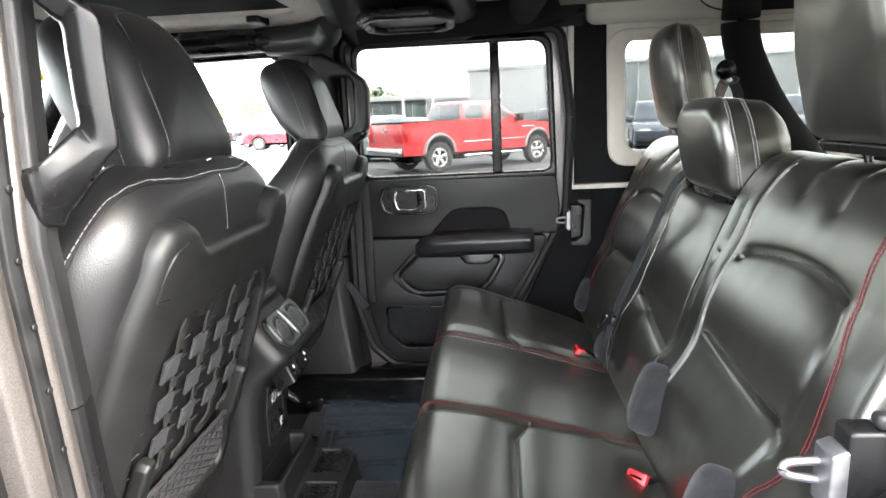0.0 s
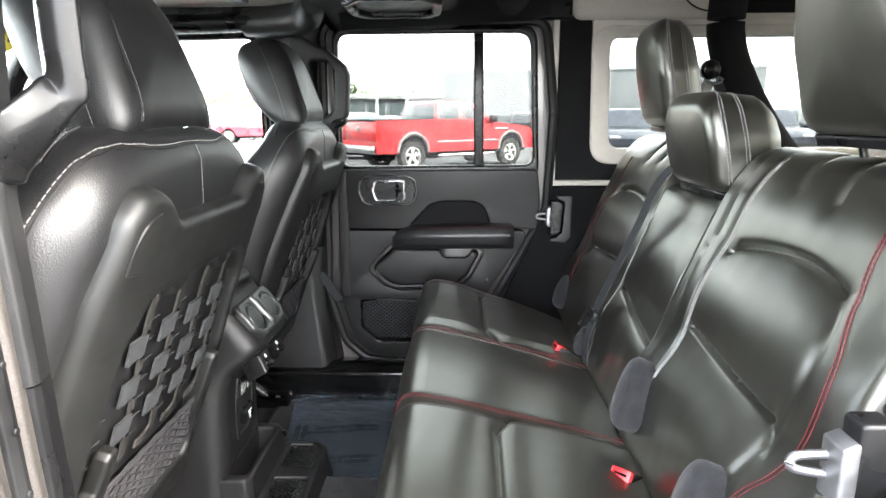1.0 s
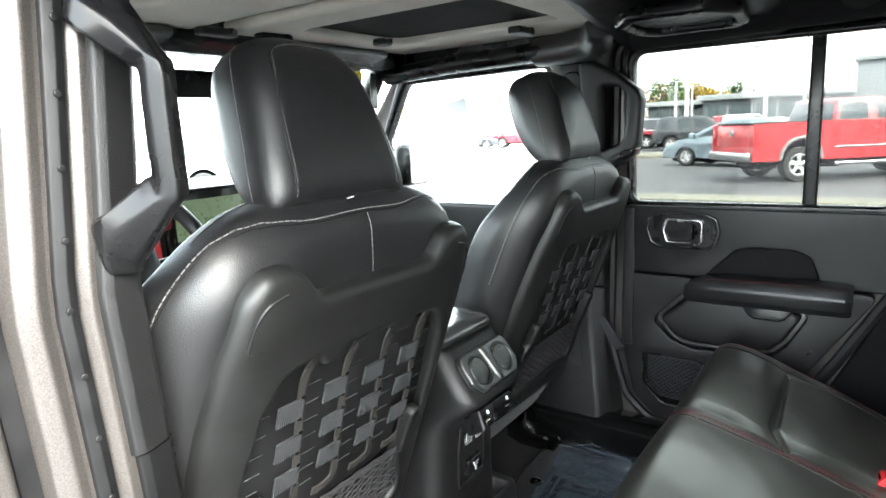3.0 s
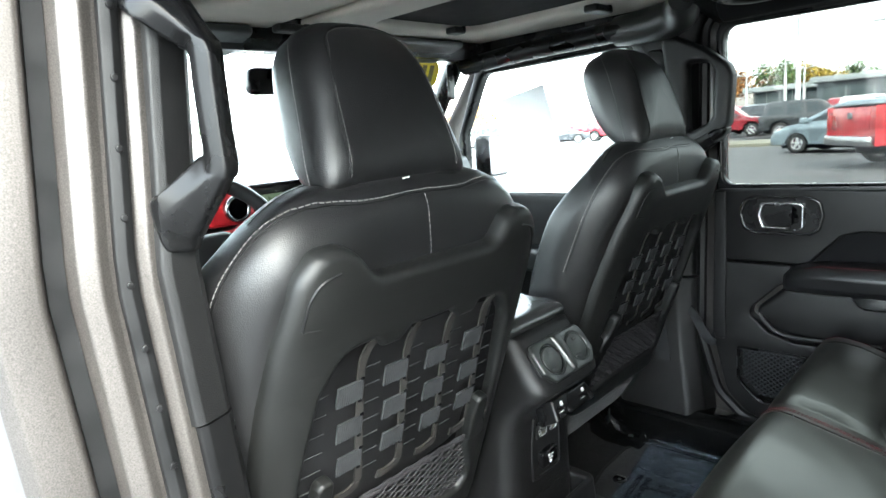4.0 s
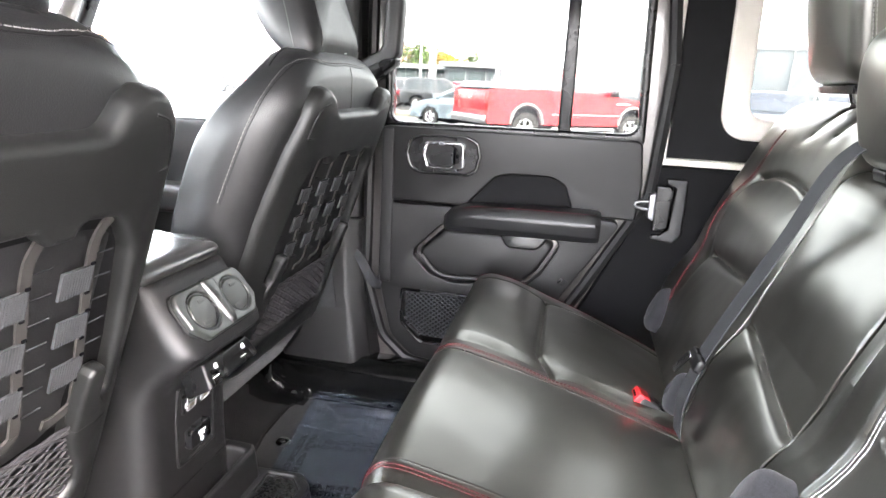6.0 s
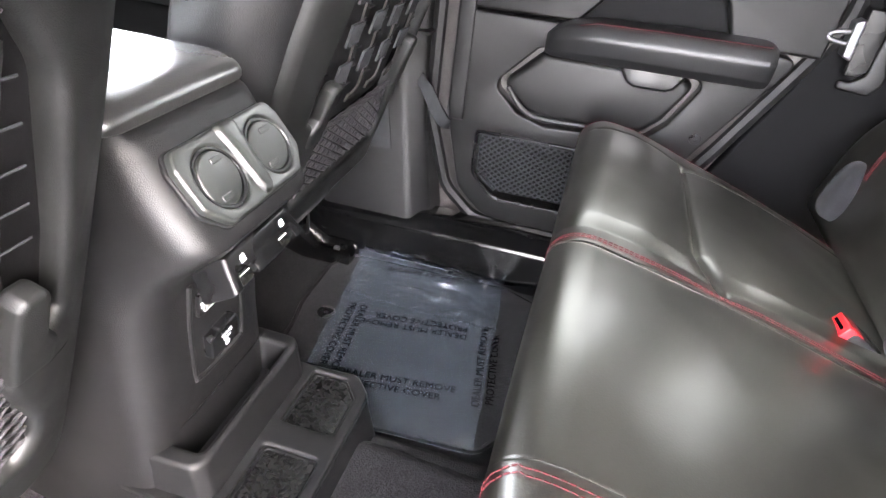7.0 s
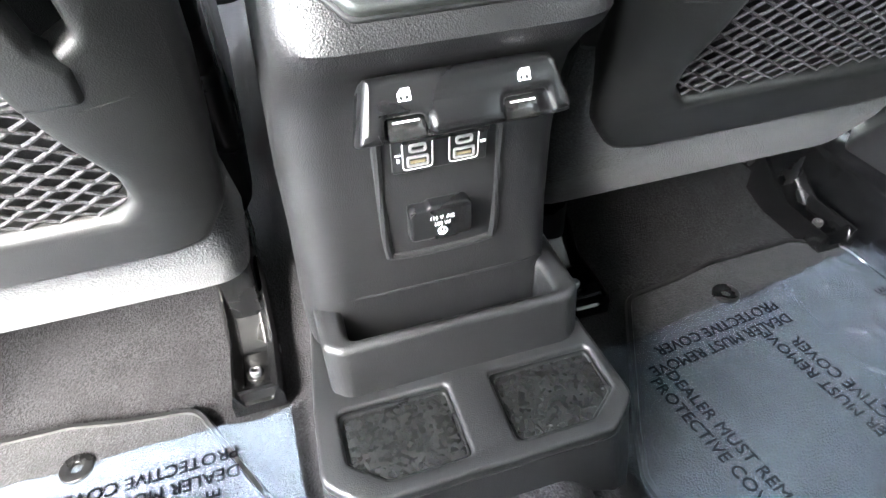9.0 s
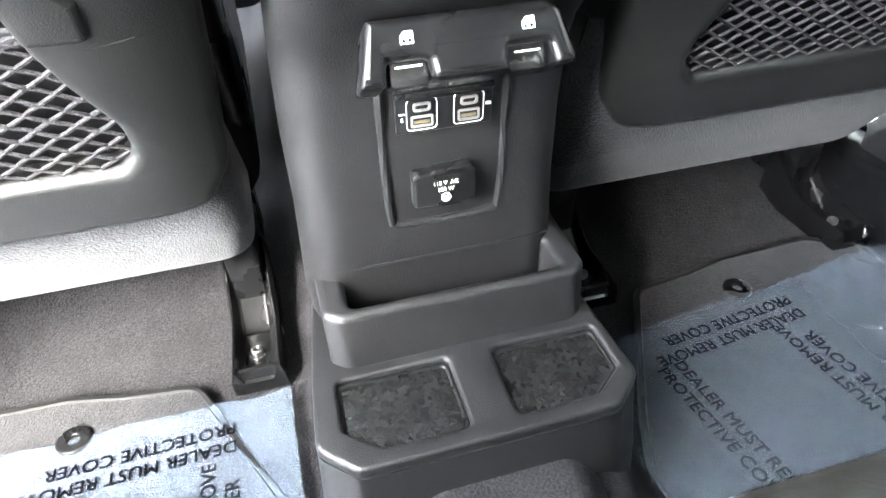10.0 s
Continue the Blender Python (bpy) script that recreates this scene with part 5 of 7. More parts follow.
    part("bin", bend(sheet([bo, bi], 0.11, 0.007, 3), lambda a, b, c: (a + 0.12 * (0.11 - c) * (1 if a > -0.1 else 0), b, 0.082 + c)), PLASTIC, tray)
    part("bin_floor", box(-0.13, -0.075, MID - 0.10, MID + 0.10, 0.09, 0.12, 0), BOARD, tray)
    # tray with two recesses
    to = rnd([(-0.20, MID - 0.128), (-0.20, MID + 0.128), (-0.062, MID + 0.132), (0.012, MID + 0.136), (0.040, MID + 0.105), (0.040, MID - 0.115), (0.010, MID - 0.146), (-0.062, MID - 0.142)], [0, 0, 0.01, 0.02, 0.02, 0.02, 0.02, 0.01])
    wells = []
    for s in (-1, 1):
        wells.append(rnd([(-0.052, MID + s * 0.020), (-0.052, MID + s * 0.122), (0.000, MID + s * 0.122), (0.024, MID + s * 0.092), (0.024, MID + s * 0.020)], 0.007))
    part("tray_top", bend(sheet([to] + wells, 0.014, 0.004, 3), lambda a, b, c: (a, b, 0.122 + c)), PLASTIC, tray)
    for w in wells:
        cx, cy = sum(p[0] for p in w) / len(w), sum(p[1] for p in w) / len(w)
        inner = [(cx + (p[0] - cx) * 0.90, cy + (p[1] - cy) * 0.93) for p in w]
        part("well_rim", bend(sheet([[(cx + (p[0] - cx) * 1.02, cy + (p[1] - cy) * 1.02) for p in w], inner], 0.006, 0.002), lambda a, b, c: (a, b, 0.1245 + c)), PLASTIC_SMOOTH, tray)
        part("tray_mat", bend(sheet([[(cx + (p[0] - cx) * 0.905, cy + (p[1] - cy) * 0.935) for p in w]], 0.004, 0.001), lambda a, b, c: (a, b, 0.1245 + c)), TRAY_RUBBER, tray, "patterned rubber tray mat")
    # skirt with an arch over the tunnel
    def skirt_ring(z, k):
        return [(p[0] + k * (0.02 if p[0] > -0.05 else 0), MID + (p[1] - MID) * (1 + 0.05 * k), z) for p in to]
    sk = loft([skirt_ring(z, k) for z, k in ((0.0, 1.0), (0.05, 0.7), (0.10, 0.2), (0.124, 0.02))])
    part("skirt", sk, PLASTIC, tray)
    hump = rnd([(MID - 0.085, -0.02), (MID - 0.085, 0.066), (MID - 0.060, 0.088), (MID + 0.060, 0.088), (MID + 0.085, 0.066), (MID + 0.085, -0.02)], [0, 0.02, 0.03, 0.03, 0.02, 0])
    tn = [[(x, p[0], p[1] - dz) for p in hump] for x, dz in ((-0.04, 0.0), (0.066, 0.0), (0.20, 0.008), (0.40, 0.012))]
    solid("tunnel_carpet", loft(tn), CARPET, "charcoal carpet over the centre tunnel", "carpet", kind="structure")


TRAY_RUBBER = surface("patterned_rubber", (0.0065, 0.0066, 0.0065), 0.28, var=0.3, coarse=200, fine=300, bump=0.2, fine_bump=0.9, rough_var=0.12, relief=0.0009)
console()


# ---- floor mats with protective film ----
def film_material(name="clear_protective_film", milky=0.36, rough=0.17, ior=1.45, wave=0.13):
    """Thin clear film: see-through, faintly milky, glossy by Fresnel with crumpled relief."""
    m = bpy.data.materials.new(name)
    m.use_nodes = True
    n, l = m.node_tree.nodes, m.node_tree.links
    n.remove(n["Principled BSDF"])
    tc, ns, bp = n.new("ShaderNodeTexCoord"), n.new("ShaderNodeTexNoise"), n.new("ShaderNodeBump")
    ns.inputs["Scale"].default_value, ns.inputs["Detail"].default_value, ns.inputs["Distortion"].default_value = 9, 3, 1.2
    bp.inputs["Strength"].default_value, bp.inputs["Distance"].default_value = wave, 0.010
    l.new(tc.outputs["Object"], ns.inputs["Vector"])
    l.new(ns.outputs["Fac"], bp.inputs["Height"])
    clear, milk, shine, fr, m1, m2 = (n.new("ShaderNode" + k) for k in ("BsdfTransparent", "BsdfDiffuse", "BsdfGlossy", "Fresnel", "MixShader", "MixShader"))
    clear.inputs["Color"].default_value = (0.90, 0.95, 1.0, 1)
    milk.inputs["Color"].default_value = (0.130, 0.158, 0.20, 1)
    shine.inputs["Roughness"].default_value = rough
    fr.inputs["IOR"].default_value = ior
    m1.inputs[0].default_value = milky
    for nd in (shine, fr, milk):
        l.new(bp.outputs[0], nd.inputs["Normal"])
    l.new(clear.outputs[0], m1.inputs[1])
    l.new(milk.outputs[0], m1.inputs[2])
    l.new(fr.outputs[0], m2.inputs[0])
    l.new(m1.outputs[0], m2.inputs[1])
    l.new(shine.outputs[0], m2.inputs[2])
    l.new(m2.outputs[0], n["Material Output"].inputs["Surface"])
    return m


FILM = film_material()
FILM_CRUMPLED = film_material("crumpled_clear_film", 0.34, 0.07, 1.62, 0.25)
MAT_CARPET = surface("grey_mat_carpet", (0.017, 0.017, 0.0185), 0.95, var=0.2, coarse=50, fine=450, bump=0.3, fine_bump=1.0, sheen=0.1, speck=0.6, relief=0.0015, spec=0.05)


def floor_mat(sign):
    """Mat beside the console, at the passenger's (1) or the driver's (-1) side."""
    y = lambda d: MID + sign * d
    t = thing("floor_mat", "grey carpet floor mat under printed clear protective film", "floor mat", (0.0, y(0.45), 0.0), "rear floor mats")
    out = [(-0.205, y(0.28)), (-0.215, y(0.36)), (-0.228, y(0.42)), (-0.232, y(0.56)), (-0.20, y(0.625)), (0.16, y(0.635)), (0.235, y(0.60)), (0.245, y(0.25)), (0.20, y(0.175)), (0.03, y(0.165)), (-0.02, y(0.185))]
    part("mat", bend(sheet([rnd(out, 0.03)], 0.012, 0.004), lambda a, b, c: (a, b, -0.010 + c)), MAT_CARPET, t)
    rim = [Vector((p.x, p.y, 0.0)) for p in rnd(out, 0.03)]
    part("binding", tube(rim, 0.005, 6, True), RUBBER, t, "black bound edge")
    part("clip", bend(disc(0.006, 0.018, 0.006, 20, 0.002), lambda a, b, c: (-0.168 + a, y(0.405) + b, c)), PLASTIC_SMOOTH, t, "round mat clip")
    # film: crumpled sheet over the mat
    if sign > 0:
        a0, b0, c0, d0 = (-0.125, 0.85), (0.195, 0.86), (0.145, 1.40), (-0.19, 1.42)
        prints = [(0.03, 0.963, 8), (-0.106, 1.045, -84), (0.01, 1.132, 188), (0.172, 1.07, 98), (0.0, 1.312, 188)]
    else:
        a0, b0, c0, d0 = (-0.172, 0.525), (0.20, 0.53), (0.21, 0.06), (-0.165, 0.05)
        prints = [(-0.119, 0.358, -88), (0.012, 0.449, 180), (0.15, 0.36, 90), (0.02, 0.27, 0)]
    ss, tt = np.linspace(0, 1, 90), np.linspace(0, 1, 110)

    def lie(a, b):
        x = (a0[0] * (1 - a) + b0[0] * a) * (1 - b) + (d0[0] * (1 - a) + c0[0] * a) * b
        yy = (a0[1] * (1 - a) + b0[1] * a) * (1 - b) + (d0[1] * (1 - a) + c0[1] * a) * b
        edge = min(a, 1 - a, b, 1 - b)
        flat = 0.0010 * noise.noise((x * 9, yy * 9, sign * 3.0))
        rough = abs(noise.noise((x * 34, yy * 24, sign * 5.0))) * 0.006 * max(0.03, 1 - edge / 0.10)
        far_fold = abs(noise.noise((x * 26, yy * 16, 9.0))) * 0.022 * max(0, (b - 0.66) / 0.34) ** 0.7
        crinkle = 0.010 * (1 - abs(noise.noise((x * 15 + 3, yy * 21, 4.0)))) ** 9 * min(max((b - 0.42) / 0.25, 0), 1)
        lift = 0.05 * max(0, (b - 0.92) / 0.08) ** 1.3 * (1.2 - a) if sign > 0 else 0.0
        return Vector((x + 0.006 * noise.noise((b * 7, 1.0, sign)), yy, 0.0042 + flat + rough + (far_fold + crinkle if sign > 0 else 0) + lift))
    def lay_sheet(bs):
        bm = bmesh.new()
        g = [[bm.verts.new(lie(a, b)) for b in bs] for a in ss]
        for i in range(len(ss) - 1):
            for j in range(len(bs) - 1):
                bm.faces.new((g[i][j], g[i + 1][j], g[i + 1][j + 1], g[i][j + 1]))
        bmesh.ops.recalc_face_normals(bm, faces=bm.faces)
        if sum(f.normal.z for f in bm.faces) < 0:
            bmesh.ops.reverse_faces(bm, faces=bm.faces)
        return bm
    split = 0.58 if sign > 0 else 1.0
    bm = lay_sheet([b for b in tt if b <= split + 0.009])
    from mathutils.bvhtree import BVHTree
    lay = BVHTree.FromBMesh(bm)
    film = tagged(part("protective_film", bm, FILM, None), "clear bluish crumpled plastic film printed with black warnings", "plastic film", "protective films")
    film.visible_shadow = False
    if sign > 0:
        end = part("crumpled_end", lay_sheet(list(np.linspace(split, 1.0, 100))), FILM_CRUMPLED, film, "crumpled glossy film end", sharp=20)
        end.visible_shadow = False
    for x, yy, ang in prints:
        q = Matrix.Rotation(radians(ang), 2)
        for k, txt in enumerate(("DEALER MUST REMOVE", "PROTECTIVE COVER")):
            def put(a, b, c):
                r = q @ Vector((a - (0.012 if k else 0.0), b - (k - 0.5) * 0.023))
                hit = lay.ray_cast(Vector((x + r.x, yy + r.y, 0.5)), Vector((0, 0, -1)))[0]
                return (x + r.x, yy + r.y, (hit.z if hit else 0.014) + 0.0018 + c)
            part("print", bend(words(txt, 0.0205), put), BLACK_INK, film, "black printed warning")
    return t


floor_mat(1)
floor_mat(-1)


# ---- passenger rear door ----
def rear_door():
    t = thing("rear_door", "closed rear door with black trim panel, armrest and window", "car door", (0.28, WALL, 0.1))
    glass = [(-0.022, 1.168), (-0.018, 0.762), (0.592, 0.766), (0.575, 1.168)]
    hole = rnd([(-0.03, 1.176), (-0.025, 0.72), (0.60, 0.72), (0.583, 1.176)], [0.04, 0.02, 0.02, 0.045], 8)
    shell = [(-0.066, 1.205), (-0.078, 0.33), (-0.03, 0.165), (0.035, 0.108), (0.12, 0.098), (0.342, 0.098), (0.495, 0.365), (0.632, 0.62), (0.648, 0.93), (0.625, 1.205)]
    part("door_shell", bend(sheet([rnd(shell, DOOR_R, 8), hole], 0.055, 0.010, 3), wallwards(WALL + 0.035)), DOOR_PAINT, t, "dark grey-brown painted door shell")
    # black weather seal round the shell
    seal = [Vector((p.x, WALL - 0.018, p.y)) for p in rnd([(x * 1.0 + (0.009 if i in (6, 7, 8) else -0.006 if i < 3 else 0), z - (0.008 if 3 <= i <= 5 else 0)) for i, (x, z) in enumerate(shell)], DOOR_R, 8)]
    part("weather_seal", tube(seal, 0.015, 8, True), RUBBER, t, "black rubber weather seal")
    # window frame and panes
    win = rnd([(-0.040, 1.19), (-0.036, 0.735), (0.612, 0.735), (0.596, 1.19)], [0.045, 0.02, 0.02, 0.05], 8)
    opening = rnd(glass, [0.035, 0.03, 0.03, 0.045], 8)
    part("window_frame", bend(sheet([win, opening], 0.030, 0.008, 3), wallwards(WALL - 0.006)), PLASTIC_SMOOTH, t, "black window frame")
    part("window_bar", bend(sheet([[(0.404, 0.75), (0.436, 0.75), (0.432, 1.18), (0.402, 1.18)]], 0.022, 0.005), wallwards(WALL + 0.002)), PLASTIC_SMOOTH, t, "black window divider")
    for a, b in ((-0.035, 0.415), (0.425, 0.605)):
        part("pane", bend(sheet([[(a, 0.74), (b, 0.74), (b, 1.185), (a, 1.185)]], 0.004), wallwards(WALL + 0.016)), TINTED_GLASS, t, "tinted door glass")
    # trim panel: upper and lower halves with a joint line
    upper = rnd([(-0.030, 0.752), (-0.034, 0.560), (0.610, 0.560), (0.618, 0.65), (0.606, 0.752)], [0.01, 0.004, 0.004, 0.02, 0.02])
    lower = rnd([(-0.034, 0.556), (-0.036, 0.33), (0.0, 0.18), (0.06, 0.125), (0.13, 0.118), (0.325, 0.118), (0.46, 0.36), (0.585, 0.556)], [0.004, 0.05, 0.06, 0.05, 0.03, 0.03, 0.08, 0.02])
    pocket = rnd([(0.058, 0.415), (0.062, 0.435), (0.130, 0.505), (0.40, 0.505), (0.44, 0.485), (0.395, 0.400), (0.36, 0.365), (0.165, 0.352), (0.105, 0.370)], 0.018)
    tp = 0.052
    part("upper_trim", bend(sheet([upper, rnd([(0.190, 0.562), (0.262, 0.640), (0.30, 0.650), (0.40, 0.650), (0.435, 0.635), (0.455, 0.578), (0.456, 0.562)], [0.004, 0.02, 0.03, 0.03, 0.03, 0.01, 0.004])], tp, 0.006, 3), wallwards(WALL - 0.002)), DOOR_TRIM, t, "grained black upper trim")
    nets = rnd([(0.034, 0.315), (0.30, 0.315), (0.30, 0.19), (0.28, 0.175), (0.085, 0.175), (0.034, 0.225)], [0.01, 0.01, 0.02, 0.02, 0.04, 0.03])
    part("lower_trim", bend(sheet([lower, pocket, nets], tp, 0.005, 3), wallwards(WALL - 0.002)), DOOR_TRIM, t, "grained black lower trim")
    part("recess_liner", bend(sheet([rnd([(0.14, 0.495), (0.255, 0.655), (0.45, 0.66), (0.47, 0.495)], 0.02)], 0.012), wallwards(WALL - 0.010)), BLACK_CLOTH, t, "black recessed grip pocket")
    inner_p = [(0.25 + (p[0] - 0.25) * 0.93, 0.43 + (p[1] - 0.43) * 0.88) for p in pocket]
    part("pocket_panel", bend(pillow(inner_p, soft_profile(0.040, 0.016, 0.0, 5)), wallwards(WALL - 0.006)), DOOR_TRIM, t, "moulded lower map pocket face")
    lip = [Vector((x, WALL - 0.050, z)) for x, z in ((0.080, 0.420), (0.118, 0.378), (0.17, 0.366), (0.35, 0.374))]
    part("pocket_lip", tube(curve_points(lip, 6), 0.006, 8), PLASTIC, t)
    cup = rnd([(0.275, 0.507), (0.300, 0.470), (0.315, 0.462), (0.375, 0.462), (0.390, 0.470), (0.415, 0.507)], 0.012)
    part("pull_cup", bend(sheet([cup], 0.030, 0.008, 3), wallwards(WALL - 0.035)), GLOSS_BLACK, t, "black pull cup")
    # Raised black strip puts the shadow at the trim's front edge into colour.
    part("shaded_edge_strip", bend(sheet([rnd([(-0.034, 0.748), (-0.038, 0.36), (-0.030, 0.335), (-0.004, 0.335), (-0.002, 0.56), (-0.004, 0.748)], 0.004)], tp + 0.003, 0.004, 2), wallwards(WALL - 0.002)), RUBBER, t, "dull black strip for the shaded recess of the trim edge")
    # armrest
    prof = [(0.0, 0.0), (0.068, 0.0), (0.088, 0.018), (0.098, 0.048), (0.084, 0.072), (0.0, 0.074)]
    rings = []
    for x, s, dz in ((0.140, 0.22, -0.015), (0.155, 0.55, -0.010), (0.185, 0.80, -0.004), (0.23, 0.95, 0.0), (0.35, 1.0, 0.002), (0.48, 1.0, 0.003), (0.515, 0.98, 0.003), (0.528, 0.86, 0.003)):
        rings.append([(x, WALL - 0.045 - p[0] * s, 0.505 + dz + p[1] * (0.35 + 0.65 * s) + (1 - s) * 0.012) for p in rnd(prof, 0.016, 4)])
    arm = loft(rings)
    keep = arm.copy()
    a = part("armrest", arm, LEATHER, t, "black leather armrest with red stitching")
    line = [(0.19, WALL - 0.13, 0.60), (0.3, WALL - 0.13, 0.60), (0.4, WALL - 0.13, 0.60), (0.50, WALL - 0.13, 0.60), (0.522, WALL - 0.11, 0.60)]
    part("stitching", stitches(snapped(curve_points(line, 12), keep), 0.005, 0.002, 0.0008), THREAD_RED, a, "red stitching")
    keep.free()
    # inner handle
    bez_out = rnd([(0.028, 0.690), (0.040, 0.725), (0.065, 0.737), (0.19, 0.737), (0.218, 0.725), (0.226, 0.690), (0.218, 0.650), (0.195, 0.637), (0.065, 0.637), (0.040, 0.650)], 0.02)
    cx, cz = 0.127, 0.687
    bez_in = [(cx + (p[0] - cx) * 0.90, cz + (p[1] - cz) * 0.84) for p in bez_out]
    bz = part("handle_bezel", bend(sheet([bez_out, bez_in], 0.014, 0.004, 3), wallwards(WALL - 0.050)), GLOSS_BLACK, t, "black handle bezel")
    part("bezel_plate", bend(sheet([[(cx + (p[0] - cx) * 0.91, cz + (p[1] - cz) * 0.86) for p in bez_out]], 0.006), wallwards(WALL - 0.052)), PLASTIC_SMOOTH, bz)
    h_out = rnd([(0.074, 0.687), (0.084, 0.722), (0.172, 0.724), (0.185, 0.716), (0.185, 0.658), (0.172, 0.650), (0.086, 0.652)], 0.012)
    h_in = rnd([(0.086, 0.687), (0.093, 0.713), (0.154, 0.713), (0.154, 0.661), (0.094, 0.661)], 0.008)
    hd = part("door_handle", bend(sheet([h_out, h_in], 0.016, 0.005, 3), wallwards(WALL - 0.056)), CHROME, t, "satin chrome pull handle")
    part("lever_slot", bend(box(0.157, 0.162, 0.668, 0.706, 0, 0.003, 0.001), wallwards(WALL - 0.070)), BLACK_INK, hd)
    part("lever_slot", bend(box(0.163, 0.171, 0.682, 0.692, 0, 0.003, 0.001), wallwards(WALL - 0.070)), BLACK_INK, hd)
    part("handle_inlay", bend(sheet([h_in], 0.004), wallwards(WALL - 0.057)), PLASTIC_SMOOTH, hd)
    # net pocket at the foot of the door
    rim = [(0.165 + (p[0] - 0.165) * 1.06, 0.245 + (p[1] - 0.245) * 1.10) for p in nets]
    part("net_frame", bend(sheet([rim, nets], 0.010, 0.004), wallwards(WALL - 0.050)), PLASTIC_SMOOTH, t)
    part("net_back", bend(sheet([[(0.02, 0.33), (0.31, 0.33), (0.31, 0.16), (0.02, 0.16)]], 0.004), wallwards(WALL - 0.020)), BOARD, t)
    nb = bmesh.new()
    for fam in (1, -1):
        for i in range(-14, 34):
            pts = []
            for k in range(17):
                z = 0.312 - 0.134 * k / 16
                x = 0.034 + i * 0.0155 + fam * 0.134 * k / 16 * 1.25
                if 0.034 < x < 0.30 and z > 0.18 + max(0, 0.085 - x) * 0.8:
                    pts.append((x, WALL - 0.046 - 0.001 * math.sin(k * 2 + fam), z))
            if len(pts) > 1:
                tube(pts, 0.0019, 5, bm=nb, up=(0, 1, 0))
    for k in range(3):
        tube([(x, WALL - 0.048, 0.310 + 0.003 * k + 0.001 * math.sin(x * 200 + k)) for x in np.linspace(0.034, 0.30, 40)], 0.0018, 5, bm=nb, up=(0, 1, 0))
    part("net_pocket", nb, WEBBING, t, "black elastic net pocket")
    for x, z in ((0.452, 0.385), (0.592, 0.525)):
        part("screw", bend(disc(0.004, 0.011, 0.004, 20, 0.001), lambda a, b, c: (x + a, WALL - 0.052 - c if x < 0.5 else WALL - 0.020 - c, z + b)), PLASTIC_SMOOTH, t)
    part("latch_slot", bend(box(0.604, 0.630, 0.590, 0.612, 0, 0.004, 0.001), wallwards(WALL - 0.018)), BLACK_INK, t)
    return t


rear_door()


def striker(far):
    t = thing("door_striker", "bright steel door striker on a black catch plate", "striker", (0.66, WALL if far else 2 * MID - WALL, 0.55), "door strikers")
    y = WALL - 0.030
    S = (lambda bm: bm) if far else (lambda bm: bend(mirror_y(bm), lambda a, b, c: (a + 0.055, b, c + 0.01)))
    plate = rnd([(0.652, 0.515), (0.652, 0.53), (0.672, 0.53), (0.69, 0.545), (0.696, 0.645), (0.672, 0.655), (0.672, 0.668), (0.722, 0.668), (0.722, 0.53), (0.705, 0.510)], 0.008)
    part("plate", S(bend(sheet([plate], 0.016, 0.005), wallwards(y + 0.003))), PLASTIC, t, "black catch surround")
    core = rnd([(0.650, 0.540), (0.676, 0.540), (0.686, 0.552), (0.690, 0.640), (0.680, 0.652), (0.650, 0.652)], 0.006)
    part("catch_box", S(bend(sheet([core], 0.030, 0.004), wallwards(y + 0.003))), PLASTIC_SMOOTH, t)
    part("bracket", S(bend(sheet([rnd([(0.636, 0.572), (0.652, 0.565), (0.652, 0.635), (0.636, 0.628)], 0.004)], 0.034, 0.004), wallwards(y + 0.004))), ZINC, t, "bright zinc striker bracket")
    part("loop", S(tube(curve_points([(0.640, y - 0.02, 0.612), (0.612, y - 0.022, 0.609), (0.606, y - 0.022, 0.602), (0.612, y - 0.022, 0.596), (0.640, y - 0.02, 0.592)], 6), 0.0045, 10)), ZINC, t, "bright steel striker loop")
    return t


striker(True)
striker(False)


# ---- B pillars, grab handles ----
def grab_handle(parent, far, y):
    S = (lambda bm: bm) if far else mirror_y
    out = rnd([(-0.165, 1.165), (-0.115, 1.155), (-0.045, 1.118), (0.012, 1.072), (0.022, 1.045), (0.014, 0.925), (0.0, 0.905), (-0.075, 0.852), (-0.125, 0.852)], [0.02, 0.02, 0.03, 0.03, 0.02, 0.02, 0.02, 0.02, 0.02])
    hole = rnd([(-0.095, 1.085), (-0.040, 1.082), (-0.022, 1.060), (-0.028, 0.945), (-0.040, 0.930), (-0.092, 0.905)], 0.012)
    g = part("grab_handle", S(bend(sheet([out, hole], 0.050, 0.014, 4), wallwards(y))), PLASTIC, parent, "moulded black grab handle")
    collar = rnd([(-0.118, 0.842), (-0.072, 0.842), (0.006, 0.898), (0.010, 0.918), (-0.022, 0.918), (-0.088, 0.885), (-0.122, 0.876)], 0.010)
    part("handle_collar", S(bend(sheet([collar], 0.056, 0.014, 4), wallwards(y + 0.003))), PLASTIC_SMOOTH, g)


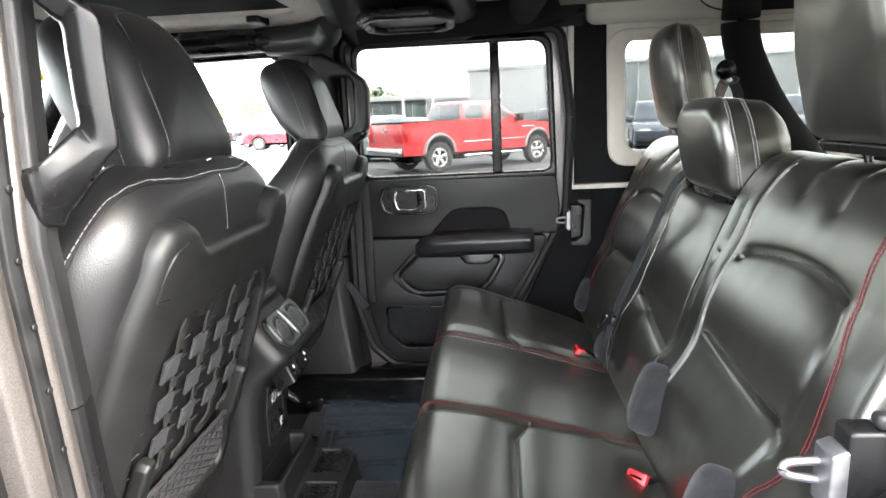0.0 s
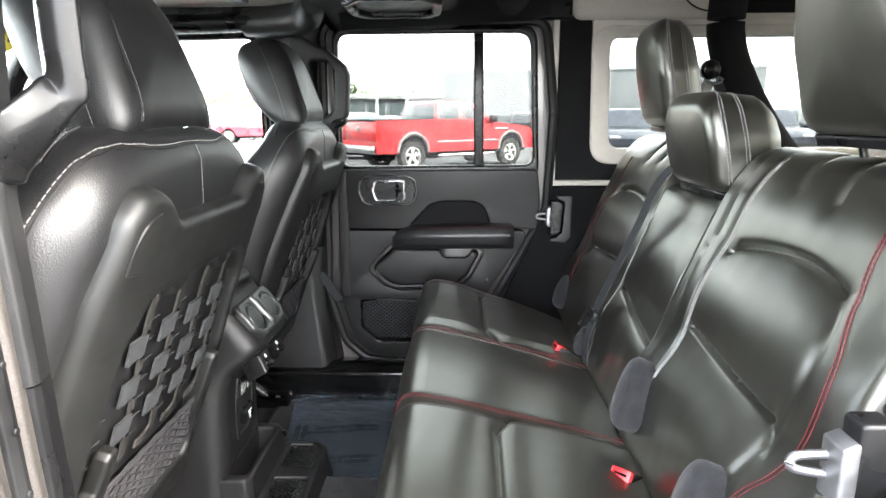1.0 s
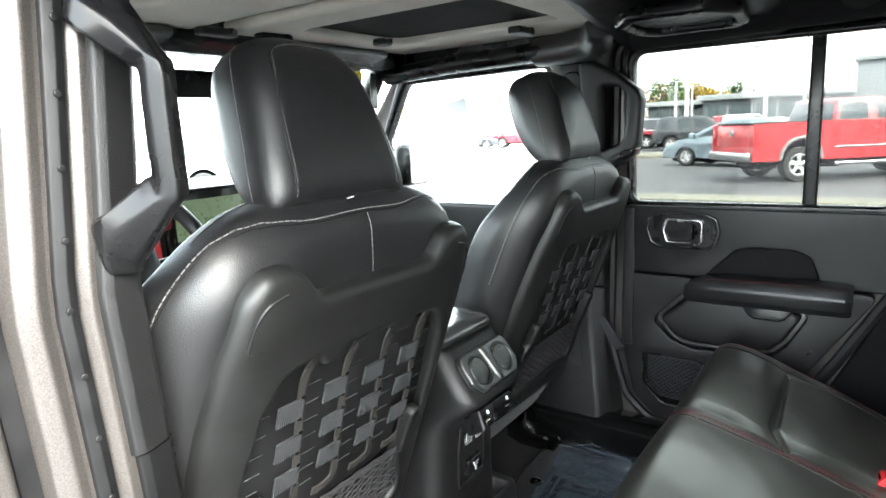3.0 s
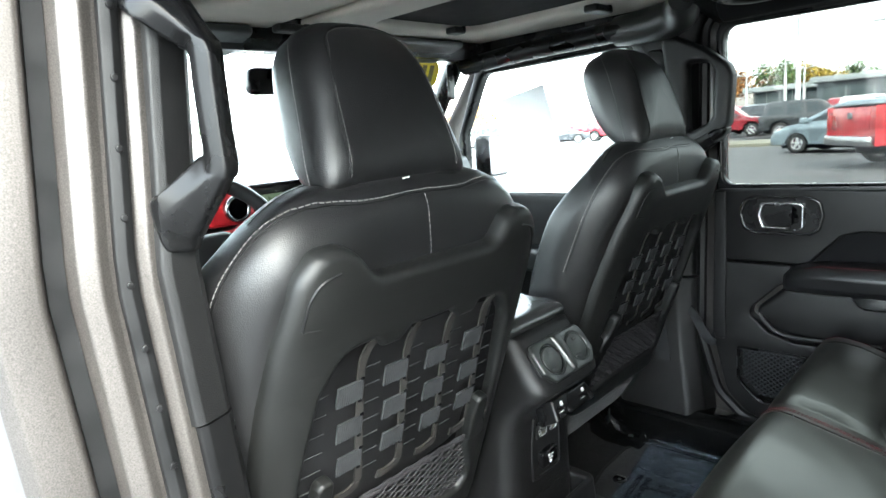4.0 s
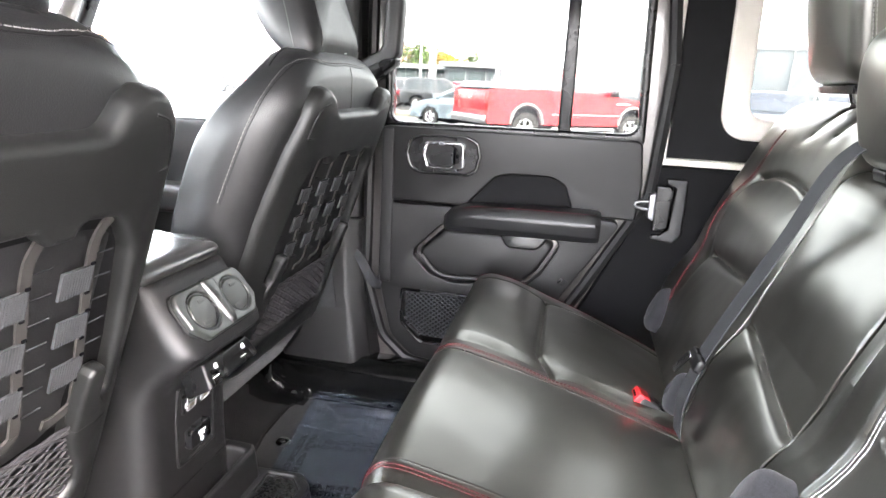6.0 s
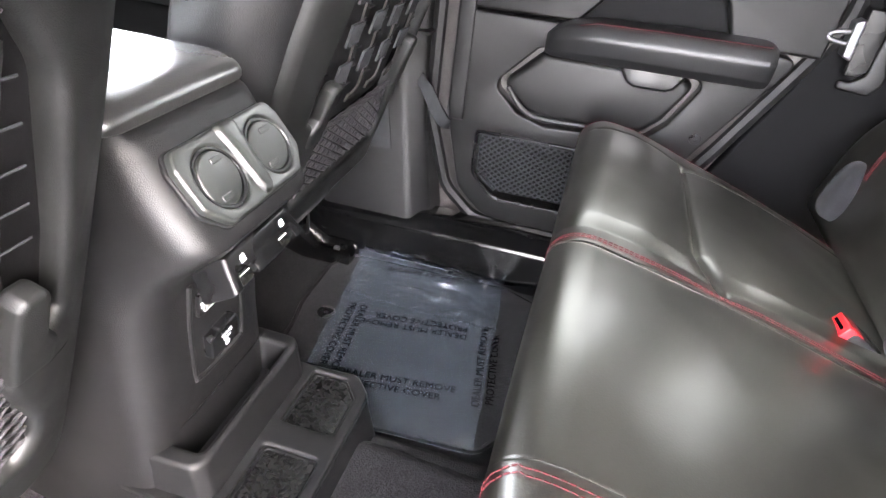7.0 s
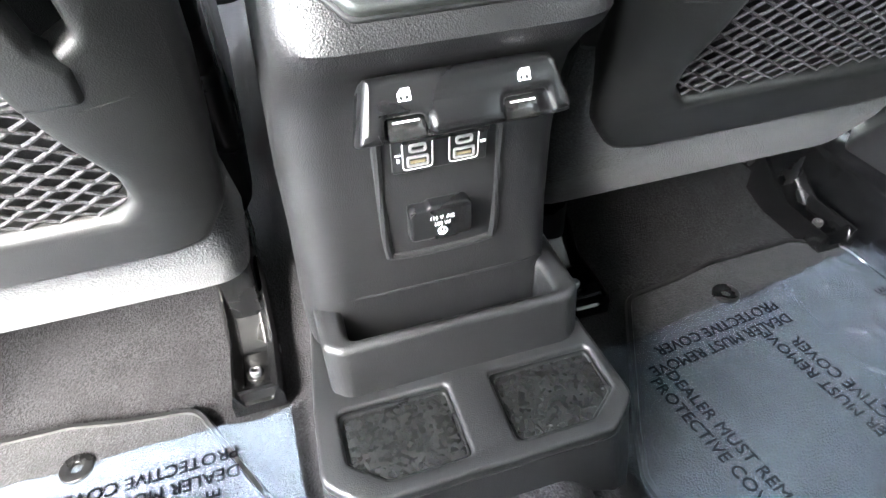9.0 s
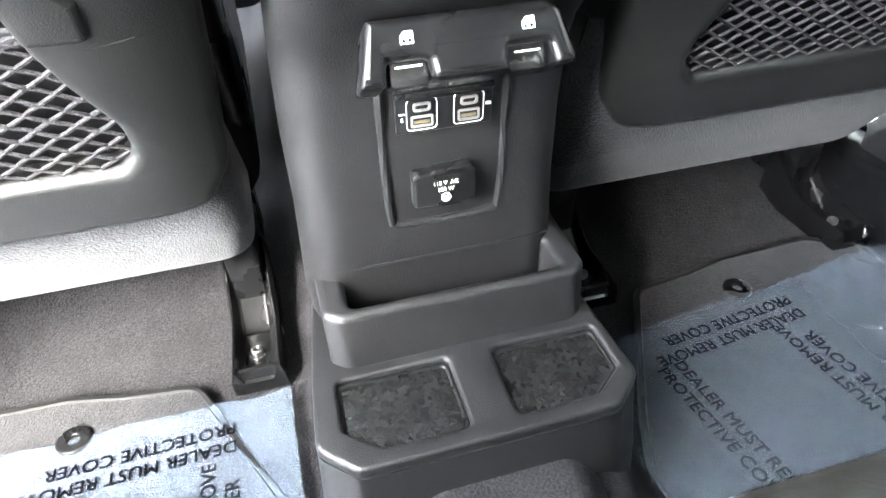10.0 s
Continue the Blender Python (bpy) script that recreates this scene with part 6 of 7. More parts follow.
def passenger_pillar():
    t = thing("pillar_trim", "black plastic pillar trim with grab handle and belt", "pillar trim", (-0.16, WALL, 0.0))
    rows = []
    for z, x0, x1, d in ((-0.02, -0.36, -0.035, 0.108), (0.06, -0.35, -0.042, 0.103), (0.11, -0.335, -0.048, 0.097), (0.16, -0.30, -0.056, 0.090), (0.22, -0.28, -0.066, 0.081), (0.30, -0.258, -0.080, 0.071), (0.40, -0.25, -0.088, 0.065), (0.70, -0.245, -0.094, 0.060), (1.05, -0.245, -0.095, 0.055), (1.15, -0.27, -0.08, 0.06), (1.235, -0.33, -0.05, 0.075)):
        rows.append([(p[0], p[1], z) for p in rnd([(x0, WALL + 0.02), (x0, WALL - d * 0.6), (x0 + 0.04, WALL - d), (x1 - 0.045, WALL - d), (x1 - 0.008, WALL - d * 0.6), (x1, WALL + 0.02)], [0, 0.02, 0.02, 0.03, 0.02, 0])])
    part("cover", loft(rows), PLASTIC, t)
    part("joint", box(-0.25, -0.085, WALL - 0.0685, WALL - 0.02, 0.498, 0.503, 0), RUBBER, t)
    grab_handle(t, True, WALL - 0.045)
    slot = rnd([(-0.225, 1.115), (-0.205, 1.135), (-0.175, 1.135), (-0.160, 1.115), (-0.160, 1.03), (-0.225, 1.03)], 0.012)
    part("height_adjuster", bend(sheet([slot], 0.014, 0.005), wallwards(WALL - 0.052)), PLASTIC, t)
    part("belt_anchor", bend(sheet([rnd([(-0.222, 1.06), (-0.17, 1.06), (-0.17, 0.95), (-0.222, 0.95)], 0.02)], 0.024, 0.008), wallwards(WALL - 0.060)), GLOSS_BLACK, t)
    part("belt_bolt", bend(disc(0, 0.012, 0.02, 20, 0.004), lambda a, b, c: (-0.165 + a, WALL - 0.06 - c, 0.975 + b)), GLOSS_BLACK, t)
    part("strap", belt_strap([(-0.20, WALL - 0.092, 1.0), (-0.205, WALL - 0.09, 0.8), (-0.20, WALL - 0.085, 0.55), (-0.17, WALL - 0.085, 0.25)], 0.045, up=(0, 1, 0)), WEBBING, t)
    # fabric check strap between pillar and door
    part("check_strap", belt_strap([(-0.105, WALL - 0.050, 0.405), (-0.085, WALL - 0.062, 0.39), (-0.060, WALL - 0.070, 0.355), (-0.040, WALL - 0.062, 0.325), (-0.030, WALL - 0.045, 0.33), (-0.028, WALL - 0.030, 0.38)], 0.030, 0.004, up=(0, 1, 0.3)), WEBBING, t, "black woven door check strap")
    return t


passenger_pillar()


def driver_pillar():
    """Painted door jamb with rubber seals, trim and grab handle, beside the open rear door."""
    t = thing("door_pillar", "grey-brown metallic door pillar with black trim and rubber seals", "door pillar", (-0.12, -0.06, 0.0))

    def curve_x(z):
        return 0.10 * max(0.0, 0.62 - z) ** 2 / 0.36 + 0.35 * max(0.0, 0.25 - z)

    def jamb(profile, zs):
        return loft([[(x + curve_x(z), y + (0.030 * max(z - 0.85, 0) / 0.3) + 0.020 * max(0.85 - z, 0) / 0.4, z) for x, y in profile] for z in zs])
    zs = np.linspace(-0.12, 1.26, 40)
    prof = [(-0.30, -0.05), (-0.30, -0.19), (-0.045, -0.19), (-0.030, -0.180), (-0.026, -0.142), (-0.045, -0.136), (-0.045, -0.120), (-0.024, -0.114), (-0.018, -0.098), (-0.024, -0.088), (-0.030, -0.060), (-0.024, -0.052), (-0.028, -0.036), (-0.05, -0.03)]
    part("jamb", jamb(rnd(prof, 0.006, 3), zs), PAINT, t, "grey-brown metallic painted door jamb")
    sealp = [(-0.034, -0.086), (-0.020, -0.083), (-0.017, -0.074), (-0.020, -0.066), (-0.034, -0.063)]
    part("rubber_seal", jamb(rnd(sealp, 0.003, 3), zs), RUBBER, t, "black rubber door seal with clips")
    groove = [(-0.050, -0.137), (-0.040, -0.136), (-0.040, -0.120), (-0.050, -0.119)]
    part("rubber_seal", jamb(groove, zs), RUBBER, t, "black rubber outer seal")
    for z in np.arange(0.10, 1.2, 0.062):
        part("seal_clip", bend(disc(0, 0.0035, 0.003, 10, 0.001), lambda a, b, c: (-0.0175 + c + curve_x(z), -0.0745 + a + 0.030 * max(z - 0.85, 0) / 0.3 + 0.020 * max(0.85 - z, 0) / 0.4, z + b)), RUBBER, t)
    trim = [(-0.27, 0.045), (-0.27, -0.03), (-0.050, -0.046), (-0.028, -0.047), (-0.019, -0.043), (-0.017, -0.034), (-0.027, -0.006), (-0.036, 0.002), (-0.11, 0.012), (-0.20, 0.045)]
    part("pillar_cover", jamb(rnd(trim, 0.005, 3), np.linspace(0.685, 1.26, 22)), PLASTIC, t, "grained black pillar cover")
    part("pillar_cover_lower", jamb(rnd([(x - 0.003, y + 0.003) for x, y in trim], 0.005, 3), np.linspace(-0.05, 0.682, 26)), PLASTIC_SMOOTH, t, "black lower pillar cover")
    return t


pillar = driver_pillar()


def driver_grab():
    """Grab handle of the open side, standing off the pillar cover: a rounded bar swept from the roof to the pillar."""
    top = [(0.008, 0.0010, 1.048), (0.026, -0.0040, 1.060), (0.043, 0.0060, 1.050), (0.026, 0.029, 1.055), (-0.0090, 0.022, 1.050)]
    low = [(0.008, 0.0010, 0.960), (0.026, -0.0040, 0.942), (0.043, 0.0055, 0.938), (0.026, 0.029, 0.940), (-0.0090, 0.022, 0.955)]
    foot = [(-0.008, -0.040, 0.926), (-0.012, -0.041, 0.893), (-0.009, -0.009, 0.874), (-0.020, 0.005, 0.876), (-0.026, -0.005, 0.924)]
    lip = [(-0.020, -0.045, 0.922), (-0.017, -0.039, 0.868), (-0.013, -0.013, 0.864), (-0.025, 0.003, 0.866), (-0.032, -0.005, 0.920)]
    root = [(-0.065, -0.036, 0.915), (-0.062, -0.030, 0.858), (-0.058, -0.004, 0.858), (-0.065, 0.012, 0.858), (-0.070, 0.004, 0.910)]
    head = [(-0.014, -0.044, 1.085), (-0.014, -0.034, 1.118), (-0.014, -0.002, 1.128), (-0.024, 0.012, 1.128), (-0.030, 0.000, 1.090)]
    crown = [(-0.090, -0.040, 1.120), (-0.090, -0.030, 1.160), (-0.090, 0.002, 1.172), (-0.095, 0.016, 1.170), (-0.098, 0.004, 1.125)]
    between = lambda a, b, k: [tuple(Vector(p).lerp(Vector(q), k)) for p, q in zip(a, b)]

    def swept(rows, n=5):
        tracks = [curve_points([row[i] for row in rows], n) for i in range(5)]
        rings = []
        for k in range(len(tracks[0])):
            ring = [t[k] for t in tracks]
            for _ in range(2):
                ring = [q for a, b in zip(ring, ring[1:] + ring[:1]) for q in (a.lerp(b, 0.15), a.lerp(b, 0.85))]
            rings.append(ring)
        return loft(rings)
    g = part("grab_handle", swept([crown, head, between(head, top, 0.80), top, between(top, low, 0.3), between(top, low, 0.7), low, between(low, foot, 0.18), between(low, foot, 0.7), foot]), PLASTIC_SMOOTH, pillar, "moulded black grab handle", sharp=60)
    part("handle_foot", swept([foot, between(foot, lip, 0.5), lip, between(lip, root, 0.3), root], 3), PLASTIC_SMOOTH, g, sharp=60)


driver_grab()


# ---- front of the cabin ----
def front_door(far):
    t = thing("front_door", "closed front door with black trim and window", "car door", (-0.65, WALL if far else 2 * MID - WALL, 0.1))
    S = (lambda bm: bm) if far else mirror_y
    out = rnd([(-1.01, 0.11), (-1.01, 0.70), (-0.98, 0.94), (-0.87, 1.18), (-0.26, 1.195), (-0.25, 0.11)], 0.03)
    hole = rnd([(-0.955, 0.735), (-0.950, 0.95), (-0.845, 1.15), (-0.30, 1.16), (-0.275, 1.10), (-0.272, 0.735)], [0.02, 0.05, 0.05, 0.03, 0.03, 0.02])
    part("door_shell", S(bend(sheet([out, hole], 0.05, 0.012, 3), wallwards(WALL + 0.030))), PLASTIC_SMOOTH, t)
    part("trim", S(bend(sheet([rnd([(-1.0, 0.13), (-1.0, 0.738), (-0.265, 0.738), (-0.265, 0.13)], 0.03)], 0.05, 0.012, 3), wallwards(WALL - 0.006))), PLASTIC, t, "grained black door trim")
    arm = box(-0.85, -0.40, WALL - 0.13, WALL - 0.04, 0.48, 0.56, 0.02, 3)
    part("armrest", S(arm), LEATHER, t)
    hn = rnd([(-0.95, 0.64), (-0.80, 0.64), (-0.80, 0.71), (-0.95, 0.71)], 0.02)
    part("handle", S(bend(sheet([hn], 0.016, 0.006), wallwards(WALL - 0.05))), GLOSS_BLACK, t)
    g = part("pane", S(bend(sheet([[(-0.965, 0.72), (-0.965, 0.95), (-0.855, 1.165), (-0.265, 1.175), (-0.262, 0.72)]], 0.004), wallwards(WALL + 0.010))), CABIN_GLASS, t, "clear door glass")
    g.visible_shadow = False
    # outside mirror
    mir = pillow(rnd([(-0.08, 0.0), (0.08, 0.0), (0.08, 0.17), (-0.08, 0.17)], 0.03), soft_profile(0.07, 0.02, 0.03), 0.0)
    mo = part("door_mirror", S(bend(mir, lambda a, b, c: (-0.96 - c, WALL + 0.20 + a, 0.77 + b))), PLASTIC_SMOOTH, t, "black outside mirror")
    part("mirror_glass", S(bend(sheet([rnd([(-0.068, 0.012), (0.068, 0.012), (0.068, 0.158), (-0.068, 0.158)], 0.02)], 0.003), lambda a, b, c: (-0.957 + c, WALL + 0.20 + a, 0.77 + b))), CHROME, mo)
    return t


front_door(True)
front_door(False)


def price_sheet():
    t = thing("window_sheet", "white printed sheet taped inside the front window", "paper sheet", (-0.68, WALL + 0.0, 0.75))
    c00, c10, c11, c01 = Vector((-0.716, 0.760)), Vector((-0.522, 0.796)), Vector((-0.605, 1.090)), Vector((-0.830, 1.047))

    def P(a, b, c):
        q = c00.lerp(c10, a).lerp(c01.lerp(c11, a), b)
        return Vector((q.x, WALL + 0.0035 - c, q.y))
    part("paper", bend(sheet([[(k / 8, 0) for k in range(8)] + [(1, k / 8) for k in range(8)] + [(1 - k / 8, 1) for k in range(8)] + [(0, 1 - k / 8) for k in range(8)]], 0.0008), P), PAPER, t)
    random.seed(4)
    for i in range(30):
        b = 0.05 + i * 0.031
        if i % 8 == 7:
            continue
        w = 1.0
        a0 = 0.08
        while a0 < w - 0.1:
            ln = random.uniform(0.06, 0.22)
            part("print_line", bend(box(a0, min(a0 + ln, w - 0.04), b, b + 0.015, 0, 0.0004, 0), lambda a, bb, c: P(a, bb, c + 0.0014)), PAPER_INK, t)
            a0 += ln + 0.05


price_sheet()


def dashboard():
    t = thing("dashboard", "black dashboard with red trim band and screen", "dashboard", (-1.0, MID, 0.6))
    prof = rnd([(-1.30, 0.835), (-1.05, 0.882), (-0.93, 0.868), (-0.90, 0.80), (-0.90, 0.62), (-0.95, 0.45), (-1.30, 0.45)], [0, 0.03, 0.03, 0.02, 0.02, 0, 0])
    part("top", loft([[(p[0], y, p[1]) for p in prof] for y in (-0.04, 0.3, 1.0, 1.44)]), PLASTIC, t)
    for y0, y1, z0, z1 in ((0.0, 0.51, 0.66, 0.79), (0.885, 1.40, 0.70, 0.815)):
        part("trim_band", box(-0.915, -0.885, y0, y1, z0, z1, 0.012), RED_TRIM, t, "red painted trim band")
    hood = pillow(rnd([(0.12, 0.78), (0.50, 0.78), (0.47, 0.90), (0.15, 0.90)], 0.04), soft_profile(0.14, 0.02, 0.0))
    part("instrument_hood", bend(hood, lambda a, b, c: (-1.0 + c, a, b - 0.02)), PLASTIC, t)
    part("instrument_face", box(-0.862, -0.852, 0.17, 0.45, 0.785, 0.865, 0.003), GLOSS_BLACK, t)
    sc = part("screen", box(-0.91, -0.876, 0.525, 0.875, 0.69, 0.868, 0.012, 3), GLOSS_BLACK, t, "glossy black screen surround")
    part("display", box(-0.877, -0.874, 0.545, 0.855, 0.735, 0.838, 0.001), DISPLAY, sc, "lit pale green display")
    for k in range(7):
        part("display_bar", box(-0.8745, -0.8733, 0.555 + k * 0.043, 0.585 + k * 0.043, 0.705, 0.717, 0), DISPLAY, sc)
    part("trim_band", box(-0.862, -0.846, 0.392, 0.520, 0.775, 0.868, 0.012, 3), RED_TRIM, t, "red painted vent surround")
    part("vent_ring", bend(disc(0.024, 0.034, 0.02, 28, 0.006), lambda a, b, c: (-0.850 + c, 0.468 + a, 0.816 + b)), CHROME, t, "round chrome air vent ring")
    part("vent_core", bend(disc(0, 0.025, 0.012, 28, 0.002), lambda a, b, c: (-0.850 + c, 0.468 + a, 0.816 + b)), BLACK_INK, t)
    for y0 in (0.06, 0.87, 1.32):
        part("vent_ring", bend(disc(0.034, 0.045, 0.03, 28, 0.008), lambda a, b, c: (-0.89 + c, y0 + a, 0.775 + b)), CHROME, t, "round chrome air vent ring")
    st = thing("steering_wheel", "black leather steering wheel with red hub trim", "steering wheel", (-0.80, 0.305, 0.70))
    c, ax = Vector((-0.66, 0.305, 0.735)), Vector((0.90, 0, 0.43)).normalized()
    e1, e2 = Vector((0, 1, 0)), ax.cross(Vector((0, 1, 0)))
    part("rim", tube([c + e1 * 0.185 * math.cos(a) + e2 * 0.185 * math.sin(a) for a in np.linspace(0, 2 * math.pi, 49)[:-1]], 0.017, 12, True, up=tuple(ax)), LEATHER, st)
    part("hub", bend(pillow(rnd([(-0.07, -0.06), (0.07, -0.06), (0.07, 0.06), (-0.07, 0.06)], 0.03), soft_profile(0.06, 0.02, 0.01), 0.005), lambda a, b, w: c + e1 * a + e2 * b + ax * (w - 0.05)), PLASTIC, st)
    for ang in (0, 180, 270):
        d = e1 * math.cos(radians(ang)) + e2 * math.sin(radians(ang))
        part("spoke", tube([c + d * 0.05 - ax * 0.02, c + d * 0.18], 0.016, 8, flat=0.6, up=tuple(ax)), RED_TRIM if ang == 270 else PLASTIC_SMOOTH, st)
    part("column", tube([c - ax * 0.05, c - ax * 0.30], 0.04, 12), PLASTIC_SMOOTH, st)


dashboard()


def windscreen():
    t = thing("windscreen", "upright clear windscreen in a black frame", "windscreen", (-1.1, MID, 0.85), kind="structure")
    wu = Vector((0.27, 0, 0.37))
    P = lambda a, b, c: Vector((-1.19, a, 0.84)) + wu * b + Vector((-0.8, 0, 0.6)) * c
    g = part("pane", bend(sheet([[(-0.02, 0), (1.42, 0), (1.40, 1.0), (0.0, 1.0)]], 0.005), P), CABIN_GLASS, t)
    g.visible_shadow = False
    for y in (-0.03, 1.43):
        part("frame_post", tube([(-1.21, y, 0.80), (-0.91, y * 0.985 + 0.01, 1.23)], 0.032, 10), PLASTIC_SMOOTH, t)
    # trailing end: tailgate with its window
    hole = rnd([(0.10, 0.86), (1.30, 0.86), (1.27, 1.19), (0.13, 1.19)], 0.04)
    tg = bend(sheet([[(-0.07, -0.05), (1.47, -0.05), (1.47, 1.29), (-0.07, 1.29)], hole], 0.05, 0.006), lambda a, b, c: (1.80 + c, a, b))
    solid("tailgate", tg, HEADLINER, "light hardtop rear wall with window opening", "tailgate", kind="structure")
    solid("tailgate_window", bend(sheet([[(0.08, 0.84), (1.32, 0.84), (1.32, 1.21), (0.08, 1.21)]], 0.005), lambda a, b, c: (1.82 + c, a, b)), TINTED_GLASS, "tinted tailgate window", "window", kind="structure")


windscreen()


def mirror_and_tag():
    t = thing("rear_view_mirror", "black rear-view mirror on the windscreen", "mirror", (-0.93, 0.69, 1.13))
    b = pillow(rnd([(-0.125, -0.035), (0.125, -0.035), (0.12, 0.035), (-0.12, 0.035)], 0.025), soft_profile(0.04, 0.01, 0.018))
    part("shell", bend(b, lambda a, bb, c: (-0.93 + c, 0.70 + a, 1.13 + bb)), PLASTIC_SMOOTH, t)
    part("arm", tube([(-0.93, 0.70, 1.14), (-0.97, 0.70, 1.17)], 0.01, 8), PLASTIC_SMOOTH, t)
    y = thing("yellow_tag", "yellow card tag hanging at the windscreen corner", "tag", (-0.945, 1.235, 1.11))
    part("card", bend(sheet([rnd([(-0.105, -0.012), (-0.075, -0.046), (0.07, -0.052), (0.102, -0.03), (0.105, 0.02), (0.07, 0.05), (-0.07, 0.05), (-0.102, 0.03)], 0.03)], 0.002), lambda a, b2, c: (-0.945 + c + 0.45 * b2, 1.235 + a, 1.162 + b2)), YELLOW, y)
    for u in (-0.06, -0.025, 0.03, 0.065):
        part("print_bar", bend(box(u - 0.010, u + 0.010, -0.026, 0.026, 0, 0.0008, 0), lambda a, b2, c: (-0.9425 + c + 0.45 * b2, 1.235 + a, 1.162 + b2)), DARK_PRINT, y)
    part("visor", bend(sheet([rnd([(-0.05, -0.06), (0.09, -0.06), (0.09, 0.06), (-0.05, 0.06)], 0.02)], 0.01, 0.004), lambda a, b2, c: (-0.915 + c, 1.36 + a * 0.2, 1.13 + b2)), PLASTIC_SMOOTH, y)
    for y0 in (0.33, 1.07):
        v = rnd([(-0.20, -0.07), (0.20, -0.07), (0.20, 0.07), (-0.20, 0.07)], 0.02)
        solid("sun_visor", bend(sheet([v], 0.018, 0.006), lambda a, b2, c: (-0.82 + b2, y0 + a, 1.205 + c + 0.25 * b2)), PLASTIC_GREY, "grey cloth sun visor folded under the header", "sun visor", "sun visors")


mirror_and_tag()


# ---- outside: ground, vehicles, buildings, trees, hills ----
GROUND = -0.60
ASPHALT = surface("worn_asphalt", (0.070, 0.070, 0.072), 0.85, var=0.35, coarse=0.5, fine=60, bump=0.2, fine_bump=0.6)
CONCRETE = surface("pale_concrete", (0.155, 0.148, 0.115), 0.85, var=0.15, coarse=1.5, fine=80, bump=0.2, fine_bump=0.4)
PAINT_RED = surface("bright_red_car_paint", (0.42, 0.008, 0.015), 0.28, var=0.08, coarse=2, bump=0.0, fine_bump=0.0, rough_var=0.05, coat=0.7)
PAINT_DARKRED = surface("dark_red_car_paint", (0.24, 0.012, 0.022), 0.3, var=0.08, coarse=2, bump=0.0, fine_bump=0.0, coat=0.7)
PAINT_SILVER = surface("silver_blue_car_paint", (0.22, 0.27, 0.30), 0.3, 0.4, var=0.08, coarse=2, bump=0.0, fine_bump=0.0, coat=0.6)
PAINT_WHITE = surface("white_car_paint", (0.75, 0.75, 0.74), 0.3, var=0.05, coarse=2, bump=0.0, fine_bump=0.0, coat=0.6)
PAINT_DARK = surface("dark_grey_car_paint", (0.03, 0.034, 0.04), 0.25, var=0.1, coarse=2, bump=0.0, fine_bump=0.0, coat=0.7)
PAINT_BLUE = surface("dark_blue_car_paint", (0.012, 0.018, 0.034), 0.25, var=0.1, coarse=2, bump=0.0, fine_bump=0.0, coat=0.7)
TYRE = surface("tyre_rubber", (0.02, 0.02, 0.02), 0.8, var=0.3, coarse=6, fine=80)
RIM = surface("alloy_rim", (0.62, 0.62, 0.63), 0.3, 0.8, var=0.08, coarse=6, bump=0.0, fine_bump=0.0)
FLARE = surface("grey_wheel_flare", (0.20, 0.18, 0.18), 0.5, var=0.1, coarse=6, bump=0.0, fine_bump=0.0)
TAIL = surface("red_tail_lamp", (0.35, 0.01, 0.01), 0.2, var=0.1, coarse=10, bump=0.0, fine_bump=0.0)
CLAD = surface("grey_wall_cladding", (0.145, 0.163, 0.174), 0.7, var=0.08, coarse=0.4, fine=12, bump=0.05)
CLAD_LIGHT = surface("pale_wall_cladding", (0.36, 0.38, 0.38), 0.7, var=0.08, coarse=0.4, fine=12, bump=0.05)
SHOP_GLASS = surface("shop_glass", (0.06, 0.085, 0.085), 0.12, var=0.3, coarse=0.3, bump=0.0, fine_bump=0.0)
POLE = surface("galvanised_pole", (0.62, 0.63, 0.64), 0.5, 0.2, var=0.08, coarse=3, bump=0.02)
BARK = surface("grey_bark", (0.09, 0.07, 0.055), 0.9, var=0.3, coarse=6, fine=60, bump=0.5)
HILL = surface("dry_hillside", (0.22, 0.20, 0.18), 0.95, var=0.3, coarse=0.004, fine=0.05, bump=0.0, fine_bump=0.0)


def leaves_material(name, color):
    return surface(name, color, 0.7, var=0.45, coarse=0.8, fine=20, bump=0.0, fine_bump=0.1)


LEAF = [leaves_material("yellow_autumn_leaves", (0.30, 0.21, 0.03)), leaves_material("orange_autumn_leaves", (0.27, 0.12, 0.03)), leaves_material("green_leaves", (0.07, 0.115, 0.03))]

bm = bmesh.new()
bmesh.ops.create_grid(bm, x_segments=40, y_segments=40, size=3000)
for v in bm.verts:
    v.co.z = GROUND
solid("ground", bm, ASPHALT, "grey worn asphalt car park", "ground", kind="structure")
solid("kerb", box(-60, 40, 12.4, 13.4, GROUND - 0.1, GROUND + 0.02, 0.01), CONCRETE, "pale concrete gutter strip in the asphalt", "kerb", kind="structure")
solid("kerb_island", box(-40, -6.5, 26.5, 29.5, GROUND - 0.1, GROUND + 0.14, 0.03), CONCRETE, "pale concrete kerbed island in the car park", "kerb", kind="structure")


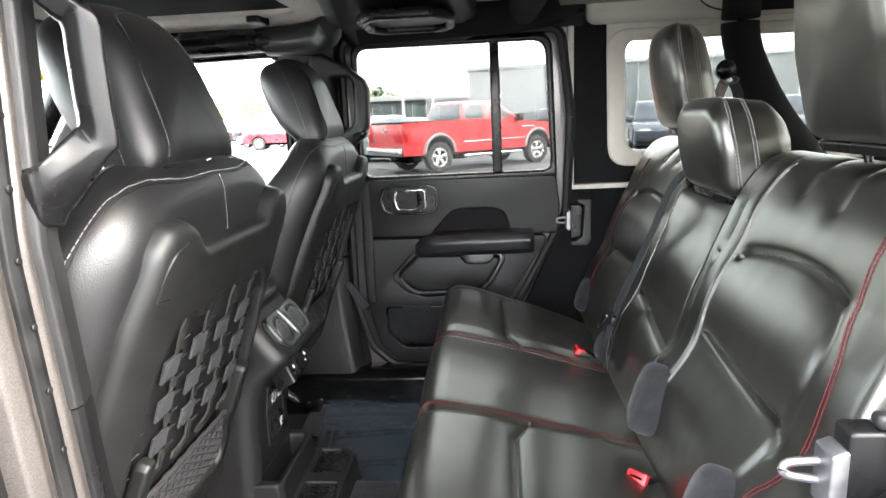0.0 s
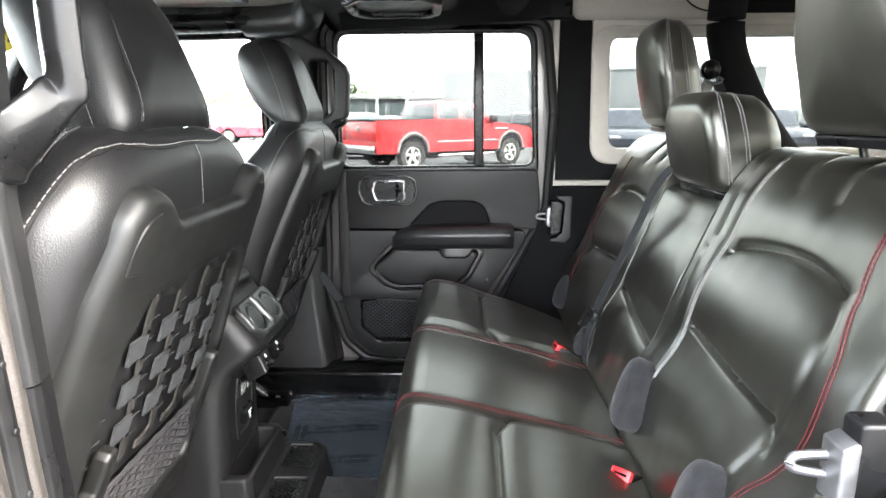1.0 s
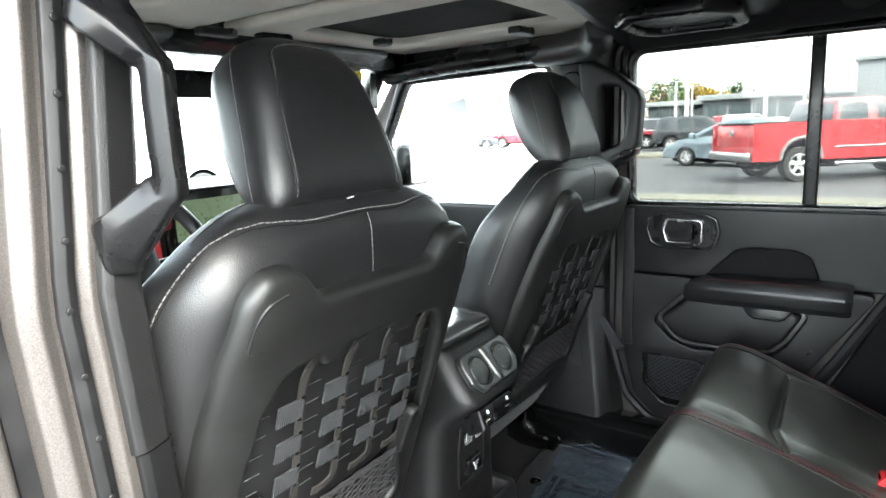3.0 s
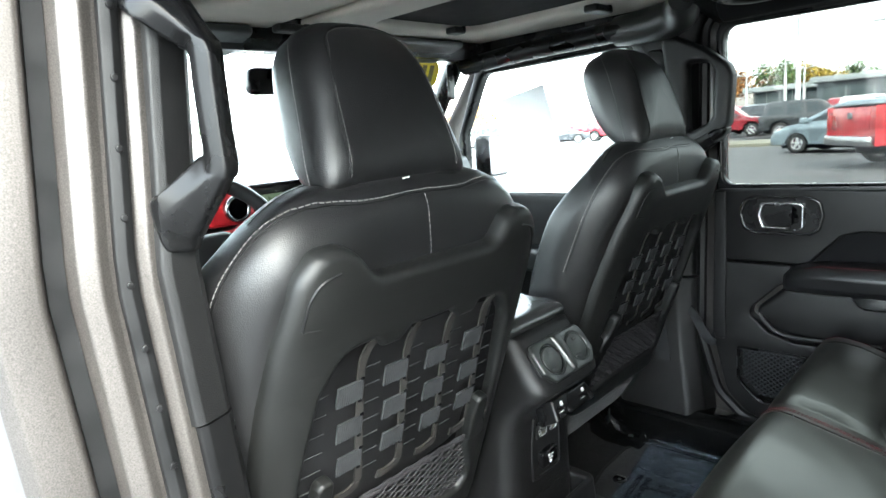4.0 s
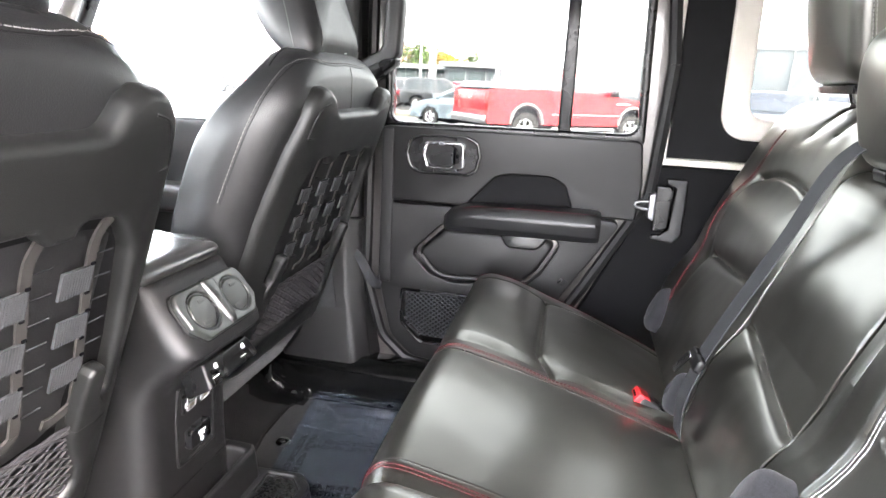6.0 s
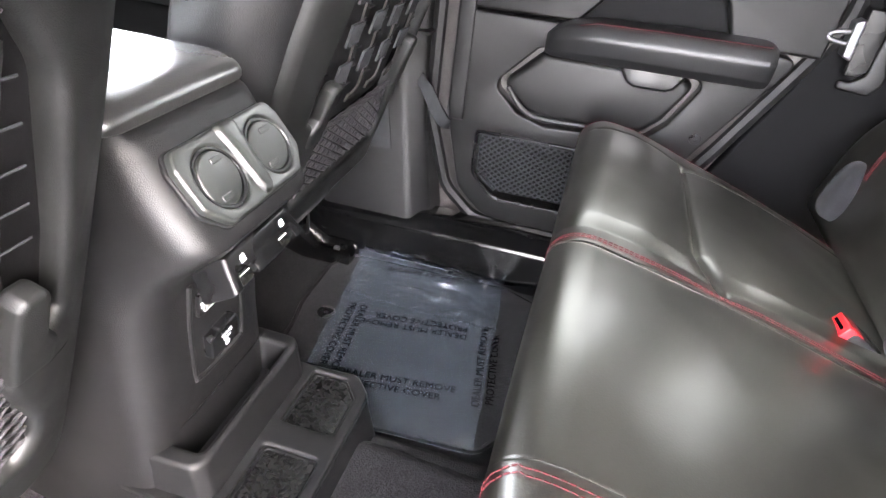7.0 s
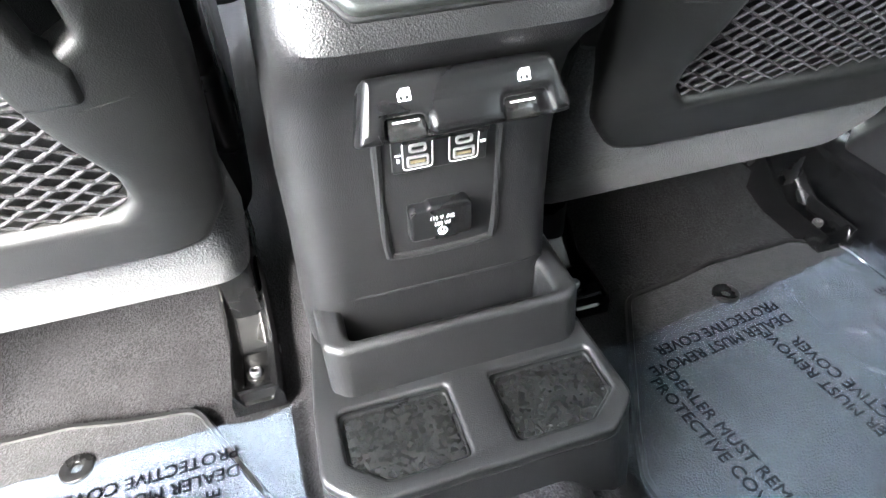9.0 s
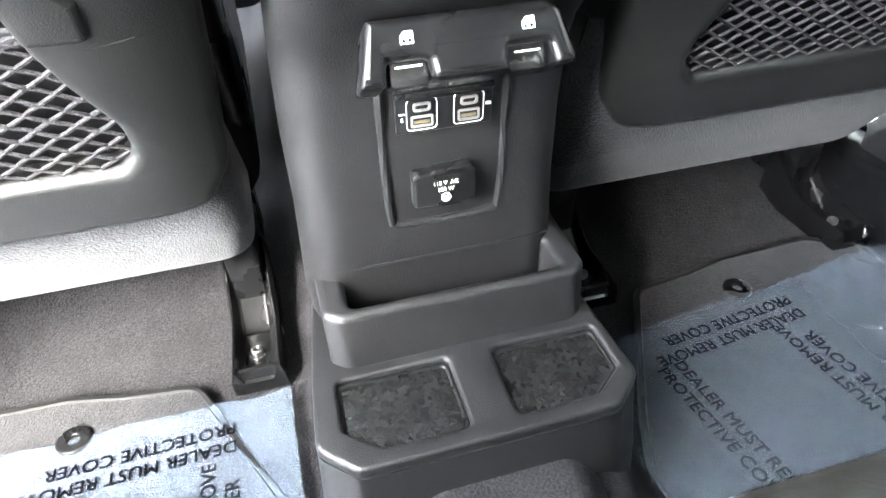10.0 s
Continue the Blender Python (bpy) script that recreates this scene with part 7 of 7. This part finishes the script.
def wheel(parent, x, y, r, w, side):
    t = part("wheel", bend(disc(r * 0.62, r, w, 32, 0.03), lambda a, b, c: (x + a, y + side * (c - w), r + b)), TYRE, parent, "black tyre on alloy rim")
    part("rim", bend(disc(r * 0.54, r * 0.64, w * 0.8, 28, 0.01), lambda a, b, c: (x + a, y + side * (c - w * 0.9), r + b)), RIM, t)
    hub = bmesh.new()
    for k in range(5):
        an = 2 * math.pi * k / 5 + 0.3
        d = Vector((math.cos(an), math.sin(an)))
        n = Vector((-d.y, d.x))
        pts = [d * r * 0.10 + n * r * 0.10, d * r * 0.58 + n * r * 0.13, d * r * 0.58 - n * r * 0.13, d * r * 0.10 - n * r * 0.10]
        join(hub, sheet([pts], 0.04, 0.008))
    join(hub, disc(0, r * 0.17, 0.05, 16, 0.01))
    part("spokes", bend(hub, lambda a, b, c: (x + a, y + side * (c - w * 0.35), r + b)), RIM, t)
    part("brake", bend(disc(0, r * 0.54, 0.03, 20), lambda a, b, c: (x + a, y + side * (c - w * 0.8), r + b)), BLACK_INK, t)


def with_arches(profile, wheels, r):
    """Adds wheel arches to the straight lower edge (last two points of the profile, front to back)."""
    (xa, za), (xb, _) = profile[-2], profile[-1]
    pts = profile[:-1]
    for x in sorted(wheels, reverse=xa > xb):
        arc = [(x + r * math.cos(a), max(za + r * math.sin(a) * 1.0, za)) for a in np.linspace(0, math.pi, 13)]
        pts += arc if xa > xb else arc[::-1]
    return pts + [profile[-1]]


def vehicle(name, label, category, paint, L, width, body, cab, wheels, r, windows, group="parked cars", extra=None, lamps=True, arch_trim=False):
    """A car along x with its nose at +x, standing on z = 0; windows are side panes on the cab."""
    t = thing(name, label, category, (0, 0, 0), group)
    sill_z = body[-1][1]
    ol = with_arches(body, wheels, r * 1.18)
    shell = sheet([rnd(ol, 0.0)], width, 0.022, 2)
    part("body", bend(shell, lambda a, b, c: (a, c - width / 2, b)), paint, t)
    part("underbody", box(min(p[0] for p in body) + 0.3, max(p[0] for p in body) - 0.3, -width / 2 + 0.12, width / 2 - 0.12, sill_z - 0.12, sill_z + 0.5, 0.02), BLACK_INK, t)
    zc, zt = min(p[1] for p in cab), max(p[1] for p in cab)
    lean = 0.16

    def C(a, b, c):
        k = max(0.0, min(1.0, (b - zc) / (zt - zc)))
        y = c - width / 2
        return (a, y * (1 - lean * k * 0.9) - math.copysign(0.035, y), b)
    part("roof", bend(sheet([rnd(cab, 0.06)], width, 0.06, 3), C), paint, t)
    for side in (0, 1):
        for wn_ in windows:
            pn = sheet([rnd(wn_, 0.05)], 0.02, 0.004)
            part("window", bend(pn, lambda a, b, c: C(a, b, width + 0.006 - c if side else -0.006 + c)), CAR_GLASS, t, "dark side window")
    # windscreen and rear window
    cs = sorted(cab, key=lambda p: -p[0])
    fr_b, fr_t = cs[0], max((p for p in cab if p[1] > zt - 0.08), key=lambda p: p[0])
    rb, rt = cs[-1], min((p for p in cab if p[1] > zt - 0.08), key=lambda p: p[0])
    for nm, (b0, t0), s in (("windscreen", (fr_b, fr_t), 1), ("rear_window", (rb, rt), -1)):
        d = Vector((t0[0] - b0[0], t0[1] - b0[1]))
        nrm = Vector((d.y, -d.x)).normalized() * (1 if s > 0 else -1)
        if nrm.x * s < 0:
            nrm = -nrm
        pl = sheet([rnd([(-width / 2 + 0.14, 0.10), (width / 2 - 0.14, 0.10), (width / 2 - 0.24, 0.90), (-width / 2 + 0.24, 0.90)], 0.06)], 0.02, 0.003)
        part(nm, bend(pl, lambda a, b, c: (b0[0] + d.x * b + nrm.x * (c - 0.004), a, b0[1] + d.y * b + nrm.y * (c - 0.004))), CAR_GLASS, t)
    for x in wheels:
        for side in (-1, 1):
            wheel(t, x, side * (width / 2 - 0.015), r, 0.24, side)
            if arch_trim:
                a0 = np.linspace(0.0, math.pi, 13)
                part("arch_trim", tube([(x + r * 1.2 * math.cos(a), side * (width / 2 - 0.01), sill_z + r * 1.2 * math.sin(a)) for a in a0], 0.05, 8), FLARE if arch_trim == "bright" else PLASTIC_SMOOTH, t)
    if lamps:
        x1, x0 = max(p[0] for p in body), min(p[0] for p in body)
        zz = zc - 0.22
        for side in (-1, 1):
            part("headlight", box(x1 - 0.20, x1 + 0.005, side * (width / 2 - 0.30) - 0.16, side * (width / 2 - 0.30) + 0.16, zz - 0.09, zz + 0.05, 0.03), CHROME, t, "clear headlight")
            part("tail_light", box(x0 - 0.008, x0 + 0.14, side * (width / 2 - 0.16) - 0.13, side * (width / 2 - 0.16) + 0.13, zz - 0.10, zz + 0.08, 0.03), TAIL, t, "red tail light")
            part("mirror", box(fr_b[0] - 0.42, fr_b[0] - 0.26, side * (width / 2 + 0.09) - 0.10, side * (width / 2 + 0.09) + 0.10, zc + 0.02, zc + 0.20, 0.03), paint if lamps != "black" else PLASTIC_SMOOTH, t)
        part("bumper", box(x1 - 0.10, x1 + 0.04, -width / 2 + 0.08, width / 2 - 0.08, sill_z + 0.02, sill_z + 0.22, 0.04), PLASTIC_SMOOTH, t)
    if extra:
        extra(t)
    return t


def pickup_extra(t):
    part("rear_bumper", box(-3.02, -2.80, -0.93, 0.93, 0.52, 0.74, 0.04), CHROME, t, "chrome rear bumper")
    part("bed_cover", box(-2.85, -0.95, -0.86, 0.86, 1.385, 1.44, 0.02), PLASTIC_SMOOTH, t, "black bed cover")
    part("tailgate", box(-2.895, -2.85, -0.76, 0.76, 0.86, 1.36, 0.02), PAINT_RED, t)
    part("gate_badge", box(-2.902, -2.89, -0.10, 0.10, 1.12, 1.26, 0.02), CHROME, t)
    for side in (-1, 1):
        part("tail_light", box(-2.90, -2.72, side * 0.90 - 0.10, side * 0.90 + 0.105, 0.86, 1.30, 0.03), TAIL, t, "red tail light")
        part("side_step", tube([(-0.9, side * 1.0, 0.42), (1.2, side * 1.0, 0.42)], 0.05, 8), CHROME, t, "chrome side step")
        part("body_moulding", box(-0.92, 1.35, side * 1.008 - 0.012, side * 1.008 + 0.012, 0.78, 0.83, 0.006), CHROME, t)
        part("door_line", box(-0.93, -0.918, side * 1.0 - 0.006, side * 1.0 + 0.006, 0.55, 1.35, 0), BLACK_INK, t)
        part("door_line", box(0.14, 0.15, side * 1.0 - 0.006, side * 1.0 + 0.006, 0.55, 1.35, 0), BLACK_INK, t)
        part("door_line", box(1.13, 1.14, side * 1.0 - 0.006, side * 1.0 + 0.006, 0.55, 1.35, 0), BLACK_INK, t)
        for xh in (-0.05, 0.35):
            part("door_handle", box(xh, xh + 0.2, side * 1.01 - 0.02, side * 1.01 + 0.02, 1.20, 1.25, 0.015), PAINT_RED, t)
        part("mirror", box(0.98, 1.14, side * 1.12 - 0.12, side * 1.12 + 0.12, 1.32, 1.55, 0.04), GLOSS_BLACK, t)
        part("badge", box(1.25, 1.75, side * 1.0 - 0.006, side * 1.006 + 0.003, 1.10, 1.17, 0.002), CHROME, t)
    part("grille", box(2.86, 2.93, -0.55, 0.55, 0.75, 1.15, 0.04), CHROME, t)
    for x in np.linspace(-2.5, -0.9, 2):
        part("frame_part", box(x, x + 0.5, -0.5, 0.5, 0.30, 0.55, 0.04), BLACK_INK, t)


def red_pickup():
    body = [(-2.88, 0.62), (-2.88, 1.38), (-0.95, 1.40), (1.10, 1.36), (1.35, 1.30), (2.55, 1.18), (2.88, 1.02), (2.90, 0.55), (-2.88, 0.55)]
    cab = [(-0.95, 1.36), (-0.80, 1.90), (-0.68, 1.94), (0.25, 1.94), (0.50, 1.88), (1.30, 1.33)]
    wins = [[(-0.83, 1.43), (-0.73, 1.82), (-0.10, 1.84), (-0.10, 1.43)], [(0.12, 1.43), (0.12, 1.84), (0.40, 1.82), (0.98, 1.43)]]
    t = vehicle("red_pickup_truck", "bright red pickup truck with black bed cover parked outside", "pickup truck", PAINT_RED, 5.8, 2.0, body, cab, (-1.72, 1.90), 0.42, wins, extra=pickup_extra, lamps=False, arch_trim="bright", group="parked vehicles")
    t.matrix_basis = pose(-0.21, 18.35, GROUND, 0, 0, 38)


red_pickup()

SEDAN_BODY = [(-2.23, 0.55), (-2.25, 0.75), (-2.05, 0.95), (1.0, 0.92), (1.9, 0.76), (2.2, 0.58), (2.2, 0.3), (-2.2, 0.3)]
SEDAN_CAB = [(-1.95, 0.90), (-1.15, 1.36), (-0.6, 1.45), (0.15, 1.43), (1.05, 0.88)]
SEDAN_WIN = [[(-1.35, 0.96), (-1.0, 1.30), (-0.45, 1.36), (-0.40, 0.96)], [(-0.32, 0.96), (-0.34, 1.36), (0.12, 1.34), (0.75, 0.95)]]
SUV_BODY = [(-2.32, 0.72), (-2.33, 1.05), (-2.2, 1.12), (1.05, 1.10), (2.05, 1.0), (2.3, 0.8), (2.3, 0.4), (-2.3, 0.4)]
SUV_CAB = [(-2.22, 1.06), (-2.0, 1.66), (-1.7, 1.76), (0.1, 1.74), (0.35, 1.68), (1.15, 1.06)]
SUV_WIN = [[(-1.98, 1.14), (-1.80, 1.60), (-1.25, 1.64), (-1.20, 1.14)], [(-1.10, 1.14), (-1.12, 1.64), (-0.42, 1.65), (-0.38, 1.14)], [(-0.28, 1.14), (-0.30, 1.64), (0.18, 1.60), (0.82, 1.14)]]
HATCH_BODY = [(-2.15, 0.45), (-2.2, 0.95), (-2.0, 1.08), (0.95, 0.98), (1.6, 0.88), (2.05, 0.68), (2.15, 0.52), (2.15, 0.28), (-2.15, 0.28)]
HATCH_CAB = [(-2.05, 1.0), (-1.75, 1.40), (-1.2, 1.54), (-0.2, 1.55), (0.2, 1.46), (1.35, 0.92)]
HATCH_WIN = [[(-1.6, 1.06), (-1.45, 1.38), (-0.55, 1.44), (-0.5, 1.04)], [(-0.4, 1.04), (-0.45, 1.44), (0.05, 1.42), (0.95, 0.98)]]

hatch = vehicle("silver_hatchback", "silver-blue compact hatchback parked on the asphalt", "car", PAINT_SILVER, 4.4, 1.77, HATCH_BODY, HATCH_CAB, (-1.35, 1.30), 0.32, HATCH_WIN)
hatch.matrix_basis = pose(-3.4, 22.3, GROUND, 0, 0, 163)


def park(make, spots):
    first = None
    for x, y, a in spots:
        if first is None:
            first = make
            first.matrix_basis = pose(x, y, GROUND, 0, 0, a)
        else:
            copy_thing(first, pose(x, y, GROUND, 0, 0, a))


park(vehicle("red_suv", "dark red sport utility car parked in the far row", "car", PAINT_DARKRED, 4.6, 1.9, SUV_BODY, SUV_CAB, (-1.4, 1.4), 0.37, SUV_WIN),
     [(-12.2, 37, 8), (-16.5, 52, 80), (-23, 44, 20), (-30, 47, 60), (-9, 52, 85)])
park(vehicle("dark_suv", "dark grey sport utility car parked in the far row", "car", PAINT_DARK, 4.6, 1.9, SUV_BODY, SUV_CAB, (-1.4, 1.4), 0.37, SUV_WIN),
     [(-7.2, 34, 15), (-12.5, 46, 75), (-3, 45, 86), (-20, 50, 70), (-38, 45, 20), (4.8, 44, 86), (-46, 38, 30)])
park(vehicle("white_suv", "white sport utility car parked in the far row", "car", PAINT_WHITE, 4.6, 1.9, SUV_BODY, SUV_CAB, (-1.4, 1.4), 0.37, SUV_WIN),
     [(-6.5, 43, 85), (-28, 36, 15), (-32, 46, 60), (-15.6, 8.6, 240), (-21, 14, 92), (0.6, 48, 88), (-48, 27, 10), (-34, 28, 40)])
park(vehicle("dark_sedan", "dark saloon car parked in the far row", "car", PAINT_DARK, 4.5, 1.8, SEDAN_BODY, SEDAN_CAB, (-1.35, 1.35), 0.32, SEDAN_WIN),
     [(-9.0, 39, 160), (-26, 41, 30), (-37, 33, 30), (-4.5, 50, 80)])
park(vehicle("silver_sedan", "silver saloon car parked in the far row", "car", PAINT_SILVER, 4.5, 1.8, SEDAN_BODY, SEDAN_CAB, (-1.35, 1.35), 0.32, SEDAN_WIN),
     [(-14.5, 41, 165), (-30, 40, 25), (-42, 36, 30), (-17.5, 5.0, 100)])
park(vehicle("blue_pickup", "dark blue utility truck parked beyond the quarter window", "car", PAINT_BLUE, 4.6, 1.95, SUV_BODY, SUV_CAB, (-1.4, 1.4), 0.40, SUV_WIN),
     [(6.2, 21.0, -100), (8.6, 21.5, -98), (11.0, 22, -96), (13.5, 22.4, -96)])


def buildings():
    b = thing("dealer_hall", "large grey clad windowless building behind the car park", "building", (8, 72, GROUND))
    part("wall", bend(sheet([[(-1.7, 0), (32, 0), (32, 6.3), (-1.7, 6.3)]], 14, 0.05), lambda a, bb, c: (a + 0.0 * c, 70 - 0.12 * a + c, GROUND + bb)), CLAD, b)
    for k in range(9):
        part("panel_joint", box(-1.7 + k * 3.6, -1.64 + k * 3.6, 69.7 - 0.12 * (-1.7 + k * 3.6), 70.2 - 0.12 * (-1.7 + k * 3.6), GROUND, GROUND + 6.3, 0), CLAD_LIGHT, b)
    part("parapet", bend(sheet([[(-1.9, 6.25), (32.2, 6.25), (32.2, 6.6), (-1.9, 6.6)]], 14.3, 0.03), lambda a, bb, c: (a, 69.85 - 0.12 * a + c, GROUND + bb)), CLAD_LIGHT, b)
    w = thing("low_shop", "low pale shop with large glass front and flat roof", "building", (-12, 92, GROUND))
    part("wall", box(-20, -1.0, 92, 104, GROUND, GROUND + 4.2, 0.05), CLAD, w)
    part("roof", box(-20.6, -0.6, 90.6, 105, GROUND + 4.0, GROUND + 4.7, 0.05), CLAD_LIGHT, w)
    for k in range(6):
        part("window", box(-19.3 + k * 3.0, -16.9 + k * 3.0, 91.93, 92.05, GROUND + 0.6, GROUND + 3.3, 0.02), SHOP_GLASS, w, "large shop window")
        part("window_frame", box(-16.9 + k * 3.0, -16.7 + k * 3.0, 91.9, 92.06, GROUND + 0.5, GROUND + 3.4, 0.02), CLAD_LIGHT, w)
    g = thing("glass_showroom", "dark glazed showroom with flat overhanging roof", "building", (-19, 100, GROUND))
    part("wall", box(-30, -19, 100, 112, GROUND, GROUND + 3.8, 0.05), SHOP_GLASS, g)
    part("roof", box(-31, -18.5, 98, 113, GROUND + 3.7, GROUND + 4.4, 0.05), CLAD_LIGHT, g)
    for k in range(7):
        part("mullion", box(-30 + k * 1.7, -29.88 + k * 1.7, 99.9, 100.1, GROUND, GROUND + 3.7, 0), CLAD_LIGHT, g)


buildings()


def light_pole(x, y, h, r):
    t = thing("light_pole", "tall pale car park light pole with twin lamps", "light pole", (x, y, GROUND), "light poles")
    part("base", box(x - 0.3, x + 0.3, y - 0.3, y + 0.3, GROUND, GROUND + 0.75, 0.04), CONCRETE, t, "round concrete pole base")
    part("shaft", tube([(x, y, GROUND + 0.7), (x, y, GROUND + h)], [r, r * 0.7], 10), POLE, t)
    for s in (-1, 1):
        part("arm", tube([(x, y, GROUND + h - 0.1), (x + s * 0.9, y, GROUND + h)], 0.05, 6), POLE, t)
        part("lamp_head", box(x + s * 0.6, x + s * 1.5, y - 0.25, y + 0.25, GROUND + h - 0.02, GROUND + h + 0.12, 0.03), POLE, t, "flat lamp head")


for x, y, h, r in ((-9.0, 38.5, 9.0, 0.14), (-17.4, 68, 5.6, 0.16), (-23.5, 76, 5.2, 0.14), (-21.0, 90, 6.0, 0.16), (-11.0, 84, 6.5, 0.16), (-4.9, 60, 8.5, 0.12), (-9.5, 72, 8.6, 0.13), (-30, 60, 8.0, 0.13)):
    light_pole(x, y, h, r)


def tree(x, y, h, w, mat, seed):
    random.seed(seed)
    t = thing("tree", ("yellow", "orange", "green")[mat] + "-leaved tree behind the car park", "tree", (x, y, GROUND), "trees")
    tr = bmesh.new()
    tube([(x, y, GROUND), (x + 0.05 * h * random.uniform(-1, 1), y, GROUND + 0.35 * h), (x, y, GROUND + 0.8 * h)], [0.035 * h, 0.024 * h, 0.006 * h], 7, bm=tr)
    tips = []
    for k in range(9):
        a, z = random.uniform(0, 6.28), random.uniform(0.3, 0.65) * h
        end = Vector((x + math.cos(a) * w * random.uniform(0.25, 0.5), y + math.sin(a) * w * random.uniform(0.25, 0.5), GROUND + z + random.uniform(0.12, 0.3) * h))
        tube([(x, y, GROUND + z), end], [0.012 * h, 0.003 * h], 5, bm=tr)
        tips.append(end)
    part("trunk", tr, BARK, t)
    cr = bmesh.new()
    blobs = [(Vector((x, y, GROUND + h * 0.66)), w * 0.42)] + [(p, w * random.uniform(0.16, 0.28)) for p in tips]
    for c, r in blobs:
        for _ in range(130):
            d = Vector((random.gauss(0, 1), random.gauss(0, 1), random.gauss(0, 1))).normalized() * r * random.uniform(0.45, 1.0)
            p = c + d
            s = random.uniform(0.02, 0.045) * h
            n = Vector((random.gauss(0, 1), random.gauss(0, 1), random.gauss(0, 1))).normalized()
            u = n.orthogonal().normalized()
            v = n.cross(u)
            cr.faces.new([cr.verts.new(p + u * s * a + v * s * b) for a, b in ((-1, 0), (0, -0.6), (1, 0), (0, 0.6))])
    part("crown", cr, LEAF[mat], t)


for i, (x, y, h, w, m) in enumerate(((-38, 108, 7.2, 9, 1), (-33, 112, 7.6, 9, 1), (-29.5, 106, 7.8, 7, 2), (-26, 116, 7.5, 8, 0), (-23, 110, 6.8, 6, 0), (-19.6, 118, 7.4, 6, 2), (-15.5, 122, 6.8, 6, 0), (-44, 104, 6.5, 9, 0), (-11, 120, 6.6, 5, 2), (-60, 70, 6, 7, 1), (-72, 88, 6.5, 8, 0), (-66, 100, 6, 7, 2), (-80, 60, 6, 6, 1), (-52, 110, 6, 8, 0), (-95, 40, 7, 8, 2), (-100, 25, 7, 8, 0))):
    tree(x, y, h, w, m, i + 3)


def hills():
    bm = bmesh.new()
    rows = []
    for j, (dist, k) in enumerate(((1500, 0.0), (1750, 0.45), (2050, 0.8), (2400, 1.0), (2600, 0.2))):
        row = []
        for i in range(161):
            a = radians(-75 + i)
            hgt = 62 + 42 * noise.noise((i * 0.06, 3.0, 0)) + 22 * noise.noise((i * 0.21, 7.0, 0)) + 8 * noise.noise((i * 0.7, j * 2.0, 0))
            row.append(bm.verts.new((dist * math.sin(a), dist * math.cos(a), GROUND + k * max(hgt, 8))))
        rows.append(row)
    for a, b in zip(rows, rows[1:]):
        for i in range(160):
            bm.faces.new((a[i], a[i + 1], b[i + 1], b[i]))
    bmesh.ops.recalc_face_normals(bm, faces=bm.faces)
    solid("hills", bm, HILL, "dry brown hills on the horizon", "hills", kind="stuff")


hills()
